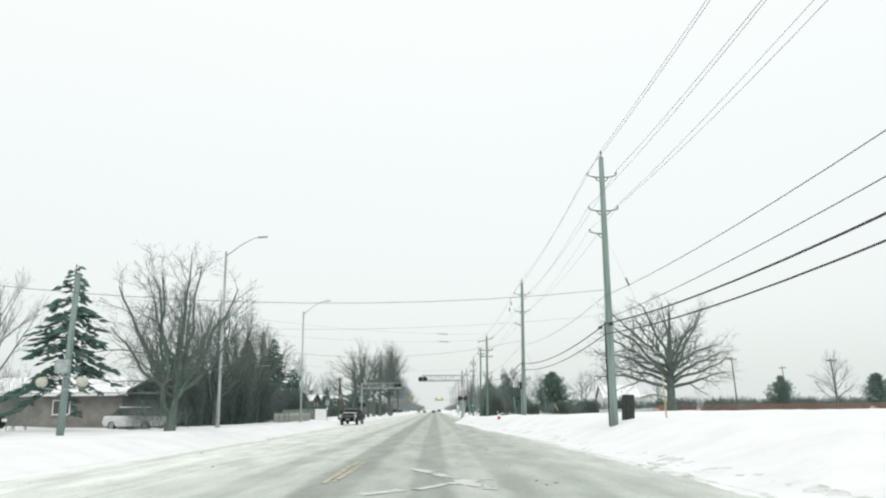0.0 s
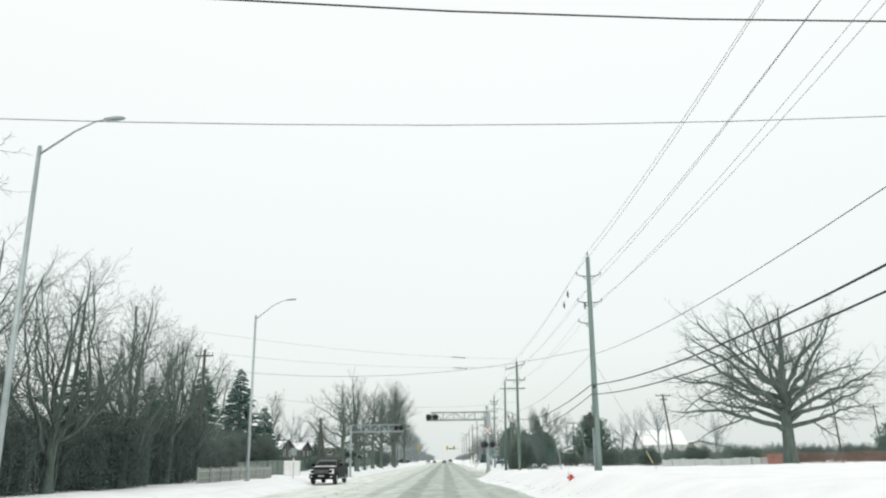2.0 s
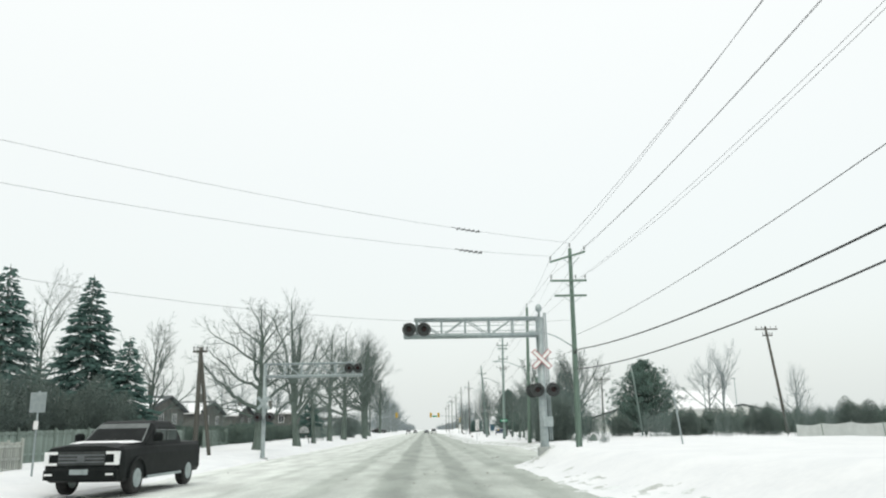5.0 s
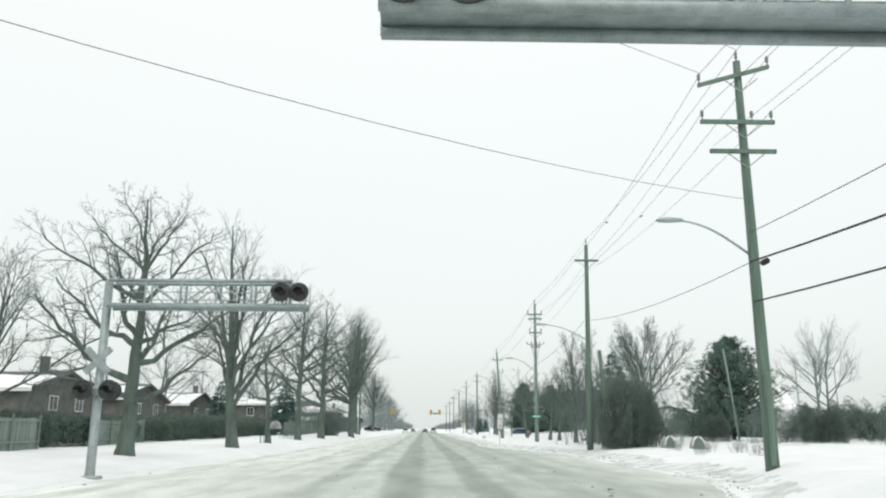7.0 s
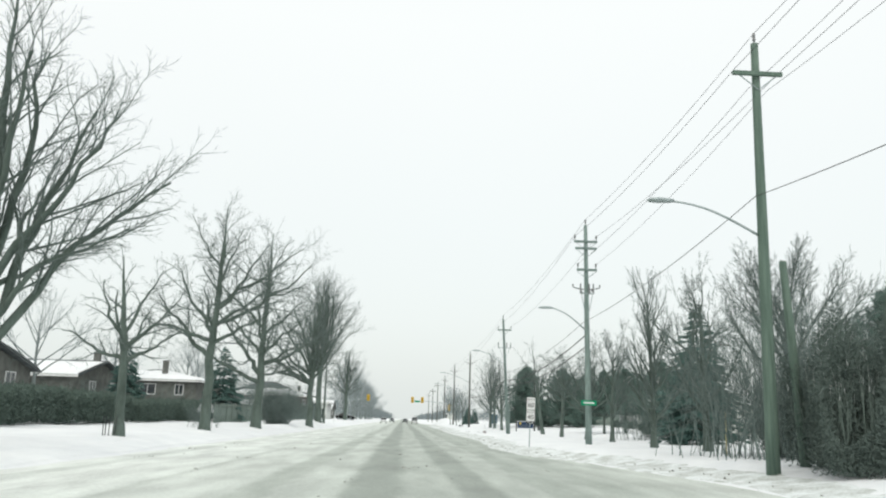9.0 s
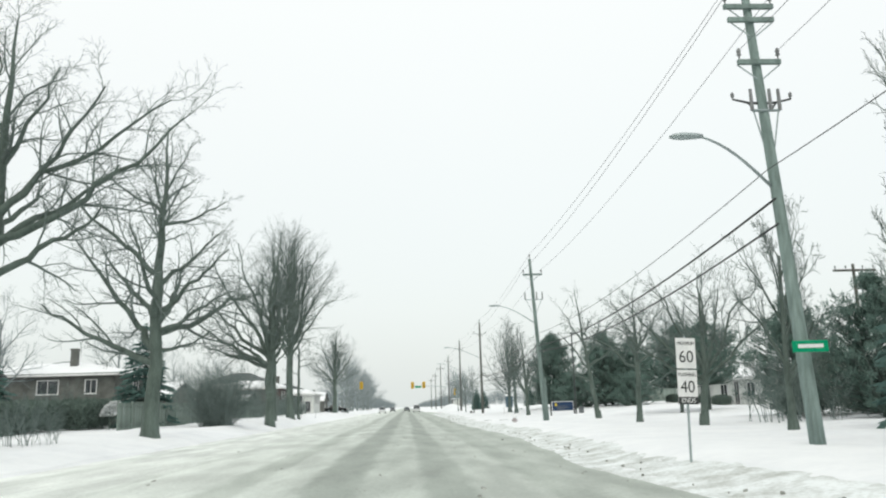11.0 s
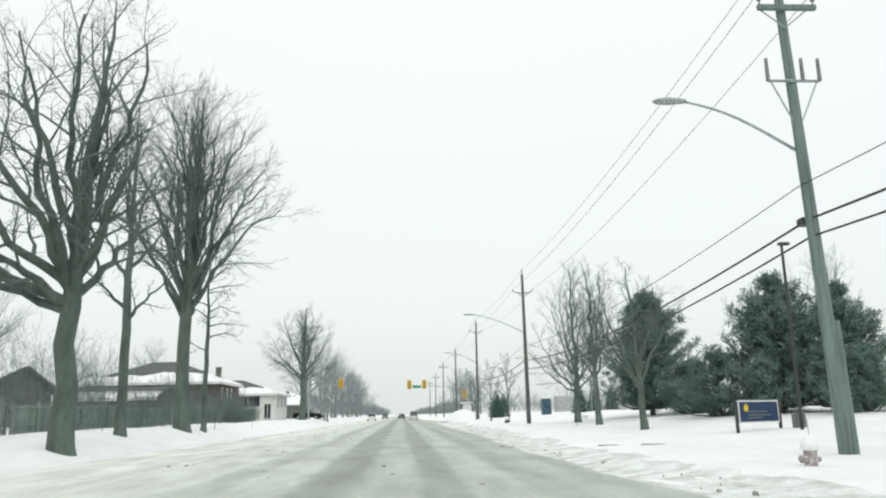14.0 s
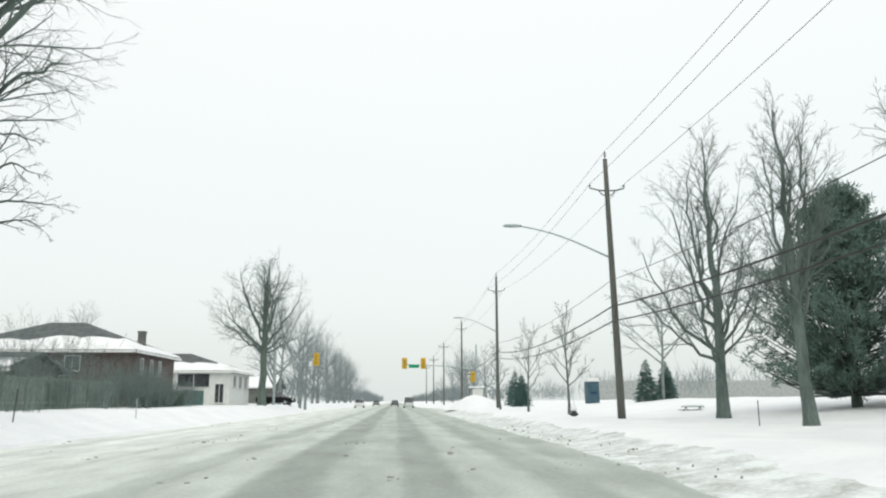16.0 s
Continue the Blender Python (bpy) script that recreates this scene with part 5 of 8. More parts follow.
# by the start of the walk
THICK = "bare trees at the thicket"
limbed_tree(-14.2, 39.0, 0.24, [(0.2, 0.1, 3.0), (0.6, 0.2, 10.0)], [(0.5, 175, 3.9, 9.0), (0.8, 150, 2.4, 9.8), (0.9, 10, 3.7, 8.8), (1.2, 50, 1.6, 10.4), (0.8, 270, 3.0, 9.0), (1.9, 0, 4.2, 6.0), (1.8, 190, 3.9, 6.2), (2.4, 100, 2.8, 8.4), (2.6, 240, 2.4, 8.8)], BOUGHS, 13, "bare multi-stemmed tree with tangled twigs above the snowbank", THICK, bow=-0.05, thick=0.022)
bare_tree(-31.0, 128.0, 15.0, 0.24, MAPLE, 14, "tall bare tree behind the spruces", THICK, spread=4.6)
rng = np.random.default_rng(62)
for k, (x, y, h) in enumerate(((-18.2, 51.0, 9.0), (-19.0, 55.5, 10.6), (-17.6, 59.5, 9.4), (-18.6, 63.0, 11.0), (-17.4, 67.0, 10.2), (-18.8, 71.0, 10.8), (-17.8, 75.0, 9.2), (-18.2, 79.0, 9.4))):
    lean_ = rng.uniform(-0.8, 1.0)
    ends = [(rng.uniform(0.8, 3.4), b + rng.uniform(-25, 25), rng.uniform(2.2, 4.2), h * rng.uniform(0.62, 1.04)) for b in (0, 60, 130, 185, 240, 300)]
    limbed_tree(x, y, 0.22, [(lean_ * 0.4, 0, h * 0.5), (lean_, 0.2, h)], ends, BOUGHS, 150 + k, "bare tangled tree rising out of the thicket", THICK, twig=BARK, bow=-0.10, thick=0.026)
bare_tree(-26, 100.0, 12.5, 0.22, MAPLE, 17, "bare tree behind the picket fence", THICK, spread=4)
bare_tree(-24, 133.0, 11.0, 0.2, MAPLE, 18, "bare tree beside the spruces", THICK, spread=3.6)
limbed_tree(-12.0, 226.0, 0.15, [(0.0, 0, 5.0), (-0.1, 0, 10.6)], [(5.4, 0, 2.0, 5.6), (6.2, 20, 2.2, 6.3), (7.0, -15, 2.0, 6.8), (7.4, 180, 1.8, 7.8), (8.2, 5, 1.6, 8.0), (4.6, 185, 1.8, 5.2), (8.8, 170, 1.2, 9.4), (6.6, 90, 1.6, 7.0), (6.0, 270, 1.6, 6.4)], SPARSE, 141, "thin dark trunk with a few sparse drooping twigs", WEST, bow=0.10, thick=0.016)
# east side
EAST = "bare trees along the eastern verge"
limbed_tree(30.3, 93.7, 0.56, [(0.1, 0, 5.0), (0.6, 0, 14.0)], [(2.8, 180, 10.6, 4.9), (4.2, 170, 10.2, 8.4), (4.8, 190, 9.8, 10.6), (6.0, 175, 7.6, 13.6), (6.4, 200, 4.4, 14.6), (6.8, 90, 1.6, 15.0), (6.6, -10, 5.2, 13.9), (5.4, 5, 8.2, 9.2), (3.6, -5, 8.8, 7.2), (3.2, 15, 9.4, 5.4), (4.0, 90, 9.0, 7.2), (4.6, 270, 8.8, 9.4), (5.2, 60, 8.0, 11.2), (5.2, 240, 8.0, 11.6), (3.8, 130, 9.4, 6.6), (4.0, 300, 9.4, 7.6), (4.6, 45, 9.0, 8.6), (5.8, 120, 6.0, 13.6), (5.8, 310, 6.0, 13.4), (5.0, 215, 9.0, 7.0), (5.6, 160, 8.2, 12.2), (6.2, 30, 5.4, 12.6)], BOUGHS, 101, "huge spreading bare oak alone in the snowfield", EAST, bow=0.02, thick=0.026)
bare_tree(16.0, 151.0, 9.6, 0.2, VASE, 118, "pale fine-twigged bare tree rising behind the thicket", EAST, spread=3.2)
bare_tree(11.55, 156.9, 9.2, 0.17, COLUMN, 111, "narrow bare tree on the snowy lawn", EAST, spread=1.9)
bare_tree(11.6, 150.0, 8.6, 0.19, MAPLE, 112, "bare tree with a thick short trunk on the snowy lawn", EAST, spread=2.6)
bare_tree(11.6, 165.0, 7.5, 0.14, MAPLE, 113, "small bare tree on the snowy lawn", EAST, spread=2.2)
limbed_tree(12.1, 173.6, 0.165, [(0.25, 0, 2.4), (0.3, 0, 6.4)], [(1.9, 178, 3.3, 5.6), (1.7, 165, 3.8, 4.6), (2.2, 0, 3.2, 6.6), (2.4, 195, 2.4, 6.2), (2.3, 90, 3.0, 6.0), (2.1, 270, 3.0, 5.8), (1.9, -15, 3.6, 4.8), (2.9, 50, 1.6, 7.2)], BOUGHS, 114, "bare tree with low crooked limbs on the snowy lawn", EAST)
limbed_tree(12.2, 192.1, 0.16, [(-0.4, 0, 2.8), (-1.1, 0, 8.6)], [(2.4, 180, 2.8, 3.6), (3.2, 170, 2.6, 6.0), (4.2, 5, 2.0, 7.2), (4.8, 195, 2.6, 7.6), (3.4, -5, 2.4, 5.4), (4.0, 90, 2.2, 6.8), (3.8, 270, 2.4, 6.6)], SPARSE, 115, "leaning bare tree on the snowy lawn", EAST)
limbed_tree(12.1, 182.7, 0.15, [(0.1, 0, 3.0), (0.1, 0, 7.0)], [(2.9, 175, 3.4, 5.4), (3.4, 10, 2.2, 6.6), (4.2, 190, 1.4, 6.8), (3.0, 90, 2.2, 6.2), (3.2, 270, 2.4, 6.2), (3.1, -10, 2.8, 5.0)], BOUGHS, 117, "bare tree with a crooked trunk before dark pines", EAST)
limbed_tree(11.61, 231.7, 0.21, [(0.0, 0, 4.0), (-0.1, 0, 10.6)], [(1.9, 180, 3.4, 4.7), (2.1, 0, 2.2, 5.2), (2.3, 165, 2.8, 6.6), (2.5, 20, 1.8, 7.2), (3.0, 190, 1.8, 8.2), (3.4, -15, 1.2, 8.8), (2.2, 90, 2.8, 5.6), (2.4, 270, 2.8, 6.0), (3.6, 100, 1.4, 9.0), (4.2, 200, 0.9, 9.8), (2.0, 230, 3.0, 4.6), (2.4, 320, 2.2, 6.2), (5.0, 60, 0.8, 10.2)], BROOM, 121, "upright bare tree with ascending limbs and exposed roots", EAST, bark=MAPLE_BARK, bow=-0.06, thick=0.014)
limbed_tree(11.51, 225.6, 0.18, [(-0.1, 0, 4.0), (-0.3, 0, 9.4)], [(2.2, 180, 2.0, 3.8), (2.4, 160, 1.6, 5.6), (2.6, 10, 1.2, 6.4), (3.0, 20, 0.9, 8.2), (3.2, 190, 0.9, 8.4), (2.4, 90, 1.6, 5.8), (2.6, 270, 1.6, 6.2), (4.0, 80, 0.7, 9.0), (3.4, 0, 0.5, 9.2)], BROOM, 122, "upright bare tree beside a dark pine", EAST, bark=MAPLE_BARK, bow=-0.04, thick=0.015)
limbed_tree(11.34, 216.3, 0.165, [(-0.1, 0, 2.4), (-0.4, 0, 8.0)], [(1.9, 178, 3.0, 6.4), (2.1, 165, 2.2, 7.6), (2.2, 10, 2.2, 6.8), (2.6, 20, 1.4, 8.0), (2.0, 190, 3.2, 4.6), (2.4, 90, 2.2, 6.4), (2.4, 270, 2.2, 6.4)], BOUGHS, 123, "bare tree with a forked trunk near the pine", EAST, pull=0.80, thick=0.017)
bare_tree(8.3, 242.0, 5.6, 0.07, YOUNG, 131, "young bare tree on the boulevard", EAST, spread=1.3)
bare_tree(8.0, 252.0, 5.8, 0.07, YOUNG, 132, "young bare tree on the boulevard", EAST, spread=1.4)
bare_tree(7.6, 262.0, 5.2, 0.07, YOUNG, 133, "young bare tree on the boulevard", EAST, spread=1.3)


# ---- evergreens and brush ----
def spikes(starts, ends, r0, mid, r1, sides=4):
    s, e = np.asarray(starts), np.asarray(ends)
    c = s * 0.5 + e * 0.5
    tan = e - s
    tan = tan / (np.linalg.norm(tan, axis=1, keepdims=True) + 1e-9)
    u = np.cross(tan, np.where(np.abs(tan[:, 2:3]) > 0.9, np.array([1.0, 0, 0]), np.array([0, 0, 1.0])))
    u /= np.linalg.norm(u, axis=1, keepdims=True) + 1e-9
    w = np.cross(tan, u)
    n = len(s)
    rings = [c + (u * math.cos(a) + w * math.sin(a)) * mid[:, None] for a in (0.5, 2.594, 4.689)]
    v = np.concatenate([s, e] + rings)
    i = np.arange(n)
    ring = [2 * n + i, 3 * n + i, 4 * n + i]
    tri = [np.stack([i, ring[(k + 1) % 3], ring[k]], axis=-1) for k in range(3)] + [np.stack([n + i, ring[k], ring[(k + 1) % 3]], axis=-1) for k in range(3)]
    return v, np.concatenate(tri)


def spruce_meshes(seed, height, spread, skirt=0.4, ragged=0.0):
    rng = np.random.default_rng(seed)
    st, en, ra = [], [], []
    limbs = []
    z = skirt
    az = 0.0
    while z < height * 0.985:
        f = (z - skirt) / (height - skirt)
        reach = spread * (1 - f) ** 0.88 * (0.9 + 0.1 * math.sin(z * 9)) + 0.07
        n = 10 if reach > 1.0 else 6
        for _ in range(n):
            az += 2.4 + rng.normal(0, 0.2)
            ln = reach * rng.uniform(0.72 - 0.45 * ragged, 1.12 + 0.25 * ragged)
            if rng.random() < 0.55 * ragged:
                continue
            d = np.array([math.cos(az), math.sin(az), 0.0])
            drop = -0.28 - 0.25 * (1 - f) - 0.35 * ragged + rng.normal(0, 0.06)
            p0 = np.array([0, 0, z + rng.normal(0, 0.1)])
            p1 = p0 + d * ln * 0.6 + np.array([0, 0, drop * ln * 0.55])
            p2 = p0 + d * ln + np.array([0, 0, drop * ln * 0.75])
            limbs.append((p0, p1, p2))
            k = max(5, int(ln * 10))
            for _ in range(k):
                t = rng.uniform(0.22, 1.0) ** 0.8
                q = (p0 * (1 - t) ** 2 + 2 * p1 * t * (1 - t) + p2 * t * t)
                turn = az + rng.normal(0, 0.75)
                sl = rng.uniform(0.3, 0.75) * (0.5 + 0.5 * min(1, ln))
                e = q + np.array([math.cos(turn) * sl, math.sin(turn) * sl, rng.uniform(-0.34, -0.02) * sl * 1.4])
                st.append(q), en.append(e), ra.append(rng.uniform(0.045, 0.12))
        z += 0.24 + 0.10 * (1 - f)
    ra = np.array(ra)
    v, q = spikes(st, en, ra * 0.6, ra, ra * 0.12)
    crown = Build().arrays(v, q)
    b = Build()
    b.tube([(0, 0, -0.2), (0, 0, height * 0.5), (0, 0, height)], [0.016 * height, 0.010 * height, 0.02], 8)
    lv, lq = ring_tubes(np.array(limbs), np.tile([0.03, 0.02, 0.008], (len(limbs), 1)), 3)
    b.arrays(lv, lq)
    return b.mesh("trunk", BARK, True), crown.mesh("crown", SPRUCE, False)


def pine_meshes(seed, height, spread, skirt=1.2, mat=None, tuft=0.29, shape=0.0):
    rng = np.random.default_rng(seed)
    b = Build()
    b.tube([(0, 0, -0.2), (0.05, 0, height * 0.4), (0, 0.05, height * 0.92)], [0.024 * height, 0.018 * height, 0.03], 9)
    st, en, ra = [], [], []
    limbs = []
    n = int(135 * spread * height / 12)
    for k in range(n):
        f = rng.random() ** 0.85
        z = skirt + (height - skirt) * f
        edge = spread * ((math.sin(math.pi * min(1.0, 0.3 + 0.7 * f)) ** 0.7) * (1 - shape) + shape * (1.08 - f)) * rng.uniform(0.55, 1.05)
        edge *= 1 - shape * (0.28 + 0.28 * math.sin(z * 5.2 + 0.8 * math.sin(k * 2.4)))
        az = k * 2.4 + rng.normal(0, 0.3)
        lump = 1 + 0.28 * math.sin(az * 3 + z * 1.7 + seed)
        tip = np.array([math.cos(az) * edge * lump, math.sin(az) * edge * lump, z + 0.15 * edge])
        root = np.array([0, 0, max(skirt * 0.9, z - 0.45 * edge)])
        limbs.append((root, (root + tip) / 2 + np.array([0, 0, -0.12 * edge]), tip))
        for c in (tip, tip * 0.84 + root * 0.16, tip * 0.66 + root * 0.34, tip * 0.45 + root * 0.55):
            m = 22
            c = c + rng.normal(0, 0.16, 3) + rng.normal(0, 0.07, (m, 3))
            d = rng.normal(0, 1, (m, 3)) + np.array([0, 0, 0.35])
            d /= np.linalg.norm(d, axis=1, keepdims=True)
            st.append(c), en.append(c + d * tuft * rng.uniform(0.5, 1.2, (m, 1))), ra.append(rng.uniform(0.012, 0.028, m))
    st, en = np.concatenate(st), np.concatenate(en)
    ra = np.concatenate(ra)
    v, q = spikes(st, en, ra * 0.5, ra, ra * 0.15, 3)
    lv, lq = ring_tubes(np.array(limbs), np.tile([0.05, 0.035, 0.012], (len(limbs), 1)), 4)
    b.arrays(lv, lq)
    return b.mesh("trunk", BARK, True), Build().arrays(v, q).mesh("crown", mat or PINE, False)


def evergreen(meshes, x, y, label, group, scale=1.0, turn=0.0, lower=0.0):
    ob = thing("tree", pose(x, y, ground_z(x, y) - lower, 0, 0, turn) @ Matrix.Scale(scale, 4), label, "evergreen tree", group)
    part("trunk", meshes[0], None, ob)
    part("crown", meshes[1], None, ob)
    return ob


SPR_A, SPR_B = spruce_meshes(3, 13.0, 4.3), spruce_meshes(4, 8.5, 3.1)
WS, ES = "spruces in the western gardens", "spruces on the eastern side"
evergreen(SPR_A, -29.2, 118.4, "tall snow-dusted spruce behind the garden fence", WS, 0.97)
evergreen(SPR_A, -26.6, 125.7, "tall snow-dusted spruce behind the garden fence", WS, 1.03, 70)
evergreen(SPR_B, -22.95, 124.4, "smaller spruce with heavy snow on its branches", WS, 0.98)
evergreen(spruce_meshes(6, 9.6, 3.3, 3.0, 0.75), -20.6, 40.0, "ragged spruce with drooping boughs behind the snowbank", WS, 1.0, 40)
evergreen(SPR_B, -20.6, 202.4, "dark spruce behind a garden fence", WS, 0.93, 120)
evergreen(SPR_B, -26.5, 190.0, "dark spruce behind a garden fence", WS, 0.8, 20)
evergreen(SPR_B, 16.5, 163.5, "dark spruce on the snowy lawn", ES, 0.95, 60)
for k, (x, y, s) in enumerate(((18.75, 262, 0.37), (20.6, 263, 0.34), (28.2, 284, 0.40), (12.0, 279, 0.36), (15.5, 300, 0.42), (13.2, 291, 0.45))):
    evergreen(SPR_B, x, y, "small far spruce in the snowy park", "small spruces in the park", s, 50 * k)

PIN_A, PIN_C = pine_meshes(11, 9.0, 3.9, 0.8), pine_meshes(13, 6.3, 2.9, 0.25)
PIN_D, PIN_E = pine_meshes(12, 9.0, 4.5, 0.55, tuft=0.36, shape=0.40), pine_meshes(14, 3.4, 2.6, 0.0)
EP = "dark pines along the eastern lawn"
evergreen(pine_meshes(16, 8.3, 5.2, 0.4, shape=0.34), 24.8, 156.8, "broad dark pine behind the snowy lot", EP, 1.0)
evergreen(PIN_D, 17.0, 232.3, "tall dark pine with a bare lower trunk behind the bare trees", EP, 0.93, 45)
evergreen(PIN_C, 19.6, 219.0, "broad dark pine behind the notice board", EP, 1.12, 250)
evergreen(PIN_C, 21.0, 221.5, "broad dark pine behind the notice board", EP, 1.0, 80)
evergreen(PIN_C, 22.4, 217.5, "broad dark pine behind the notice board", EP, 1.0, 150)
evergreen(PIN_E, 17.5, 222.0, "low dark pine behind the notice board", EP, 1.0, 30)
evergreen(PIN_E, 18.2, 228.0, "low dark pine behind the notice board", EP, 0.95, 130)
evergreen(PIN_E, 21.0, 214.0, "low dark pine behind the notice board", EP, 0.85, 230)
PIN_F = pine_meshes(15, 5.9, 2.8, 1.9)
evergreen(PIN_F, 18.9, 195.2, "dark pine with a bare trunk before the bungalow", EP, 1.0, 15)
evergreen(PIN_F, 21.6, 197.0, "dark pine with a bare trunk before the bungalow", EP, 1.05, 140)
evergreen(PIN_C, 20.0, 181.0, "wide dark pine on the snowy lawn", EP, 0.95, 10)
evergreen(PIN_C, 19.0, 172.0, "wide dark pine on the snowy lawn", EP, 0.9, 300)
evergreen(PIN_C, 61.0, 131.0, "far round pine across the snowfield", EP, 0.95, 10)
evergreen(PIN_A, 82.0, 138.0, "far dark pine across the snowfield", EP, 0.75, 10)
evergreen(PIN_C, 70.0, 150.0, "far low pine across the snowfield", EP, 0.6, 10)


def brush_mesh(seed, width, deep, height, stems, mat, depth=4, splay=0.22):
    w = Wood(seed)
    sp = spec((5, 4, 3, 2), (30, 34, 38, 40), (0.5, 0.5, 0.5, 0.5), (0.2, 0.2, 0.2, 0.2), depth=depth, wobble=0.2, lift=(0.05, 0.2, 0.1, 0.05, 0, 0, 0), thin=0.6)
    for _ in range(stems):
        p = np.array([w.rng.uniform(-width / 2, width / 2), w.rng.uniform(-deep / 2, deep / 2), -0.2])
        d = np.array([w.rng.normal(0, splay), w.rng.normal(0, splay), 1.0])
        w.grow(p, d / np.linalg.norm(d), height * w.rng.uniform(0.45, 0.85), w.rng.uniform(0.014, 0.03), 1, dict(sp, kids=(0, 5, 4, 2, 0), angle=(0, 30, 34, 38, 40), ratio=(0, 0.5, 0.5, 0.5, 0.5), first=(0, 0.15, 0.2, 0.2, 0.2)))
    return w.meshes("brush", mat, mat)


def leafy_mesh(seed, width, deep, height, count, mat, ragged=0.25, fine=1.0):
    """A dense evergreen mass: many short sprays in an uneven volume."""
    rng = np.random.default_rng(seed)
    x, y = rng.uniform(-0.5, 0.5, count) * width, rng.uniform(-0.5, 0.5, count) * deep
    top = height * (1 - ragged + ragged * (0.5 + 0.5 * np.sin(x * 1.9 + seed) * np.cos(y * 1.3 + x * 0.6))) * (1 - 0.35 * (2 * np.abs(x) / width) ** 4)
    z = top * rng.random(count) ** 0.7
    s = np.stack([x, y, z], axis=1)
    d = rng.normal(0, 1, (count, 3)) * np.array([1, 1, 0.7]) + np.array([0, 0, 0.7])
    d /= np.linalg.norm(d, axis=1, keepdims=True)
    r = rng.uniform(0.014, 0.036, count) * fine
    v, q = spikes(s, s + d * rng.uniform(0.12, 0.42, (count, 1)) * fine, r * 0.6, r, r * 0.15, 3)
    n = max(8, count // 280)
    px_, py_ = rng.uniform(-0.4, 0.4, n) * width, rng.uniform(-0.4, 0.4, n) * deep
    lo = np.stack([px_, py_, np.full(n, -0.15)], axis=1)
    hi = lo + np.stack([rng.normal(0, 0.25, n), rng.normal(0, 0.25, n), height * rng.uniform(0.5, 0.75, n)], axis=1)
    rs = rng.uniform(0.02, 0.04, n)
    sv, sq = spikes(lo, hi, rs, rs * 0.8, rs * 0.3, 5)
    return Build().arrays(sv, sq).mesh("stems", BARK, True), Build().arrays(v, q).mesh("leaves", mat, False)


def shrub(mesh, x, y, label, group, turn=0.0, scale=1.0, category="shrub", name="shrub"):
    ob = thing(name, pose(x, y, ground_z(x, y), 0, 0, turn) @ Matrix.Scale(scale, 4), label, category, group)
    part("stem_base", mesh[0], None, ob)
    part("foliage" if "leaves" in mesh[1].name else "branchwork", mesh[1], None, ob)
    return ob


BR_A, BR_B = brush_mesh(31, 5.0, 4.0, 7.5, 34, BRUSH), brush_mesh(32, 4.5, 4.0, 5.0, 36, BRUSH)
LF_A, LF_B = leafy_mesh(41, 6.0, 3.5, 4.4, 13000, HEDGE, 0.7), leafy_mesh(42, 7.0, 1.8, 2.0, 10000, HEDGE, 0.12)
LF_C = leafy_mesh(43, 5.0, 3.5, 5.4, 22000, CEDAR, 0.55, 0.8)
LF_D = leafy_mesh(44, 2.6, 2.4, 5.6, 13000, CEDAR, 0.85, 0.7)
TH = "tangled thicket on the western side"
rng = np.random.default_rng(77)
for k, y in enumerate(np.arange(50.5, 81, 3.4)):
    shrub(BR_A, -18.0 - rng.uniform(0, 2), y, "dense bare thicket of tall twiggy stems", TH, 90 + rng.uniform(-20, 20), rng.uniform(0.55, 0.72))
    shrub(LF_C, -18.0 - rng.uniform(0, 1.2), y + 1.5, "dark cedar bush deep in the thicket", TH, 90 + rng.uniform(-25, 25), rng.uniform(0.72, 1.02))
for x, y, sc in ((-20.0, 55, 0.85), (-20.5, 58, 0.75), (-19.0, 64.5, 0.9), (-20.5, 70, 0.8), (-19.5, 76, 0.95), (-21.5, 82, 0.9), (-23.0, 88.5, 1.0)):
    evergreen(SPR_B, x, y, "dark spruce tangled in the thicket", "spruces in the thicket", sc * 0.8, 33 * x)
for k, y in enumerate(np.arange(80, 116, 5.0)):
    shrub(BR_A if k % 2 else BR_B, -21.5 - rng.uniform(0, 3), y, "bare twiggy brush behind the fence", TH, rng.uniform(0, 360), rng.uniform(0.8, 1.0))
    shrub(LF_C, -20.5 - rng.uniform(0, 2.0), y + 2, "dark evergreen bush behind the fence", TH, 90 + rng.uniform(-20, 20), rng.uniform(0.68, 0.92))
for y in (26, 31, 36, 41):
    shrub(BR_B, -24 - rng.uniform(0, 4), y, "bare twiggy brush near a parked car", TH, rng.uniform(0, 360), 0.9)
HG = "garden hedges on the western side"
for k, y in enumerate(np.arange(121, 200, 6.3)):
    shrub(LF_B, -22.6 - 0.5 * (k % 2), y, "dark clipped garden hedge with snow on top", HG, 90 + rng.uniform(-4, 4), rng.uniform(0.9, 1.12), "hedge", "hedge")
    if k % 3 == 0:
        shrub(BR_B, -25.5, y + 2, "bare garden shrub behind the hedge", HG, rng.uniform(0, 360), 0.75)
shrub(brush_mesh(51, 2.2, 2.0, 4.9, 230, BRUSH, 4, 0.50), -13.7, 196.8, "large rounded bare bush on the snowy verge", "bushes on the western verge")
for x, y, sc in ((-16.8, 42.5, 0.42), (-17.5, 44.2, 0.5), (-16.9, 46.4, 0.36), (-17.2, 49.0, 0.4)):
    shrub(BR_B, x, y, "bare sapling clump poking out of the snowbank", "saplings by the outbuilding", 73 * y, sc)
shrub(BR_B, -14.3, 171.0, "low bare bush on the snowy verge", "bushes on the western verge", 40, 0.45)
shrub(BR_B, -17.2, 113.5, "low bare bush beside a dark fence", "bushes on the western verge", 10, 0.4)
TE = "thicket on the eastern side"
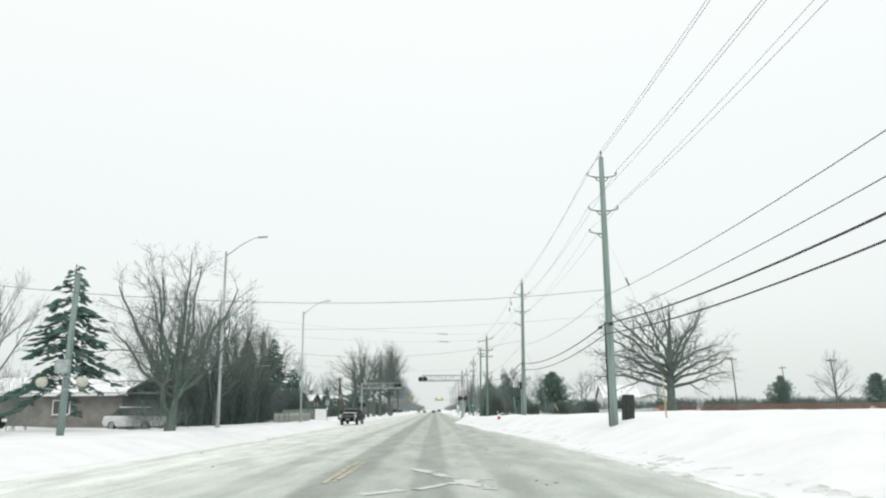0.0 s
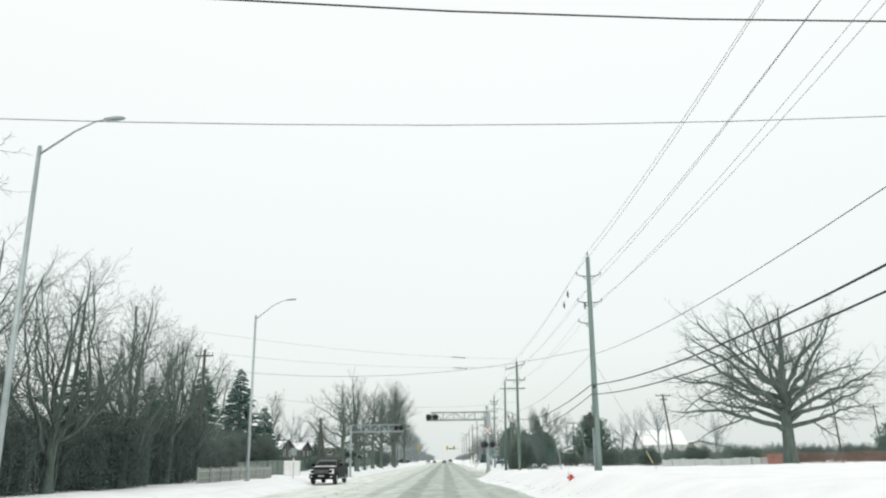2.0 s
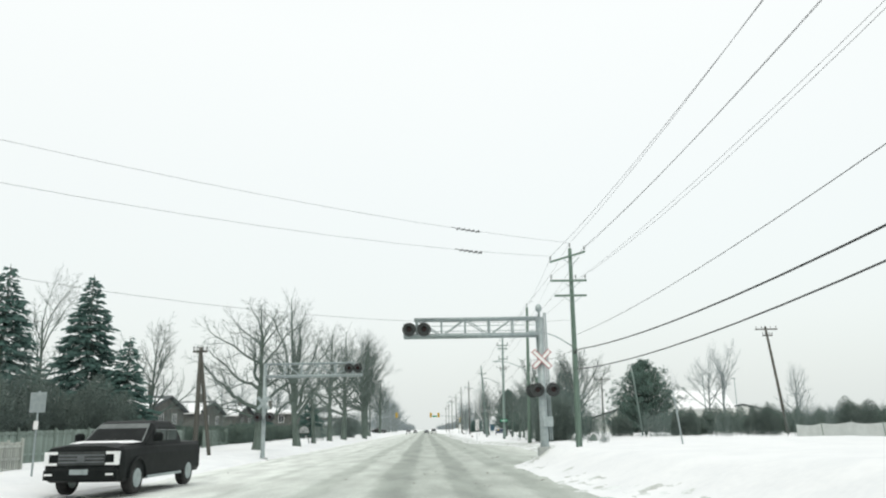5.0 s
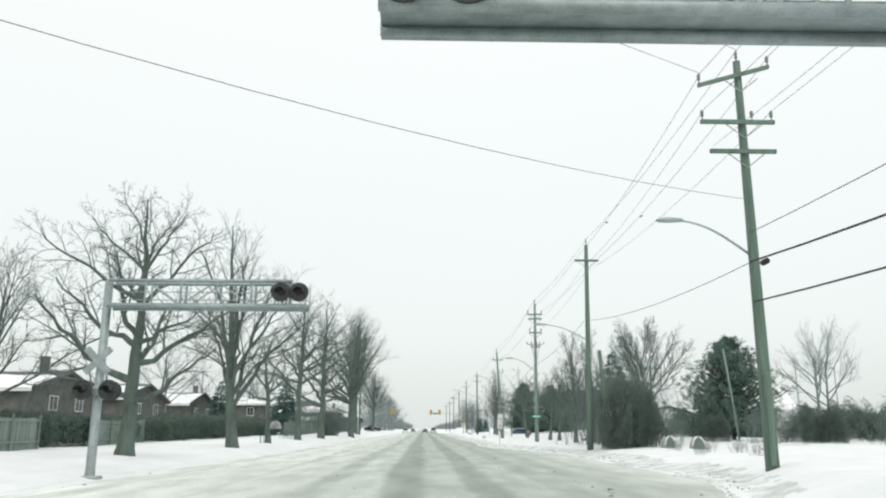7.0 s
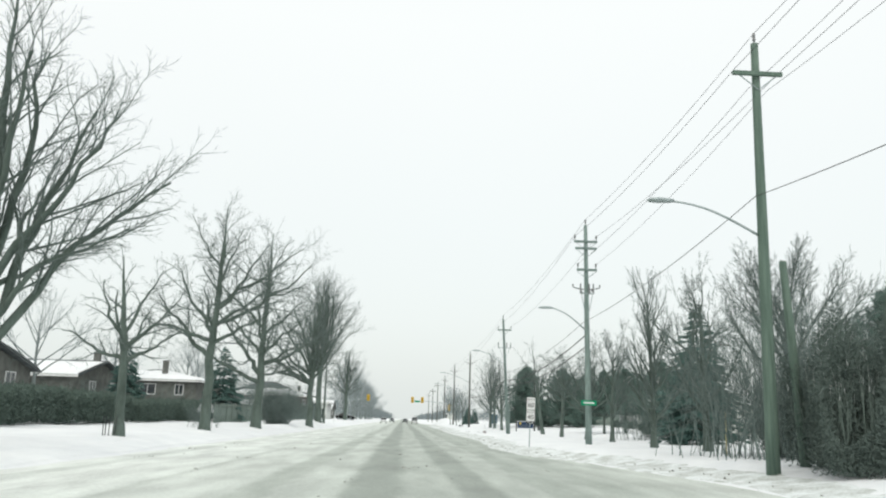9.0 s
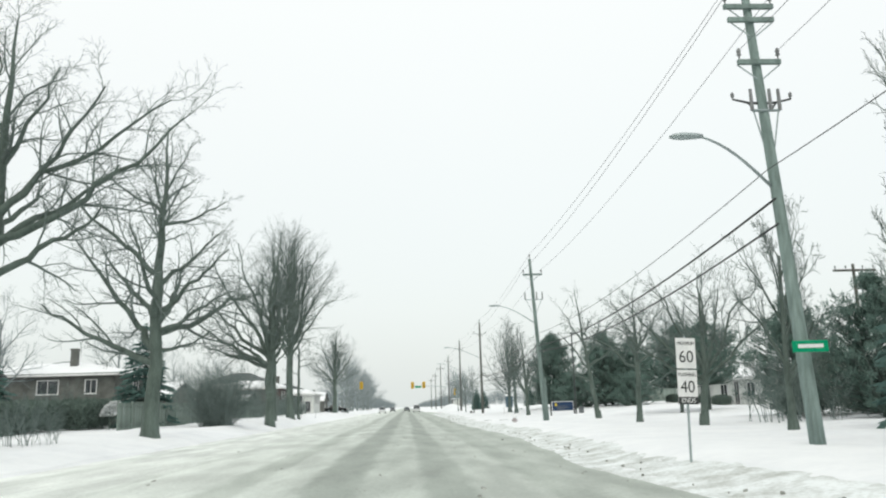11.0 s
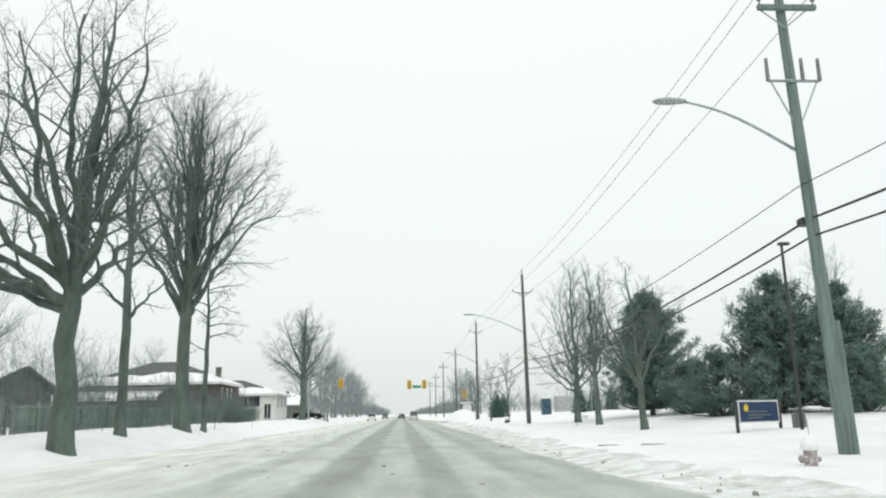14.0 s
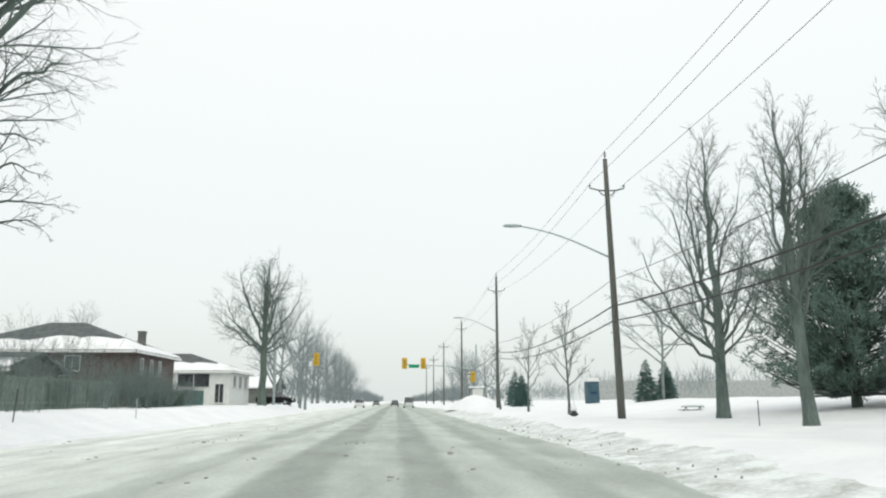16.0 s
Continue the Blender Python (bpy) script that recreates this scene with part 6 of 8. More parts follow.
for x, y, s in ((11.2, 143.2, 0.9), (10.2, 145.2, 0.8), (12.6, 144.6, 0.95), (12.6, 141.2, 0.7), (13.6, 147.5, 0.85)):
    shrub(BR_A, x, y, "bare thicket behind the green pole", TE, rng.uniform(0, 360), s)
for x, y, s in ((9.9, 136.4, 0.72), (10.9, 137.0, 0.82), (11.9, 137.6, 0.72), (10.9, 139.0, 0.85), (13.4, 145.8, 0.85), (14.6, 149.0, 0.8)):
    shrub(LF_D, x, y, "dark cedar bush in the thicket", TE, rng.uniform(0, 360), s)
for x, y, s in ((11.5, 131.0, 0.16), (12.3, 128.5, 0.14), (10.8, 125.5, 0.13), (13.0, 126.8, 0.15), (11.8, 122.0, 0.13)):
    shrub(BR_B, x, y, "dry weeds poking out of the snow", "weeds by the lot", rng.uniform(0, 360), s)
for k, x in enumerate(np.arange(16, 128, 4.2)):
    shrub(LF_A if k % 2 else BR_B, x, 169 + 0.25 * x + 3 * (k % 2), "dark brush along the far edge of the lot", "brush along the railway", rng.uniform(-30, 30), rng.uniform(0.65, 0.9))
for k, u in enumerate(np.linspace(0, 1, 9)):
    shrub(LF_C if k % 2 else BR_B, 17.5 + 17 * u, 151 - 29 * u, "dark scrub along the edge of the lot", "scrub by the lot", rng.uniform(0, 360), (0.5 if k % 2 else 0.6) * rng.uniform(0.85, 1.15))
for k, x in enumerate(np.arange(24.0, 84, 3.1)):
    shrub(LF_A if k % 3 else BR_B, x, 144.5 + 0.08 * x + 1.2 * (k % 2), "dark tangled brush along the edge of the snowfield", "brush along the snowfield", rng.uniform(-20, 20), 0.62 + 0.12 * ((k * 7) % 5) / 4)
for y in (207, 213.5, 219.0):
    shrub(LF_B, 26.6, y, "low clipped hedge under the bungalow windows", "bungalow hedges", 90, 0.42, "hedge", "hedge")


# ---- houses ----
def window_on(parent, x, y, z, w, h, normal, name="window"):
    """A window set in a wall; normal is 'x+', 'x-', 'y-' or 'y+'."""
    s = 1 if normal[1] == "+" else -1
    t, fr = 0.07, 0.07

    def slab(b, u0, u1, z0, z1, d0, d1):
        lo, hi = sorted((s * d0, s * d1))
        if normal[0] == "x":
            b.box(x + lo, y + u0, z0, x + hi, y + u1, z1)
        else:
            b.box(x + u0, y + lo, z0, x + u1, y + hi, z1)

    frame_b = Build()
    for u0, u1, z0, z1 in ((-w / 2, w / 2, z, z + fr), (-w / 2, w / 2, z + h - fr, z + h), (-w / 2, -w / 2 + fr, z + fr, z + h - fr), (w / 2 - fr, w / 2, z + fr, z + h - fr), (-0.025, 0.025, z + fr, z + h - fr)):
        slab(frame_b, u0, u1, z0, z1, 0.0, t)
    win = part(name, frame_b, WHITE_PAINT, parent, "white-framed window")
    g = Build()
    slab(g, -w / 2 + fr, w / 2 - fr, z + fr, z + h - fr, 0.004, 0.03)
    part("pane", g, GLASS, win)
    sl = Build()
    slab(sl, -w / 2 - 0.06, w / 2 + 0.06, z - 0.06, z - 0.002, 0.0, 0.14)
    part("sill", sl, CONCRETE, win)
    return win


def hip_roof(ob, ax, ay, low, top, bare):
    """Four slopes that meet in a short ridge, with snow on their lower parts."""
    rx = max(0.3, ax - ay) if ax > ay else 0.3
    ry = max(0.3, ay - ax) if ay > ax else 0.3
    eaves = [(-ax, -ay), (ax, -ay), (ax, ay), (-ax, ay)]
    crest = [(-rx, -ry), (rx, -ry), (rx, ry), (-rx, ry)]
    b = Build()
    b.add([(*p, low) for p in eaves] + [(*p, low + 0.18) for p in eaves] + [(*p, top) for p in crest], [(3, 2, 1, 0), (8, 9, 10, 11)] + [(k, (k + 1) % 4, 4 + (k + 1) % 4, 4 + k) for k in range(4)] + [(4 + k, 4 + (k + 1) % 4, 8 + (k + 1) % 4, 8 + k) for k in range(4)])
    roof = part("roof", b, SHINGLE, ob)
    rg = np.random.default_rng(int(ax * 31 + ay * 7))
    for k in range(4):
        e0, e1, c0, c1 = (np.array(q) for q in (eaves[k], eaves[(k + 1) % 4], crest[k], crest[(k + 1) % 4]))
        n, v, f = 16, [], []
        for i in range(n + 1):
            u = i / n
            e, c = e0 + (e1 - e0) * u, c0 + (c1 - c0) * u
            up = bare * (0.44 + 0.07 * math.sin(u * 7 + k * 2) + 0.04 * math.sin(u * 19 + k) + 0.05 * rg.random())
            for g, lift in ((up, 0.0), (up + 0.04, 0.10), (0.55 + up * 0.45, 0.13), (0.97, 0.13), (1.0, 0.02)):
                p = c + (e - c) * g * 0.995
                v.append((p[0], p[1], top + (low + 0.18 - top) * g + lift + 0.02 * rg.random()))
        for i in range(n):
            f += [(i * 5 + j, i * 5 + j + 1, i * 5 + j + 6, i * 5 + j + 5) for j in range(4)]
        part("roof_snow", Build().add(v, f), ROOF_SNOW, roof, "smooth snow on the roof", smooth=True)
    g = Build()
    for k in range(4):
        (x0, y0), (x1, y1) = eaves[k], eaves[(k + 1) % 4]
        g.box(min(x0, x1) - 0.03, min(y0, y1) - 0.03, low - 0.02, max(x0, x1) + 0.03, max(y0, y1) + 0.03, low + 0.16)
    part("fascia", g, WHITE_PAINT, roof)


def house(x0, y0, x1, y1, eave, ridge, mat, label, ridge_along="x", windows=(), chimney=None, base=0.0, group="bungalows along the western side", doors=(), bare=0.0, hip=False):
    """Walls, a gabled or hipped roof with its snow, windows, a chimney; heights above the ground at the house."""
    zg = ground_z((x0 + x1) / 2, (y0 + y1) / 2) + base
    ob = thing("house", ((x0 + x1) / 2, (y0 + y1) / 2, zg), label, "house", group)
    hx, hy = (x1 - x0) / 2, (y1 - y0) / 2
    over, th = 0.5, 0.16
    b = Build()
    if hip:
        b.box(-hx, -hy, -0.6, hx, hy, eave)
    elif ridge_along == "x":
        b.prism_x([(-hy, -0.6), (hy, -0.6), (hy, eave), (0, ridge - 0.1), (-hy, eave)], -hx, hx)
    else:
        b.prism([(-hx, -0.6), (hx, -0.6), (hx, eave), (0, ridge - 0.1), (-hx, eave)], -hy, hy)
    part("wall", b, mat, ob)
    if hip:
        hip_roof(ob, hx + over, hy + over, eave - 0.1, ridge, bare)
    half = hy if ridge_along == "x" else hx
    run = hx if ridge_along == "x" else hy
    slope = (ridge - eave) / half
    for s in () if hip else (-1, 1):
        e, ez = s * (half + over), eave - slope * over
        roof = [(0, ridge), (e, ez), (e, ez + th), (0, ridge + th)]
        rb_ = Build()
        (rb_.prism_x if ridge_along == "x" else rb_.prism)(roof, -run - over, run + over)
        r = part("roof", rb_, SHINGLE, ob)
        top = bare * 0.35
        nseg = 14
        v, f = [], []
        rg = np.random.default_rng(int(abs(x0 * 7 + y0)) + s)
        for k in range(nseg + 1):
            u = -run - over + 0.06 + (2 * (run + over) - 0.12) * k / nseg
            up = top + bare * 0.25 * rg.random()
            for fr_, lift in ((up, 0.02), (up + 0.04, 0.10), (0.5, 0.12), (0.97, 0.12), (1.0, 0.02)):
                w, z = e * fr_, ridge + th + (ez - ridge) * fr_ + lift + 0.02 * rg.random()
                v.append((u, w, z) if ridge_along == "x" else (w, u, z))
        for k in range(nseg):
            for j in range(4):
                a = k * 5 + j
                f.append((a, a + 1, a + 6, a + 5))
        part("roof_snow", Build().add(v, f), ROOF_SNOW, r, "smooth snow on the roof", smooth=True)
        fb = Build()
        (fb.prism_x if ridge_along == "x" else fb.prism)([(e, ez - 0.04), (e + s * 0.03, ez - 0.04), (e + s * 0.03, ez + th), (e, ez + th)], -run - over, run + over)
        part("fascia", fb, WHITE_PAINT, r)
    for wx, wy, wz, ww, wh, nrm in windows:
        window_on(ob, wx - (x0 + x1) / 2, wy - (y0 + y1) / 2, wz, ww, wh, nrm)
    for dx, dy, nrm in doors:
        window_on(ob, dx - (x0 + x1) / 2, dy - (y0 + y1) / 2, 0.15, 1.0, 2.05, nrm, "door")
    if chimney:
        cx, cy, cz = chimney
        b = Build()
        cx, cy, cz = cx - (x0 + x1) / 2, cy - (y0 + y1) / 2, cz - zg
        b.box(cx - 0.27, cy - 0.27, eave - 0.3, cx + 0.27, cy + 0.27, cz - 0.14, 0.0)
        b.box(cx - 0.32, cy - 0.32, cz - 0.14, cx + 0.32, cy + 0.32, cz, 0.03)
        part("chimney", b, BRICK, ob, "brick chimney with a projecting cap")
    return ob


house(-44, 148, -29.5, 160, 3.5, 5.0, BRICK, "long brown brick bungalow with a snowy roof", "x", [(-33, 148, 2.1, 1.6, 1.1, "y-"), (-38, 148, 2.1, 1.8, 1.1, "y-"), (-29.5, 152, 2.1, 1.4, 1.1, "x+"), (-29.5, 156.5, 2.1, 1.4, 1.1, "x+")], (-31.5, 154.2, 7.0), bare=0.6)
house(-44, 166, -29.5, 178, 3.5, 5.0, BRICK, "long brown brick bungalow with a snowy roof", "x", [(-33, 166, 0.9, 1.6, 1.1, "y-"), (-29.5, 170, 2.1, 1.4, 1.1, "x+"), (-29.5, 175, 2.1, 1.4, 1.1, "x+")], (-31.0, 171.7, 6.8), bare=0.4)
house(-44, 186, -29.5, 198, 3.5, 5.0, BRICK, "long brown brick bungalow with a snowy roof", "x", [(-34, 186, 0.9, 1.6, 1.1, "y-"), (-29.5, 190, 2.1, 1.4, 1.1, "x+"), (-29.5, 195, 2.1, 1.4, 1.1, "x+")], (-31.0, 194.3, 6.8), bare=0.3)
house(-42, 126, -29, 140, 3.5, 5.0, BRICK, "brown brick bungalow half hidden by spruces", "x", [(-29, 131, 0.9, 1.4, 1.1, "x+")], (-31, 136, 5.8), bare=0.5)
house(-38, 230, -27, 240, 2.4, 3.9, BRICK, "low brown garage with a snowy roof behind the fence", "x", [(-31, 230, 0.9, 1.3, 1.0, "y-")])
house(-37, 207, -24.6, 219, 4.0, 5.5, BRICK, "raised brown brick house with a hipped snowy roof behind the fence", "x", [(-30, 207, 2.4, 1.8, 1.2, "y-"), (-26.5, 207, 2.4, 1.0, 1.2, "y-"), (-24.6, 212, 2.4, 1.4, 1.2, "x+")], (-29, 209.5, 7.2), bare=0.45, hip=True)
house(-34.5, 264.0, -20.2, 275.5, 4.0, 6.7, RED_BRICK, "raised brick house with a hipped snowy roof", "x", [(-29.0, 264, 2.5, 1.5, 1.2, "y-"), (-24.5, 264, 2.5, 1.2, 1.2, "y-"), (-20.2, 266.5, 2.3, 0.7, 1.3, "x+"), (-20.2, 269.0, 2.3, 0.7, 1.3, "x+"), (-20.2, 271.2, 2.3, 0.7, 1.3, "x+"), (-20.2, 268.5, 0.5, 1.5, 0.6, "x+")], (-21.5, 270.2, 7.0), bare=1.3, hip=True)
house(-31.0, 250.0, -22.5, 257.0, 2.2, 3.2, BRICK, "low brown shed with a snowy roof behind the fence", "x", [(-24.5, 250, 0.9, 1.2, 0.9, "y-")], bare=1.9)
front = house(-32, 287.0, -17.6, 298, 3.4, 5.6, SIDING, "pale house with a dark hipped roof and a wide front window", "x", [(-21.3, 287, 1.75, 3.4, 1.5, "y-"), (-17.6, 289.5, 1.75, 1.6, 1.4, "x+"), (-17.6, 292.5, 1.75, 1.6, 1.4, "x+"), (-17.6, 295.6, 1.75, 1.6, 1.4, "x+")], doors=((-18.6, 287, "y-"),), bare=1.3, hip=True)
b = Build()
b.box(-1.6, -5.62, -0.4, 4.6, -5.50, 1.45, 0.02)
part("lower_wall", b, TEAL_BOARD, front, "dark teal boards under the window")
house(-36, 345, -22, 357, 2.8, 5.0, BRICK, "far brick house past the crossing street", "x", [(-22, 350, 0.9, 1.4, 1.1, "x+")], (-25, 350, 6.6))
yard = house(-31, 49, -20.9, 58, 2.2, 3.3, SHED_WALL, "small drab outbuilding with snow on its roof", "x", [(-25, 49, 0.8, 1.2, 1.0, "y-"), (-20.9, 52.5, 0.8, 0.7, 1.0, "x+")], group="buildings by the thicket")
b = Build()
for k in range(4):
    b.box(1.2 + 0.24 * k, -4.58, 1.72, 1.2 + 0.24 * k + 0.17, -4.53, 1.90)
part("sign", b, RED_PAINT, yard, "short red sign on the wall")
house(28.0, 200.0, 38.0, 222.0, 2.4, 3.8, SIDING, "pale bungalow with white windows and a snowy roof", "y", [(28.0, 220.6, 0.6, 1.1, 1.4, "x-"), (28.0, 216.5, 0.8, 1.0, 1.2, "x-"), (28.0, 214.6, 0.8, 1.0, 1.2, "x-"), (28.0, 209.5, 0.8, 1.5, 1.2, "x-"), (28.0, 204.0, 0.8, 1.5, 1.2, "x-"), (31.0, 200.0, 0.8, 1.4, 1.2, "y-")], group="bungalows on the eastern side", doors=((28.0, 206.8, "x-"),), base=-0.35)
house(60, 232, 74, 244, 2.6, 4.2, SIDING, "pale house behind the railway brush", "y", [(60, 237, 0.9, 1.4, 1.1, "x-")], group="bungalows on the eastern side")
house(48, 215, 58, 224, 3.6, 6.8, SIDING, "pale gabled house beyond the brush", "x", [(48, 219, 1.2, 1.2, 1.2, "x-")], group="bungalows on the eastern side")


# ---- fences ----
def fence(points, height, label, gap=0.13, wide=0.09, rails=True, mat=None, group="garden fences", name="fence", thick=0.02):
    mat = mat or FENCE_WOOD
    (ax, ay), (bx, by) = points
    ln = math.hypot(bx - ax, by - ay)
    turn = math.degrees(math.atan2(by - ay, bx - ax))
    ob = thing(name, pose(ax, ay, ground_z((ax + bx) / 2, (ay + by) / 2), 0, 0, turn), label, "fence", group)
    slat = Build()
    slat.add([(-wide / 2, -thick / 2, -0.3), (wide / 2, -thick / 2, -0.3), (wide / 2, thick / 2, -0.3), (-wide / 2, thick / 2, -0.3), (-wide / 2, -thick / 2, height - 0.05), (wide / 2, -thick / 2, height - 0.05), (wide / 2, thick / 2, height - 0.05), (-wide / 2, thick / 2, height - 0.05), (0, -thick / 2, height), (0, thick / 2, height)],
             [(0, 1, 5, 8, 4), (3, 7, 9, 6, 2), (0, 4, 7, 3), (1, 2, 6, 5), (4, 8, 9, 7), (8, 5, 6, 9)])
    me = slat.mesh("slat", mat)
    rg = np.random.default_rng(int(ln * 10))
    n = int(ln / gap)
    for k in range(n):
        x = (k + 0.5) * gap
        dz = float(land(ax + (bx - ax) * x / ln, ay + (by - ay) * x / ln)) - ob.matrix_basis.translation.z
        part("slat", me, mat, ob, at=pose(x, 0.03, dz + rg.normal(0, 0.012), 0, rg.normal(0, 0.6), 0))
    pb = Build()
    pb.box(-0.05, -0.05, -0.3, 0.05, 0.05, height + 0.08, 0.015)
    pm = pb.mesh("post", mat)
    posts = max(2, int(ln / 2.4) + 1)
    for k in range(posts):
        part("post", pm, mat, ob, at=pose(ln * k / (posts - 1), -0.03, 0))
    if rails:
        for z in (0.3, height - 0.25):
            rb_ = Build()
            rb_.box(0, -0.03, z, ln, 0.015, z + 0.09)
            part("rail", rb_, mat, ob)
    return ob


PALE_FENCE = material("pale_fence_wood", (0.26, 0.28, 0.255), (0.42, 0.44, 0.41), 2.0, 0.9, 0.3, 22.0, stretch=(5, 5, 0.4), vary=0.15)
fence(((-16.0, 75.8), (-15.5, 95.2)), 0.98, "grey weathered picket fence half sunk in snow", 0.15, 0.09, mat=PALE_FENCE)
fence(((-15.5, 95.2), (-18.5, 99.0)), 0.98, "grey weathered picket fence half sunk in snow", 0.15, 0.09, mat=PALE_FENCE)
fence(((-20.5, 101.0), (-17.6, 113.5)), 1.5, "dark board fence beside bare bushes", 0.16, 0.15)
fence(((-21.0, 119.0), (-21.2, 133.0)), 1.6, "dark board fence along a garden", 0.16, 0.15)
fence(((-21.8, 141.0), (-21.8, 150.0)), 1.6, "brown board fence between hedges", 0.16, 0.15)
fence(((-18.8, 192.0), (-18.5, 216.0)), 1.75, "grey picket fence along a garden", 0.17, 0.11)
fence(((-18.5, 216.5), (-18.3, 240.0)), 1.35, "tall grey board fence along a garden", 0.17, 0.155)
fence(((24.5, 233.5), (35.0, 231.5)), 1.5, "dark board fence behind the pines", 0.17, 0.155)
fence(((-18.3, 241.0), (-18.2, 256.0)), 1.65, "tall grey board fence before a brick house", 0.17, 0.155)
for y in (260, 266):
    shrub(LF_B, -17.6, y, "dark garden bush with snow before the brick house", "bushes before the brick house", 90, 0.55)
for x, y, sc in ((-18.0, 262.5, 0.7), (-18.4, 258.0, 0.7), (-19.2, 260.0, 0.8), (-19.0, 264.6, 0.7), (-17.3, 257.2, 0.75), (-17.6, 260.8, 0.65), (-17.9, 246.0, 0.45), (-18.0, 252.0, 0.4), (-18.0, 268.5, 0.6), (-17.9, 271.0, 0.5), (-18.6, 273.0, 0.5)):
    shrub(BR_B, x, y, "dense bare garden bush before the brick house", "bushes before the brick house", 51 * y, sc)
for x, y, sc in ((-23.5, 226.0, 0.95), (-22.0, 231.5, 0.8), (-24.5, 243.0, 1.0), (-21.5, 246.5, 0.75), (-20.5, 251.5, 0.7), (-22.0, 259.5, 0.75)):
    shrub(BR_A, x, y, "tall bare brush behind the garden fence", "brush behind the garden fences", 67 * y, sc)
for y, sc in ((221, 0.5), (228, 0.55), (234, 0.6), (239.5, 0.6), (248.5, 0.65), (255.5, 0.6)):
    shrub(BR_B, -17.4, y, "bare garden shrub against the fence", "bushes before the fence", 37 * y, sc)


# small round shrubs buried in snow behind the fence
def snow_shrub(x, y, r, seed):
    rg = np.random.default_rng(seed)
    n = 520
    d = rg.normal(0, 1, (n, 3))
    d /= np.linalg.norm(d, axis=1, keepdims=True)
    d[:, 2] = np.abs(d[:, 2])
    s = d * r * rg.uniform(0.75, 0.95, (n, 1)) * np.array([1, 1, 1.25])
    rr = rg.uniform(0.05, 0.1, n) * r
    v, q = spikes(s, s + d * rg.uniform(0.12, 0.3, (n, 1)) * r, rr, rr, rr)
    ob = thing("shrub", (x, y, ground_z(x, y) + 0.9), "small round shrub plastered with snow behind the fence", "shrub", "snowy shrubs behind the fence")
    part("foliage", Build().arrays(v, q), SNOWY_LEAF, ob)
    b = Build()
    b.tube([(0, 0, -1.1), (0, 0, r * 0.8)], [0.06, 0.03], 7)
    part("stem_base", b, BARK, ob)


SNOWY_LEAF = material("snowy_leaves", (0.30, 0.33, 0.32), (0.70, 0.72, 0.73), 3.0, 0.85, 0.0, 12.0, snow=0.7)
snow_shrub(-20.6, 195.6, 0.62, 1)
snow_shrub(-20.9, 197.2, 0.8, 2)


# ---- small things on the verges ----
def post_marker(x, y, tall, mat, label, lean=(0, 0), r=0.035, name="marker_post"):
    b = Build()
    b.tube([(0, 0, -0.3), (lean[0] * tall, lean[1] * tall, tall)], r, 8)
    b.tube([(lean[0] * tall, lean[1] * tall, tall), (lean[0] * (tall + 0.03), lean[1] * (tall + 0.03), tall + 0.03)], [r, r * 0.4], 8)
    return single(name, b, mat, label, "marker post", "marker posts on the verges", smooth=True, at=Matrix.Translation((x, y, ground_z(x, y))))


CREAM = material("cream_plastic", (0.44, 0.44, 0.37), (0.56, 0.55, 0.47), 5.0, 0.6, 0.0, 30.0)
PALE_YELLOW = material("pale_yellow_plastic", (0.40, 0.37, 0.20), (0.50, 0.46, 0.27), 5.0, 0.6, 0.0, 30.0)
post_marker(11.78, 33.5, 2.1, PALE_YELLOW, "yellow plastic guard on a guy wire", (-0.03, 0), 0.035)
guy = thing("guy_wire", (9.27, 71.1, 7.4), "thin guy wire with a yellow guard anchored in the snow", "guy wire")
foot = Vector((12.75 - 9.27, 0.6, ground_z(12.75, 71.7) - 0.1 - 7.4))
b = Build()
b.tube([(0, 0, 0), tuple(foot)], 0.008, 5)
part("strand", b, WIRE, guy)
b = Build()
b.tube([tuple(foot * 0.93), tuple(foot * 0.82)], 0.035, 8)
part("guard", b, PALE_YELLOW, guy, "yellow plastic guard")
post_marker(11.8, 104.4, 2.6, STEEL, "leaning grey marker post beside the tracks", (-0.12, 0), 0.04)
post_marker(11.1, 147.0, 1.6, PALE_YELLOW, "yellow plastic marker post in the snow", (0.03, 0), 0.03)
post_marker(-12.2, 229.5, 1.0, BLACK_METAL, "thin dark stake in the snow", (0.08, 0), 0.02)
post_marker(-11.8, 240.0, 0.9, STEEL, "thin grey stake in the snow", (0, 0), 0.02)
post_marker(10.2, 226.0, 0.7, BLACK_METAL, "thin dark stake in the snow", (0, 0), 0.015)

z = ground_z(10.1, 34.3)
b = Build()
b.box(-0.25, -0.25, -0.2, 0.25, 0.25, 1.2, 0.05)
single("utility_box", b, DARK_GREEN, "dark green plastic utility box beside the pole", "utility box", at=pose(10.1, 34.3, z, 0, 3, 12))

cab = thing("utility_cabinet", pose(-15.4, 104.5, ground_z(-15.4, 104.5)), "white metal utility cabinet on the snowy verge", "utility cabinet")
b = Build()
b.box(-0.75, -0.4, -0.2, 0.75, 0.4, 1.35, 0.03)
part("body", b, WHITE_PAINT, cab)
b = Build()
b.box(-0.70, -0.418, 0.08, -0.01, -0.402, 1.28)
b.box(0.01, -0.418, 0.08, 0.70, -0.402, 1.28)
part("door", b, WHITE_PAINT, cab)
b = Build()
b.box(-0.77, -0.42, 1.352, 0.77, 0.42, 1.47, 0.05)
part("snow_cap", b, ROOF_SNOW, cab, "cap of snow")

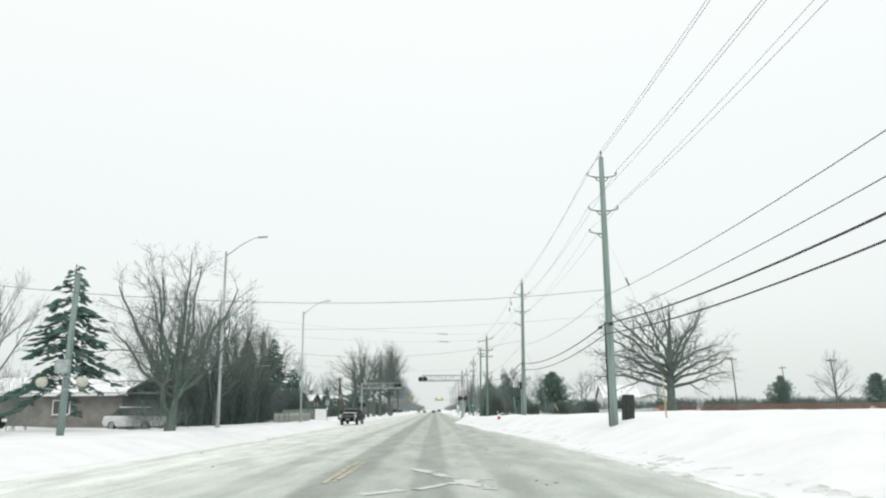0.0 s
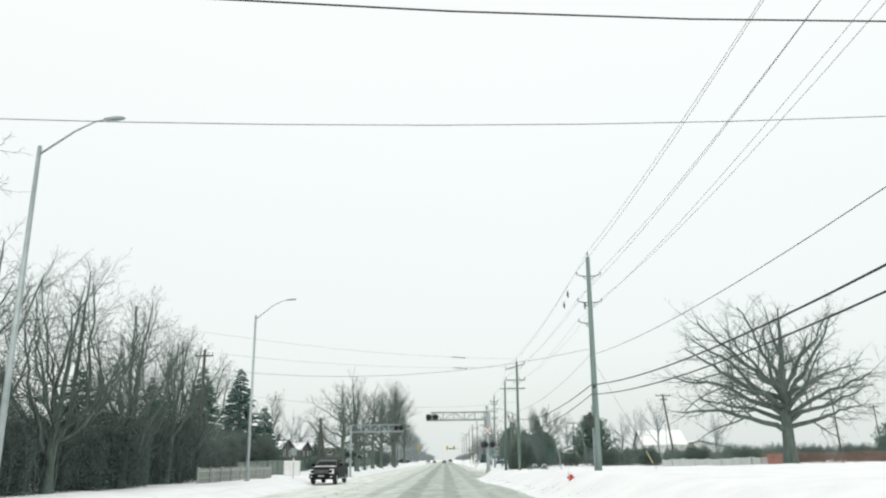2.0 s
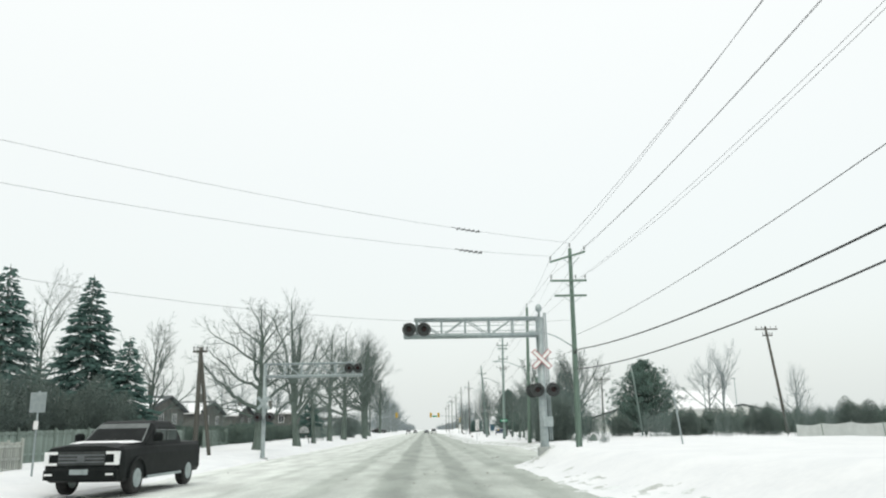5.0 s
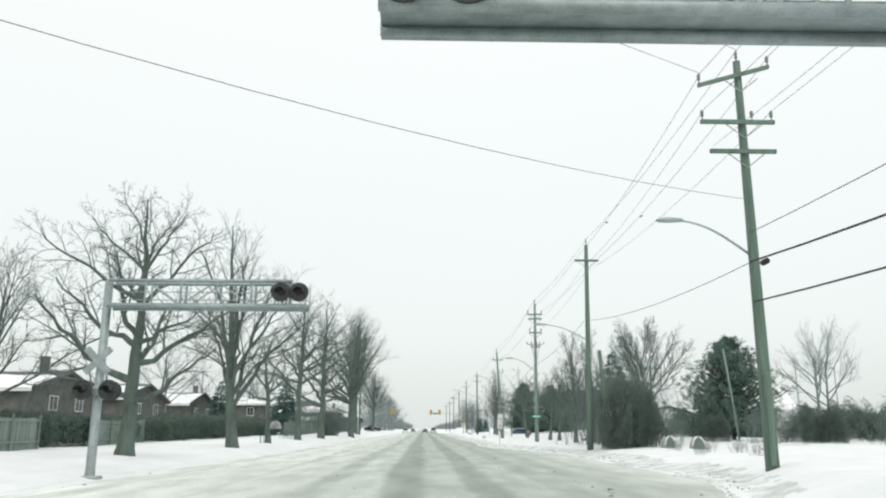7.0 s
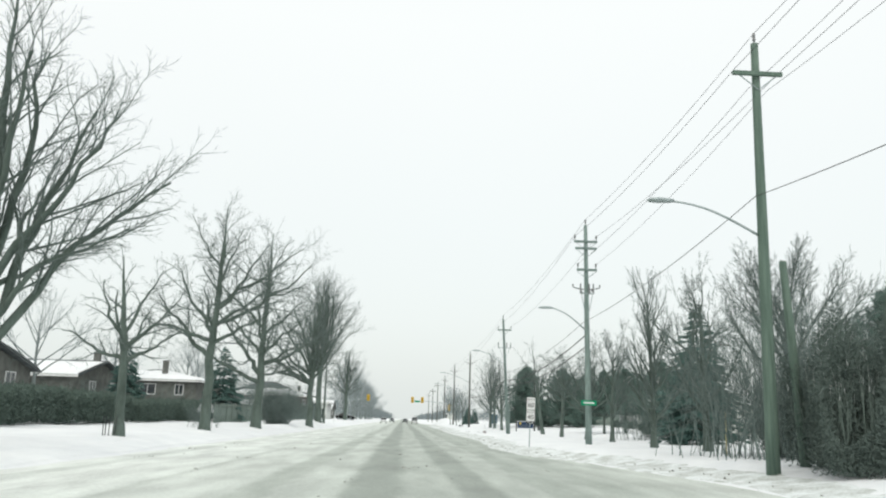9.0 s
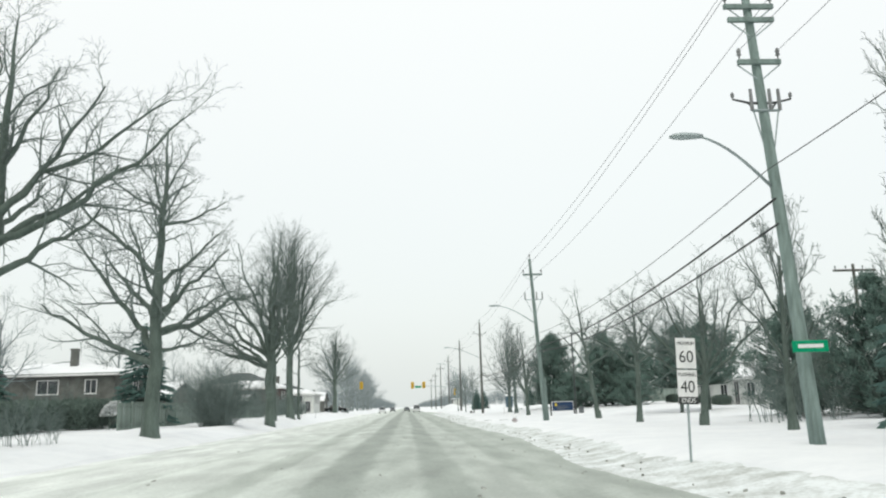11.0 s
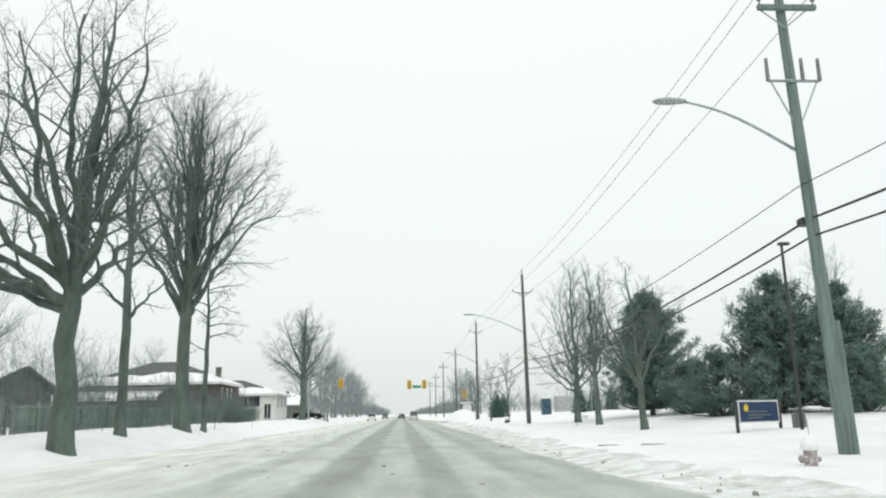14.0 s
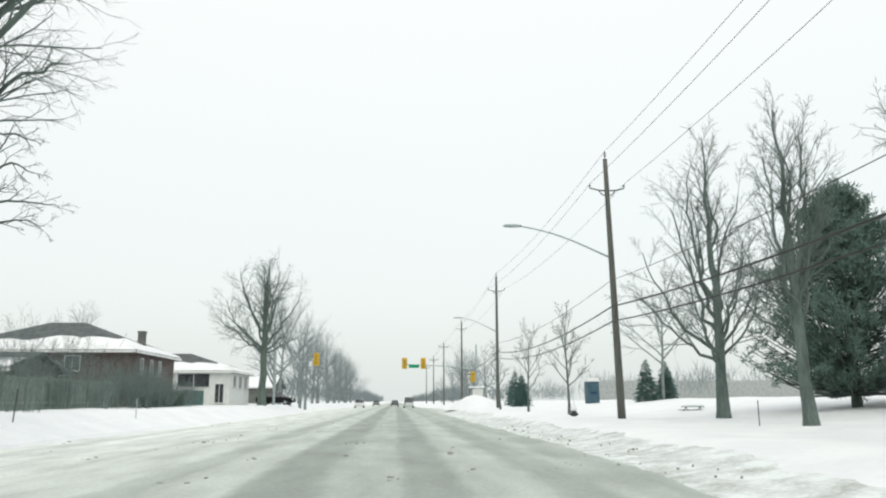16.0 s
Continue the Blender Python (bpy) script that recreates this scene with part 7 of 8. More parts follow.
sg = thing("road_sign", (-12.5, 90.0, ground_z(-12.5, 90)), "back of a square road sign on a thin post", "road sign")
b = Build()
b.tube([(0, 0, -0.2), (0, 0, 2.5)], 0.03, 8)
part("post", b, STEEL, sg)
b = Build()
b.box(-0.24, -0.05, 1.85, 0.24, -0.035, 2.45, 0.004)
part("panel", b, STEEL, sg)
b = Build()
b.box(-0.07, -0.05, 1.35, 0.07, -0.035, 1.6, 0.004)
part("tag", b, WHITE_PAINT, sg)


def hydrant(x, y, mat, label, flag=False):
    ob = thing("fire_hydrant", pose(x, y, ground_z(x, y) - (0.22 if flag else 0.27), 0, 0, 200) @ Matrix.Scale(0.85 if flag else 1.0, 4), label, "fire hydrant", "fire hydrants")
    b = Build()
    b.tube([(0, 0, -0.1), (0, 0, 0.05), (0, 0, 0.07), (0, 0, 0.5), (0, 0, 0.56), (0, 0, 0.66), (0, 0, 0.7)], [0.15, 0.15, 0.11, 0.11, 0.13, 0.09, 0.03], 12)
    part("barrel", b, mat, ob, smooth=True)
    for dx, dy, r in ((0.19, 0, 0.055), (-0.19, 0, 0.055), (0, -0.2, 0.075)):
        b = Build()
        b.tube([(0, 0, 0.38), (dx, dy, 0.38)], r, 10)
        part("nozzle", b, mat, ob)
    b = Build()
    b.tube([(0, 0, 0.53), (0, 0, 0.56), (0, 0, 0.66), (0, 0, 0.75), (0, 0, 0.79)], [0.12, 0.155, 0.14, 0.09, 0.02], 10)
    part("snow_cap", b, ROOF_SNOW, ob, "cap of snow", smooth=True)
    if not flag:
        b = Build()
        b.tube([(0, 0.02, 0.6), (0.01, 0.02, 1.05)], 0.008, 5)
        part("marker_rod", b, STEEL, ob)
    else:
        b = Build()
        b.tube([(0.12, 0.1, 0.3), (0.15, 0.1, 1.0)], 0.01, 5)
        b.box(0.12, 0.095, 0.88, 0.22, 0.105, 1.0)
        part("flag", b, WHITE_PAINT, ob)
    return ob


hydrant(5.8, 60.6, RED_PAINT, "red fire hydrant half buried in roadside snow", True)
HYDRANT_SNOW = material("snow_plastered_paint", (0.20, 0.15, 0.155), (0.56, 0.54, 0.54), 9.0, 0.8, 0.4, 30.0, snow=0.55, snow_scale=9.0)
hydrant(6.65, 192.2, HYDRANT_SNOW, "snow-plastered fire hydrant on the verge")
hydrant(7.6, 238.0, BLACK_METAL, "dark fire hydrant on the boulevard")


# speed signs
def letters(parent, text, x, y, z, size, mat, wide=None):
    cu = bpy.data.curves.new("lettering", "FONT")
    cu.body, cu.size, cu.align_x, cu.align_y, cu.extrude = text, size, "CENTER", "CENTER", 0.002
    cu.materials.append(mat)
    tmp = bpy.data.objects.new("lettering", cu)
    me = bpy.data.meshes.new_from_object(tmp)
    bpy.data.objects.remove(tmp)
    if not me.materials:
        me.materials.append(mat)
    ob = new("lettering", me)
    ob.parent = parent
    s = 1.0
    if wide:
        xs_ = [v.co.x for v in me.vertices]
        s = wide / (max(xs_) - min(xs_))
    ob.matrix_basis = pose(x, y, z, 90, 0, 0) @ Matrix.Diagonal((s, 1, 1, 1))
    return ob


sp = thing("speed_sign", pose(5.1, 156.2, ground_z(5.1, 156.2), 0, 2, 8), "pair of white speed limit signs on one post", "speed sign")
b = Build()
b.tube([(0, 0.03, -0.3), (0, 0.03, 2.45)], 0.025, 8)
part("post", b, STEEL, sp)
panels = []
for z0, z1 in ((1.80, 2.40), (1.10, 1.77)):
    b = Build()
    b.box(-0.21, -0.008, z0, 0.21, 0.0, z1)
    panels.append(part("panel", b, WHITE_PAINT, sp))
b = Build()
b.box(-0.21, -0.014, 1.10, 0.21, -0.009, 1.245)
part("band", b, BLACK_METAL, panels[1])
letters(panels[0], "MAXIMUM", 0, -0.012, 2.29, 0.10, BLACK_METAL, 0.36)
letters(panels[0], "60", 0, -0.012, 2.02, 0.33, BLACK_METAL, 0.30)
letters(panels[1], "FLASHING", 0, -0.012, 1.675, 0.10, BLACK_METAL, 0.36)
letters(panels[1], "40", 0, -0.012, 1.43, 0.33, BLACK_METAL, 0.30)
letters(panels[1], "ENDS", 0, -0.018, 1.172, 0.13, WHITE_PAINT, 0.29)

# the blue notice board
bx, by = 11.9, 206.9
board = thing("notice_board", pose(bx, by, ground_z(bx, by), 0, 0, 30.5), "dark blue notice board in a white frame", "notice board")
for x in (-0.12, 2.5):
    b = Build()
    b.box(x - 0.05, -0.05, -0.3, x + 0.05, 0.05, 1.12, 0.012)
    part("post", b, BLACK_METAL, board)
b = Build()
b.box(0.02, -0.03, 0.38, 2.36, 0.03, 1.10, 0.0)
part("panel", b, BLUE_SIGN, board, "dark blue panel")
for x0, z0, x1, z1 in ((-0.02, 1.10, 2.40, 1.15), (-0.02, 0.33, 0.02, 1.10), (2.36, 0.33, 2.40, 1.10), (0.02, 0.33, 2.36, 0.38)):
    b = Build()
    b.box(x0, -0.045, z0, x1, 0.045, z1)
    part("frame", b, WHITE_PAINT, board)
b = Build()
b.disc((0.42, -0.036, 0.88), (0, 1, 0), 0.15, 0.01, 5)
part("emblem", b, YELLOW_PAINT, board, "small yellow emblem")
for k, (w, z) in enumerate(((1.2, 0.72), (1.4, 0.60), (0.9, 0.50))):
    b = Build()
    b.box(0.5, -0.036, z, 0.5 + w, -0.031, z + 0.045)
    part("lettering", b, CAR_GREY, board)
b = Build()
b.box(-0.2, -0.2, -0.2, 0.2, 0.2, 0.55, 0.05)
single("utility_box", b, CAR_GREY, "small grey utility box beside the notice board", "utility box", at=pose(14.6, 207.8, ground_z(14.6, 207.8)))

# park lamp, portable toilet, bench, board on the ground
pl = thing("park_lamp", (13.75, 206.0, ground_z(13.75, 206)), "tall dark parking lot lamp post", "lamp post")
b = Build()
b.tube([(0, 0, -0.2), (0, 0, 6.7)], [0.07, 0.05], 10)
part("post", b, BLACK_METAL, pl)
b = Build()
b.box(-0.12, -0.1, 6.65, 0.28, 0.1, 6.75, 0.02)
part("lamp_head", b, BLACK_METAL, pl)
for k, (x, y, h) in enumerate(((36.0, 168.0, 7.5), (41.0, 170.0, 7.0), (24.5, 290.0, 7.5))):
    q = thing("park_lamp", (x, y, ground_z(x, y)), "thin far lamp post", "lamp post", "far lamp posts")
    b = Build()
    b.tube([(0, 0, -0.2), (0, 0, h)], [0.08, 0.05], 8)
    part("post", b, STEEL, q)
    b = Build()
    b.box(-0.35, -0.12, h, 0.1, 0.12, h + 0.12, 0.02)
    part("lamp_head", b, STEEL, q)

BLUE_PLASTIC = material("blue_plastic", (0.04, 0.085, 0.115), (0.07, 0.125, 0.16), 3.0, 0.6, 0.1, 20.0)
toilet = thing("portable_toilet", pose(16.6, 270.0, ground_z(16.6, 270) - 0.15, 0, 0, 4), "blue portable toilet with a white snowy roof", "portable toilet")
b = Build()
b.box(-0.5, -0.5, 0, 0.5, 0.5, 1.95, 0.05)
part("body", b, BLUE_PLASTIC, toilet)
b = Build()
b.box(-0.40, -0.525, 0.08, 0.40, -0.502, 1.85, 0.0)
part("door", b, BLUE_PLASTIC, toilet)
b = Build()
b.box(-0.54, -0.54, 1.952, 0.54, 0.54, 2.25, 0.12)
part("roof", b, WHITE_PAINT, toilet, "white domed roof with snow")
b = Build()
b.box(-0.30, -0.532, 0.9, 0.25, -0.527, 1.1)
part("stripe", b, BLUE_SIGN, toilet)

pt = thing("picnic_table", pose(13.9, 240.5, ground_z(13.9, 240.5) - 0.2, 0, 0, 12) @ Matrix.Scale(0.62, 4), "small dark picnic table under snow", "picnic table")
b = Build()
b.box(-0.8, -0.35, 0.55, 0.8, 0.35, 0.61)
part("tabletop", b, FENCE_WOOD, pt)
for s in (-1, 1):
    b = Build()
    b.box(-0.8, s * 0.65 - 0.12, 0.32, 0.8, s * 0.65 + 0.12, 0.37)
    part("bench", b, FENCE_WOOD, pt)
    b = Build()
    b.tube([(s * 0.6, -0.7, -0.1), (s * 0.6, 0.0, 0.56), (s * 0.6, 0.7, -0.1)], 0.04, 6)
    part("leg", b, FENCE_WOOD, pt)
b = Build()
b.box(-0.78, -0.33, 0.612, 0.78, 0.33, 0.72, 0.04)
part("snow_cap", b, ROOF_SNOW, pt, "cap of snow")
for x, y, ln, tr in ((6.0, 203.0, 0.62, -20), (7.2, 202.4, 0.68, -20)):
    b = Build()
    b.box(-ln / 2, -0.02, -0.05, ln / 2, 0.02, 0.025, 0.008)
    single("timber", b, BARK, "dark timber edge poking out of the snow", "timber", "timbers in the snow", at=pose(x, y, ground_z(x, y), 0, 0, tr))

# snow-covered hoops in the lot
for x, y, tr in ((12.45, 135.2, 20), (13.7, 134.1, 5)):
    ob = thing("garden_hoop", pose(x, y, ground_z(x, y), 0, 0, tr) @ Matrix.Scale(0.68, 4), "grey half-round hoop capped with snow", "hoop", "hoops in the lot")
    ang = np.linspace(0, math.pi, 13)
    b = Build()
    n = len(ang)
    v = [(0.5 * math.cos(a), -0.35 + 0.7 * s, 0.95 * math.sin(a) - 0.05) for s in (0, 1) for a in ang]
    b.add(v + [(x_ * 0.94, y_, z_ * 0.94) for x_, y_, z_ in v], [(k, k + 1, n + k + 1, n + k) for k in range(n - 1)] + [(2 * n + k + 1, 2 * n + k, 3 * n + k, 3 * n + k + 1) for k in range(n - 1)] + [(k + 1, k, 2 * n + k, 2 * n + k + 1) for k in range(n - 1)])
    part("hoop", b, CONCRETE, ob)
    b = Build()
    b.add([(0.46 * math.cos(a), -0.2, 0.90 * math.sin(a) - 0.05) for a in ang], [tuple(range(n))])
    b.add([(0.46 * math.cos(a), -0.18, 0.90 * math.sin(a) - 0.05) for a in ang], [tuple(range(n - 1, -1, -1))])
    part("panel", b, FENCE_WOOD, ob)
    b = Build()
    b.tube([(0.54 * math.cos(a), -0.33, 1.0 * math.sin(a) - 0.02) for a in ang[1:-1]], [0.02] + [0.055] * (n - 4) + [0.02], 6)
    part("snow_cap", b, ROOF_SNOW, ob, "line of snow", smooth=True)

# odd poles
def plain_pole(base, top, r, mat, label, arms=(), name="utility_pole"):
    x, y = base
    zg = ground_z(x, y)
    ob = thing(name, (x, y, zg), label, "utility pole", "lone poles")
    d = Vector((top[0] - x, top[1] - y, top[2] - zg))
    b = Build()
    b.tube([(0, 0, -0.3), d * 0.5, d], [r, r * 0.85, r * 0.7], 10)
    part("pole", b, mat, ob, smooth=True)
    for z, half in arms:
        f = (z - zg) / d.z
        b = Build()
        b.box(d.x * f - half, d.y * f - 0.16, z - zg - 0.06, d.x * f + half, d.y * f - 0.06, z - zg + 0.06)
        part("crossarm", b, mat, ob)
        for s in (-0.9, -0.4, 0.4, 0.9):
            b = Build()
            insulator(b, d.x * f + s * half, d.y * f - 0.11, z - zg + 0.05, 0.25)
            part("insulator", b, PORCELAIN, ob)
    return ob


DARK_POLE = material("dark_pole_wood", (0.055, 0.055, 0.048), (0.12, 0.118, 0.105), 2.0, 0.9, 0.35, 30.0, stretch=(6, 6, 0.3))
plain_pole((10.15, 139.3), (9.72, 139.0, 6.15), 0.15, GREEN_POLE, "leaning cut-off pole beside the thicket")
plain_pole((-20.8, 91.0), (-20.8, 91.0, 11.3), 0.16, DARK_POLE, "dark wooden pole behind the fence", [(10.75, 0.8)])
pp = plain_pole((-13.6, 110.3), (-13.55, 110.3, 6.35), 0.15, DARK_POLE, "short dark pole with a cluster of fittings on top", [(6.1, 0.4)])
b = Build()
b.tube([(0.75, 0.3, -0.2), (0.05, 0.0, 5.7)], 0.11, 8)
part("brace_pole", b, DARK_POLE, pp)
plain_pole((33.7, 140.2), (32.6, 140.2, 10.8), 0.15, DARK_POLE, "leaning far pole with crossarms and a transformer", [(10.5, 1.1), (9.9, 0.5)])
plain_pole((22.5, 150.0), (21.8, 150.0, 7.4), 0.09, POLE_WOOD, "thin leaning pole before a dark pine")
plain_pole((26.3, 185.0), (26.4, 185.0, 9.0), 0.12, DARK_POLE, "far pole with one wide crossarm", [(8.6, 1.3)])
for x, y, h in ((52, 128, 9), (64, 118, 8), (75, 160, 9)):
    plain_pole((x, y), (x - 0.4, y, h + 1), 0.12, DARK_POLE, "far thin utility pole along the railway", [(h + 0.6, 0.8)])
sp0 = plain_pole((-16.2, 30.5), (-16.0, 30.5, 7.9), 0.17, POLE_WOOD, "grey pole with a control box and a pair of beacon lamps", name="beacon_pole")
zz = ground_z(-16.2, 30.5)
b = Build()
b.box(-0.3, -0.42, 2.75, 0.3, -0.16, 3.35, 0.03)
part("control_box", b, STEEL, sp0)
for x in (-0.85, 0.95):
    b = Build()
    b.tube([(0, -0.25, 2.6), (x, -0.25, 2.55)], 0.03, 6)
    b.tube([(0, -0.25, 2.0), (x, -0.25, 2.1)], 0.025, 6)
    part("bracket", b, STEEL, sp0)
    b = Build()
    b.tube([(x, -0.45, 2.35), (x, -0.2, 2.35), (x, -0.05, 2.35)], [0.22, 0.22, 0.12], 14)
    part("beacon", b, CREAM, sp0, "round pale yellow lamp housing", smooth=True)

# orange net fence round the oak
net = thing("net_fence", (29.0, 97.0, 0), "sagging orange plastic net on thin posts", "fence")
for k, x in enumerate(np.arange(0, 46, 2.3)):
    gz = ground_z(29 + x, 97)
    b = Build()
    b.tube([(x, 0, gz - 0.2), (x, 0, gz + 1.25)], 0.025, 6)
    part("post", b, BARK, net)
for k, z in enumerate(np.arange(0.1, 1.1, 0.11)):
    b = Build()
    b.tube([(x, -0.03, ground_z(29 + x, 97) + z + 0.04 * math.sin(x * 2.1)) for x in np.arange(0, 44.1, 1.15)], 0.017, 4)
    part("strand", b, ORANGE_NET, net)
for x0 in (0.0,):
    b = Build()
    b.box(x0 + 0.6, -0.06, ground_z(29 + x0, 97) - 0.1, x0 + 2.2, -0.04, ground_z(29 + x0, 97) + 1.05)
    part("panel", b, ORANGE_NET, net, "orange plastic barrier panel")
SILT = material("pale_silt_cloth", (0.46, 0.49, 0.47), (0.58, 0.61, 0.59), 1.0, 0.8, 0.3, 6.0)
silt = thing("silt_fence", (31.2, 100.5, 0), "low pale cloth silt fence on thin stakes in the snowfield", "fence")
spots = [(31.2 - 3.2 * u, 100.5 + 26.0 * u) for u in np.linspace(0, 1, 9)]
for k, (x, y) in enumerate(spots):
    gz = ground_z(x, y)
    b = Build()
    b.tube([(x - 31.2, y - 100.5, gz - 0.3), (x - 31.2 + 0.06 * (-1) ** k, y - 100.5 + 0.1, gz + 1.0)], 0.03, 6)
    part("post", b, FENCE_WOOD, silt)
for (xa, ya), (xb, yb) in zip(spots, spots[1:]):
    v = []
    for i in range(7):
        u = i / 6
        x, y = xa + (xb - xa) * u, ya + (yb - ya) * u
        gz, sag = ground_z(x, y), 0.10 * math.sin(math.pi * u)
        for off in (-0.006, 0.006):
            v += [(x - 31.2 + off, y - 100.5, gz - 0.1), (x - 31.2 + off + 0.03 * math.sin(u * 9), y - 100.5, gz + 0.45), (x - 31.2 + off, y - 100.5, gz + 0.9 - sag)]
    f = []
    for i in range(6):
        a, c = i * 6, i * 6 + 6
        f += [(a, c, c + 1, a + 1), (a + 1, c + 1, c + 2, a + 2), (a + 4, c + 4, c + 3, a + 3), (a + 5, c + 5, c + 4, a + 4), (a + 2, c + 2, c + 5, a + 5)]
    part("cloth_panel", Build().add(v, f), SILT, silt)
b = Build()
for k in range(5):
    b.tube([(math.cos(k * 1.26) * 0.22, math.sin(k * 1.26) * 0.22, -0.2), (math.cos(k * 1.26) * 0.26, math.sin(k * 1.26) * 0.26, 0.75)], 0.02, 5)
single("tree_guard", b, BLACK_METAL, "dark stakes guarding the foot of a small tree", "tree guard", at=Matrix.Translation((-12.95, 150.0, ground_z(-12.95, 150))))


# ---- vehicles ----
def wheel(parent, x, y, r=0.38, w=0.26, rim=None):
    b = Build()
    b.tube([(x - w / 2, y, r), (x - w / 2 + 0.04, y, r), (x + w / 2 - 0.04, y, r), (x + w / 2, y, r)], [r * 0.9, r, r, r * 0.9], 20)
    t = part("wheel", b, RUBBER, parent)
    for s in (-1, 1):
        b = Build()
        b.disc((x + s * (w / 2 + 0.005), y, r), (1, 0, 0), r * 0.6, 0.02, 14)
        part("rim", b, rim or STEEL, t)


def loft(rows):
    """Cross-sections along y, each a ring of the same number of points."""
    n = len(rows[0][1])
    v = [(x, y, z) for y, ring in rows for x, z in ring]
    f = [(k * n + j, k * n + (j + 1) % n, (k + 1) * n + (j + 1) % n, (k + 1) * n + j) for k in range(len(rows) - 1) for j in range(n)]
    return Build().add(v, f + [tuple(range(n - 1, -1, -1)), tuple((len(rows) - 1) * n + j for j in range(n))])


def body_ring(w, z0, z1, top=0.9, waist=None):
    waist = waist or z0 + (z1 - z0) * 0.55
    return [(-w * 0.94, z0), (w * 0.94, z0), (w, z0 + 0.12), (w, waist), (w * top, z1 - 0.05), (w * top * 0.95, z1), (-w * top * 0.95, z1), (-w * top, z1 - 0.05), (-w, waist), (-w, z0 + 0.12)]


def pickup(x, y, z, turn):
    ob = thing("pickup_truck", pose(x, y, z, 0, 0, turn), "black pickup truck with white headlights driving in the snow", "pickup truck")

    def hull(w, z0, z1, crown=0.04):
        return [(-w * 0.93, z0), (w * 0.93, z0), (w, z0 + 0.14), (w, z1 - 0.30), (w * 0.97, z1 - 0.12), (w * 0.90, z1 - 0.02), (w * 0.45, z1 + crown), (-w * 0.45, z1 + crown), (-w * 0.90, z1 - 0.02), (-w * 0.97, z1 - 0.12), (-w, z1 - 0.30), (-w, z0 + 0.14)]

    part("body", loft([(-2.90, hull(0.88, 0.62, 1.14)), (-2.84, hull(0.98, 0.42, 1.24)), (-2.6, hull(1.01, 0.36, 1.28)), (-1.3, hull(1.02, 0.36, 1.33)), (-1.1, hull(1.02, 0.36, 1.33, 0.02)), (1.15, hull(1.02, 0.38, 1.33, 0.0)), (2.80, hull(1.02, 0.40, 1.34, 0.0)), (2.92, hull(0.98, 0.52, 1.30, 0.0))]), CAR_BLACK, ob, smooth=False)

    def cab_ring(low, side, top, half):
        return [(-0.96, low), (0.96, low), (half + 0.07, side), (half, top - 0.05), (half - 0.10, top), (-half + 0.10, top), (-half, top - 0.05), (-half - 0.07, side)]

    part("cab", loft([(-1.28, cab_ring(1.28, 1.30, 1.36, 0.88)), (-0.48, cab_ring(1.28, 1.72, 1.88, 0.80)), (-0.2, cab_ring(1.28, 1.76, 1.95, 0.77)), (0.9, cab_ring(1.28, 1.76, 1.95, 0.77)), (1.12, cab_ring(1.28, 1.70, 1.86, 0.79)), (1.30, cab_ring(1.28, 1.42, 1.46, 0.86))]), CAR_BLACK, ob)
    b = Build()
    b.add([(-0.86, -1.24, 1.37), (0.86, -1.24, 1.37), (0.72, -0.52, 1.86), (-0.72, -0.52, 1.86), (-0.86, -1.215, 1.345), (0.86, -1.215, 1.345), (0.72, -0.495, 1.835), (-0.72, -0.495, 1.835)], [(0, 1, 2, 3), (7, 6, 5, 4), (0, 4, 5, 1), (1, 5, 6, 2), (2, 6, 7, 3), (3, 7, 4, 0)])
    part("windshield", b, SKY_TONED_GLASS, ob, "grey windshield with sky reflection put into its colour")
    for s in (-1, 1):
        for y0, y1 in ((-0.62, 0.14), (0.24, 0.92)):
            b = Build()
            lo, hi = sorted((s * 0.925, s * 0.955))
            b.box(lo, y0, 1.38, hi, y1, 1.68, 0.01)
            part("side_window", b, SKY_TONED_GLASS, ob)
        b = Build()
        b.box(s * 1.14 - 0.13, -0.98, 1.36, s * 1.14 + 0.13, -0.80, 1.60, 0.05)
        part("mirror", b, CAR_BLACK, ob)
        b = Build()
        x0, x1 = sorted((s * 0.64, s * 0.97))
        b.box(x0, -2.925, 1.07, x1, -2.83, 1.14)
        b.box(x0, -2.925, 0.80, x1, -2.83, 0.86)
        ax, bx_ = sorted((s * 0.86, s * 0.975))
        b.box(ax, -2.93, 0.80, bx_, -2.83, 1.14)
        part("headlight", b, LAMP_GLASS, ob, "white C-shaped headlight")
        b = Build()
        x0, x1 = sorted((s * 0.70, s * 0.90))
        b.box(x0, -3.005, 0.55, x1, -2.97, 0.60)
        part("fog_light", b, LAMP_GLASS, ob)
        b = Build()
        b.tube([(s * 1.03, yy, zz) for yy, zz in [(-1.85 + 0.52 * math.cos(a), 0.43 + 0.50 * math.sin(a)) for a in np.linspace(0, math.pi, 9)]], 0.045, 6)
        part("wheel_arch", b, CAR_BLACK, ob)
        b = Build()
        b.box(s * 0.98 - 0.07, -1.2, 0.38, s * 0.98 + 0.07, 1.25, 0.45, 0.02)
        part("running_board", b, STEEL, ob)
        for yy in (-1.85, 1.85):
            wheel(ob, s * 0.88, yy, 0.42, 0.27, STEEL)
    b = Build()
    b.box(-0.62, -2.915, 0.80, 0.62, -2.84, 1.14, 0.0)
    grille = part("grille", b, BLACK_METAL, ob)
    for z0 in (0.86, 0.945, 1.03):
        b = Build()
        b.box(-0.60, -2.935, z0, 0.60, -2.905, z0 + 0.035)
        part("slat", b, CAR_GREY, grille)
    b = Build()
    b.disc((0, -2.94, 0.97), (0, 1, 0), 0.10, 0.03, 16)
    part("badge", b, CAR_GREY, grille)
    b = Build()
    b.box(-0.97, -3.0, 0.44, 0.97, -2.80, 0.74, 0.07)
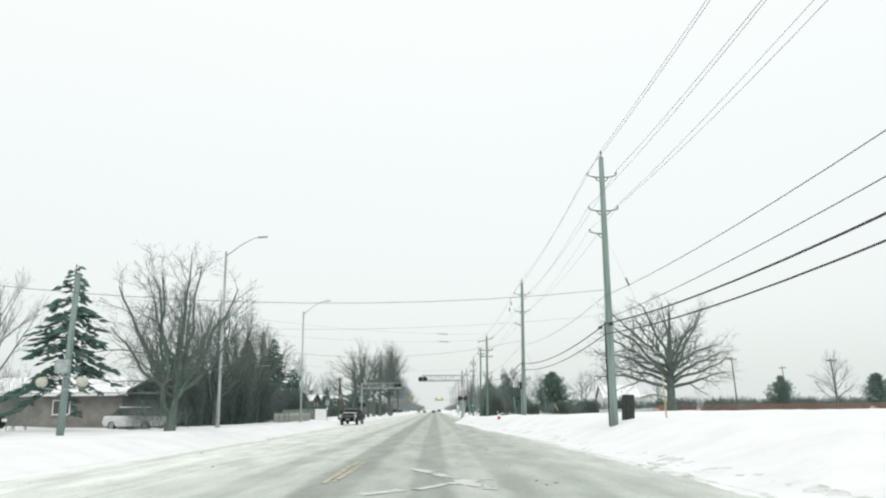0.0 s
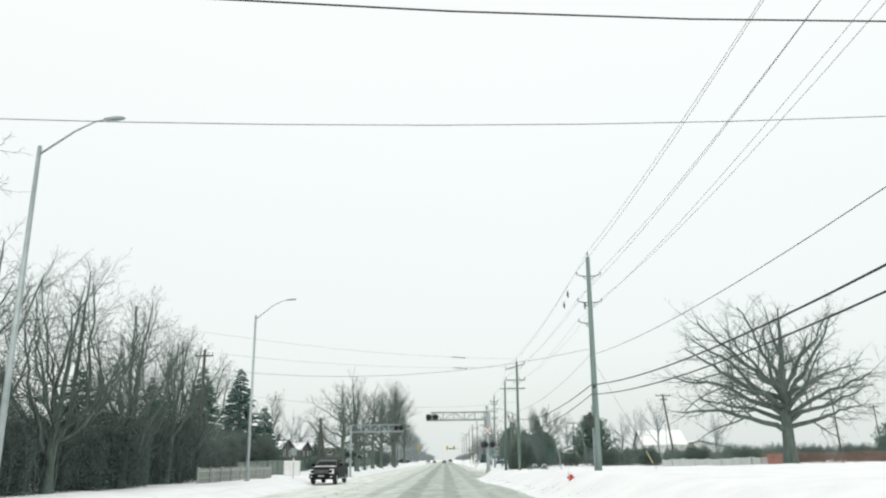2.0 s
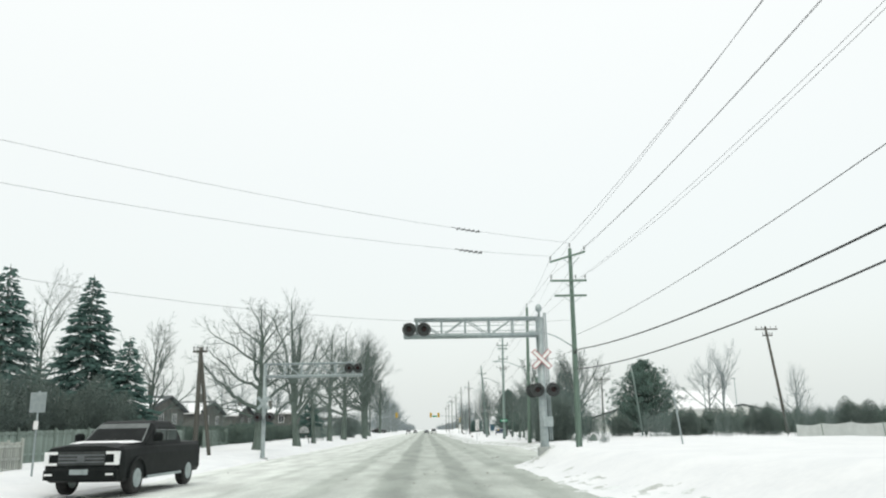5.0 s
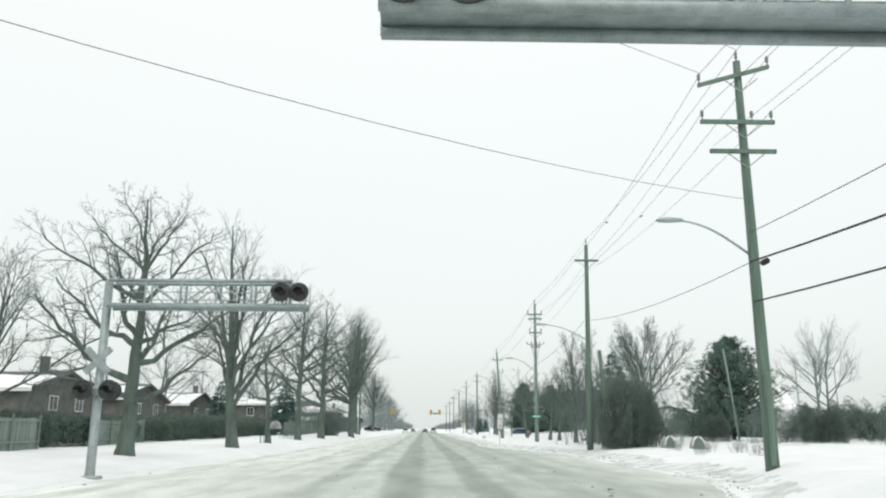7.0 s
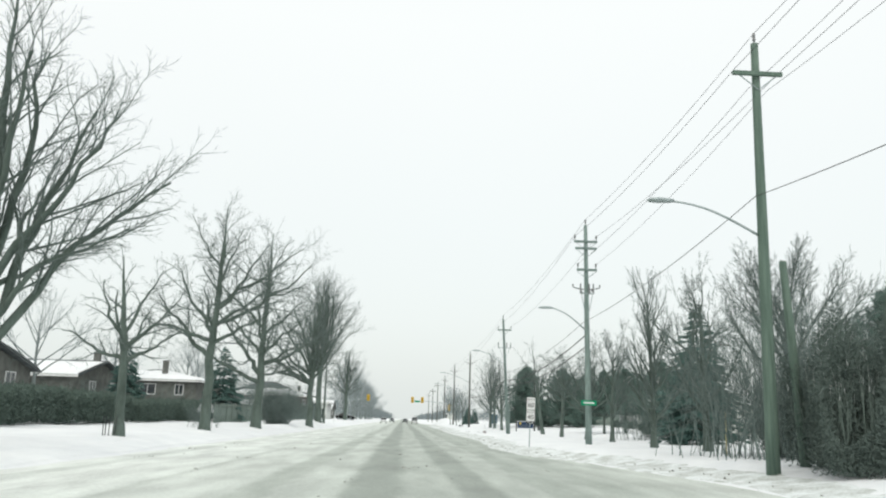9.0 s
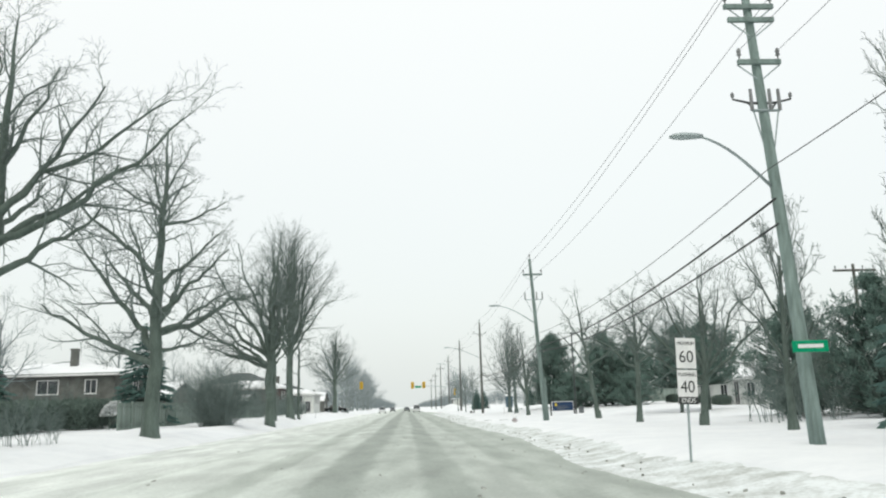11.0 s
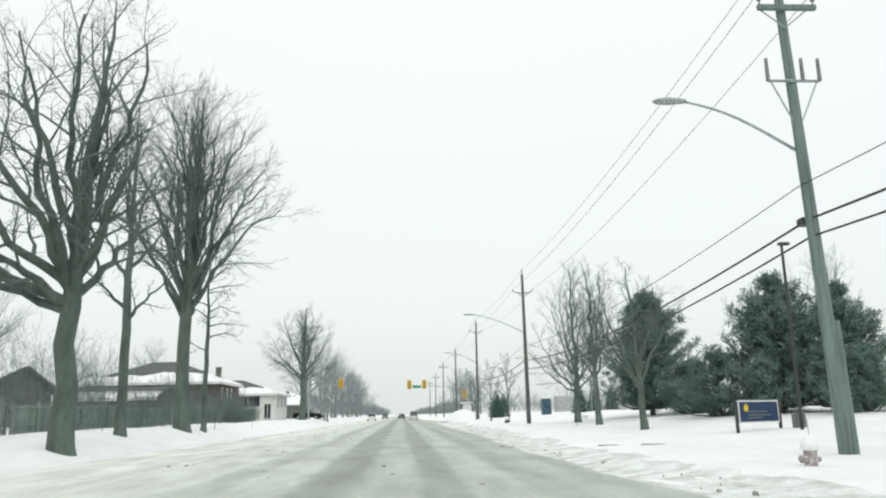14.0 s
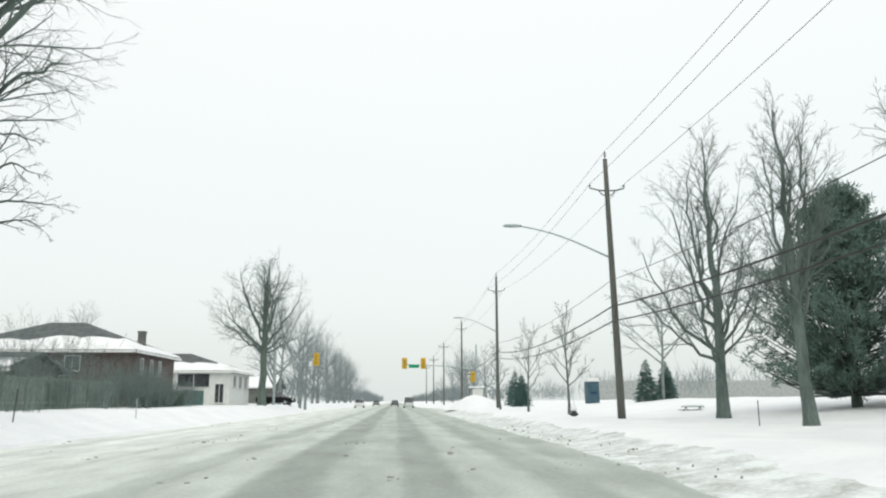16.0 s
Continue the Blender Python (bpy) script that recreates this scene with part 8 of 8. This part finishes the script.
    part("bumper", b, CAR_BLACK, ob)
    b = Build()
    b.box(-0.24, -3.015, 0.57, 0.24, -3.003, 0.70)
    part("number_plate", b, STEEL, ob, "plain pale number plate")
    v = [(x_, y_, 1.30 + 0.045 + 0.03 * (y_ + 2.5) / 1.1 + (0.02 if 0 < k < 3 and 0 < j < 5 else -0.03)) for k, y_ in enumerate((-2.0, -1.8, -1.5, -1.30)) for j, x_ in enumerate((-0.86, -0.7, -0.25, 0.25, 0.7, 0.86))]
    b = Build().add(v, [(k * 6 + j, k * 6 + j + 1, k * 6 + j + 7, k * 6 + j + 6) for k in range(3) for j in range(5)])
    part("hood_snow", b, ROOF_SNOW, ob, "thin snow below the windshield", smooth=True)
    return ob


pickup(-9.45, 89.6, 0.0, -4)


def car(x, y, z, turn, mat, label, tall=1.45, snow=False, van=False):
    ob = thing("car", pose(x, y, z, 0, 0, turn), label, "car", "cars on and beside the road")
    w = 0.9
    part("body", loft([(-2.2, body_ring(w * 0.85, 0.4, 0.7, 0.95)), (-2.05, body_ring(w * 0.97, 0.3, 0.82, 0.95)), (-0.9, body_ring(w, 0.28, 0.95, 0.96)), (1.4, body_ring(w, 0.28, 0.97, 0.96)), (2.05, body_ring(w * 0.97, 0.32, 0.94, 0.95)), (2.2, body_ring(w * 0.88, 0.42, 0.85, 0.95))]), mat, ob)
    y1 = 2.0 if van else 1.55
    part("cabin", loft([(-1.1, [(-0.84, 0.92), (0.84, 0.92), (0.82, 0.95), (-0.82, 0.95)]), (-0.3, [(-0.84, 0.92), (0.84, 0.92), (0.66, tall), (-0.66, tall)]), (y1 - 0.6, [(-0.84, 0.92), (0.84, 0.92), (0.66, tall), (-0.66, tall)]), (y1, [(-0.84, 0.92), (0.84, 0.92), (0.78, 1.0), (-0.78, 1.0)])]), GLASS, ob)
    b = Build()
    b.box(-0.67, -0.35, tall - 0.03, 0.67, y1 - 0.55, tall + 0.02, 0.02)
    part("roof", b, ROOF_SNOW if snow else mat, ob, "snow on the roof" if snow else "")
    for s in (-1, 1):
        for yy in (-1.35, 1.35):
            wheel(ob, s * 0.8, yy, 0.32, 0.2)
        b = Build()
        x0, x1 = sorted((s * 0.5, s * 0.8))
        b.box(x0, -2.225, 0.62, x1, -2.12, 0.76)
        part("headlight", b, LAMP_GLASS, ob)
        b = Build()
        b.box(x0, 2.12, 0.68, x1, 2.225, 0.82)
        part("tail_light", b, RED_LENS, ob)
    return ob


car(-14.2, 297.0, ground_z(-14.2, 297), 82, CAR_BLACK, "dark sedan parked across a snowy driveway")
car(-0.3, 392.0, 0.0, 180, CAR_GREY, "distant grey car driving away")
car(2.2, 345.0, 0.0, 180, CAR_WHITE, "white van dusted with snow driving away", 1.9, True, True)
car(-6.9, 352.0, 0.0, 0, CAR_WHITE, "pale distant car coming closer", 1.6, True)
car(-5.2, 412.0, 0.0, 0, CAR_GREY, "dark distant car coming closer")
car(-18.9, 46.8, ground_z(-18.9, 46.8) - 0.1, 70, CAR_WHITE, "car buried under snow beside the outbuilding", 1.5, True)
car(-22.5, 33.0, ground_z(-22.5, 33) - 0.05, 80, CAR_BLACK, "dark car parked under snow behind the pole", 1.5, True)


# ---- traffic signals at the crossing street ----
def signal_head(parent, x, y, z, face=-1):
    b = Build()
    b.box(x - 0.18, y - 0.12, z - 0.5, x + 0.18, y + 0.12, z + 0.5, 0.03)
    h = part("signal_head", b, TAN_SIGNAL, parent, "yellow traffic signal housing")
    b = Build()
    b.box(x - 0.32, y - 0.03, z - 0.68, x + 0.32, y + 0.03, z + 0.68, 0.05)
    part("backboard", b, TAN_SIGNAL, h, "yellow backboard")
    for k, dz in enumerate((0.32, 0.0, -0.32)):
        b = Build()
        b.disc((x, y + face * 0.125, z + dz), (0, 1, 0), 0.11, 0.02, 12)
        part("lens", b, BLACK_METAL, h)
        b = Build()
        b.tube([(x, y + face * 0.13, z + dz + 0.10), (x, y + face * 0.3, z + dz + 0.11)], [0.12, 0.10], 8)
        part("visor", b, TAN_SIGNAL, h)


def signal_pole(x, y, reach, heads, z, label, sign=None):
    zg = ground_z(x, y)
    ob = thing("traffic_signal", (x, y, zg), label, "traffic signal", "traffic signals at the crossing street")
    b = Build()
    b.tube([(0, 0, -0.2), (0, 0, 7.6)], [0.14, 0.09], 10)
    part("pole", b, ALUMINIUM, ob)
    b = Build()
    b.tube([(0, 0, z - zg - 0.6), (reach * 0.5, 0, z - zg - 0.2), (reach, 0, z - zg)], [0.07, 0.06, 0.05], 8)
    part("arm", b, ALUMINIUM, ob)
    for hx in heads:
        signal_head(ob, hx - x, -0.15, z - zg + 0.1)
    if sign:
        b = Build()
        b.box(sign[0] - x, -0.09, z - zg - 0.45, sign[1] - x, -0.06, z - zg - 0.05)
        part("street_sign", b, GREEN_SIGN, ob, "green street name sign")
    return ob


signal_pole(9.8, 300.0, -9.2, (0.9, 3.2), 5.65, "traffic signal with two yellow heads on an arm", (1.4, 2.7))
signal_pole(-13.4, 290.0, 4.7, (-8.9,), 5.6, "traffic signal with a yellow head on an arm")
signal_pole(10.5, 306.5, -1.0, (10.0,), 4.2, "traffic signal on a kerbside pole")

# bus shelter and a mound of plowed snow
sh = thing("bus_shelter", (9.4, 296.0, ground_z(9.4, 296)), "glass bus shelter with dark posts beside the road", "bus shelter")
for x in (-0.7, 0.7):
    for yy in (-1.2, 1.2):
        b = Build()
        b.box(x - 0.05, yy - 0.05, -0.3, x + 0.05, yy + 0.05, 2.25)
        part("post", b, BLACK_METAL, sh)
b = Build()
b.box(-0.85, -1.35, 2.252, 0.85, 1.35, 2.4, 0.05)
part("roof", b, ROOF_SNOW, sh)
for x0, y0, x1, y1 in ((0.66, -1.15, 0.68, 1.15), (-0.65, 1.17, 0.65, 1.19), (-0.65, -1.19, 0.65, -1.17)):
    b = Build()
    b.box(x0, y0, 0.15, x1, y1, 2.1)
    part("pane", b, SIDING, sh, "frosted pane")
ms, ring = [], 18
for k, f in enumerate((1.0, 0.85, 0.6, 0.3, 0.05)):
    for j in range(ring):
        a = j * 2 * math.pi / ring
        wob = 1 + 0.12 * math.sin(3 * a + k) + 0.08 * math.cos(5 * a)
        ms.append((5.5 * f * wob * math.cos(a) * 0.55, 5.5 * f * wob * math.sin(a), 1.5 * (1 - f ** 1.6) - 0.1))
b = Build().add(ms, [(k * ring + j, k * ring + (j + 1) % ring, (k + 1) * ring + (j + 1) % ring, (k + 1) * ring + j) for k in range(4) for j in range(ring)] + [tuple(4 * ring + j for j in range(ring))])
single("snow_mound", b, SNOW, "tall mound of plowed snow at the corner", "snow mound", smooth=True, at=Matrix.Translation((7.8, 283.0, ground_z(8.2, 283) - 0.1)))

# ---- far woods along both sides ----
# Far trees carry the haze of distance in pale bark and twig colours.
HAZE_BARK = material("haze_pale_bark", (0.14, 0.165, 0.165), (0.26, 0.295, 0.295), 1.0, 0.9, 0.2, 8.0)
far_rng = np.random.default_rng(404)
FAR_TREES = []
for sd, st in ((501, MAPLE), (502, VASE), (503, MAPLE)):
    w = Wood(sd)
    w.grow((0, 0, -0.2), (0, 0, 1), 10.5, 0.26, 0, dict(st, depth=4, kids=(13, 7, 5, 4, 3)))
    FAR_TREES.append(w.meshes("far", HAZE_BARK, HAZE_TWIG))


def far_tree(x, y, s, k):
    ob = thing("tree", pose(x, y, ground_z(x, y), 0, 0, far_rng.uniform(0, 360)) @ Matrix.Scale(s, 4), "distant bare roadside tree in colours paled to imitate haze", "tree", "distant bare trees")
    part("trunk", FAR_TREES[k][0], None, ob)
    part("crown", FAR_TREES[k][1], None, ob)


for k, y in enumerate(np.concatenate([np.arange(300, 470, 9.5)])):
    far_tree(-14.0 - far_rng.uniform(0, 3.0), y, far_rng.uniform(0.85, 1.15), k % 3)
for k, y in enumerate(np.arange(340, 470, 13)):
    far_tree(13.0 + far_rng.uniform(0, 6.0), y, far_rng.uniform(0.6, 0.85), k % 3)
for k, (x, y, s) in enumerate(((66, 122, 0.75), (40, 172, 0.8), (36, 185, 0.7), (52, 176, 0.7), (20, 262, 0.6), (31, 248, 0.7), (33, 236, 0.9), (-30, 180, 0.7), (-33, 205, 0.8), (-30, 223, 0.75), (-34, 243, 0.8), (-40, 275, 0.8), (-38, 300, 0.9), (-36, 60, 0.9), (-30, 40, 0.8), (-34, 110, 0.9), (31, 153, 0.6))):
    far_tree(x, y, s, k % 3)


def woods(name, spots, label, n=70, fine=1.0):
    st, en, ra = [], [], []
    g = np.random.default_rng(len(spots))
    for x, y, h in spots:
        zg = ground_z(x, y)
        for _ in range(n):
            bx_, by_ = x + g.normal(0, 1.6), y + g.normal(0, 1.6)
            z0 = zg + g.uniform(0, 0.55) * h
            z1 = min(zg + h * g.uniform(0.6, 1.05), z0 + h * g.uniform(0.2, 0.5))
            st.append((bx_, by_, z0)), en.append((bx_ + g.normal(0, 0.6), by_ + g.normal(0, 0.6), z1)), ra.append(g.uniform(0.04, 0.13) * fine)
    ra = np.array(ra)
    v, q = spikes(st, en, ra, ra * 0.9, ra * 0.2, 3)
    return single(name, Build().arrays(v, q).mesh(name, HAZE_TWIG, True), None, label, "woods", kind="stuff")


# Far woods and scrub use the pale twig colour that imitates haze.
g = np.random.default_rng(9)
woods("far_woods", [(-17 - g.uniform(0, 18), y, g.uniform(7, 11)) for y in np.arange(430, 1300, 5.0)] + [(17 + g.uniform(0, 22), y, g.uniform(5, 8.5)) for y in np.arange(430, 1300, 5.0)], "bare woods along the far road, haze painted into the twigs")
woods("far_woods", [(x, 225 + 0.35 * x + g.uniform(-8, 8), g.uniform(3.0, 5.5)) for x in np.arange(60, 260, 2.6)], "scrub along the railway, paled to imitate haze")
woods("far_woods", [(-55 - g.uniform(0, 25), y, g.uniform(6, 10)) for y in np.arange(-10, 430, 4.0)], "bare trees behind the houses, paled to imitate haze", 90, 0.6)
woods("far_woods", [(30 + g.uniform(0, 60), y, g.uniform(4, 7)) for y in np.arange(290, 430, 3.0)], "scrub behind the park, paled to imitate haze", 110, 0.4)
b = Build()
b.box(24, 300, 0.5, 80, 303, 3.6, 0.1)
single("warehouse", b, CONCRETE, "long low grey building far behind the park", "building")
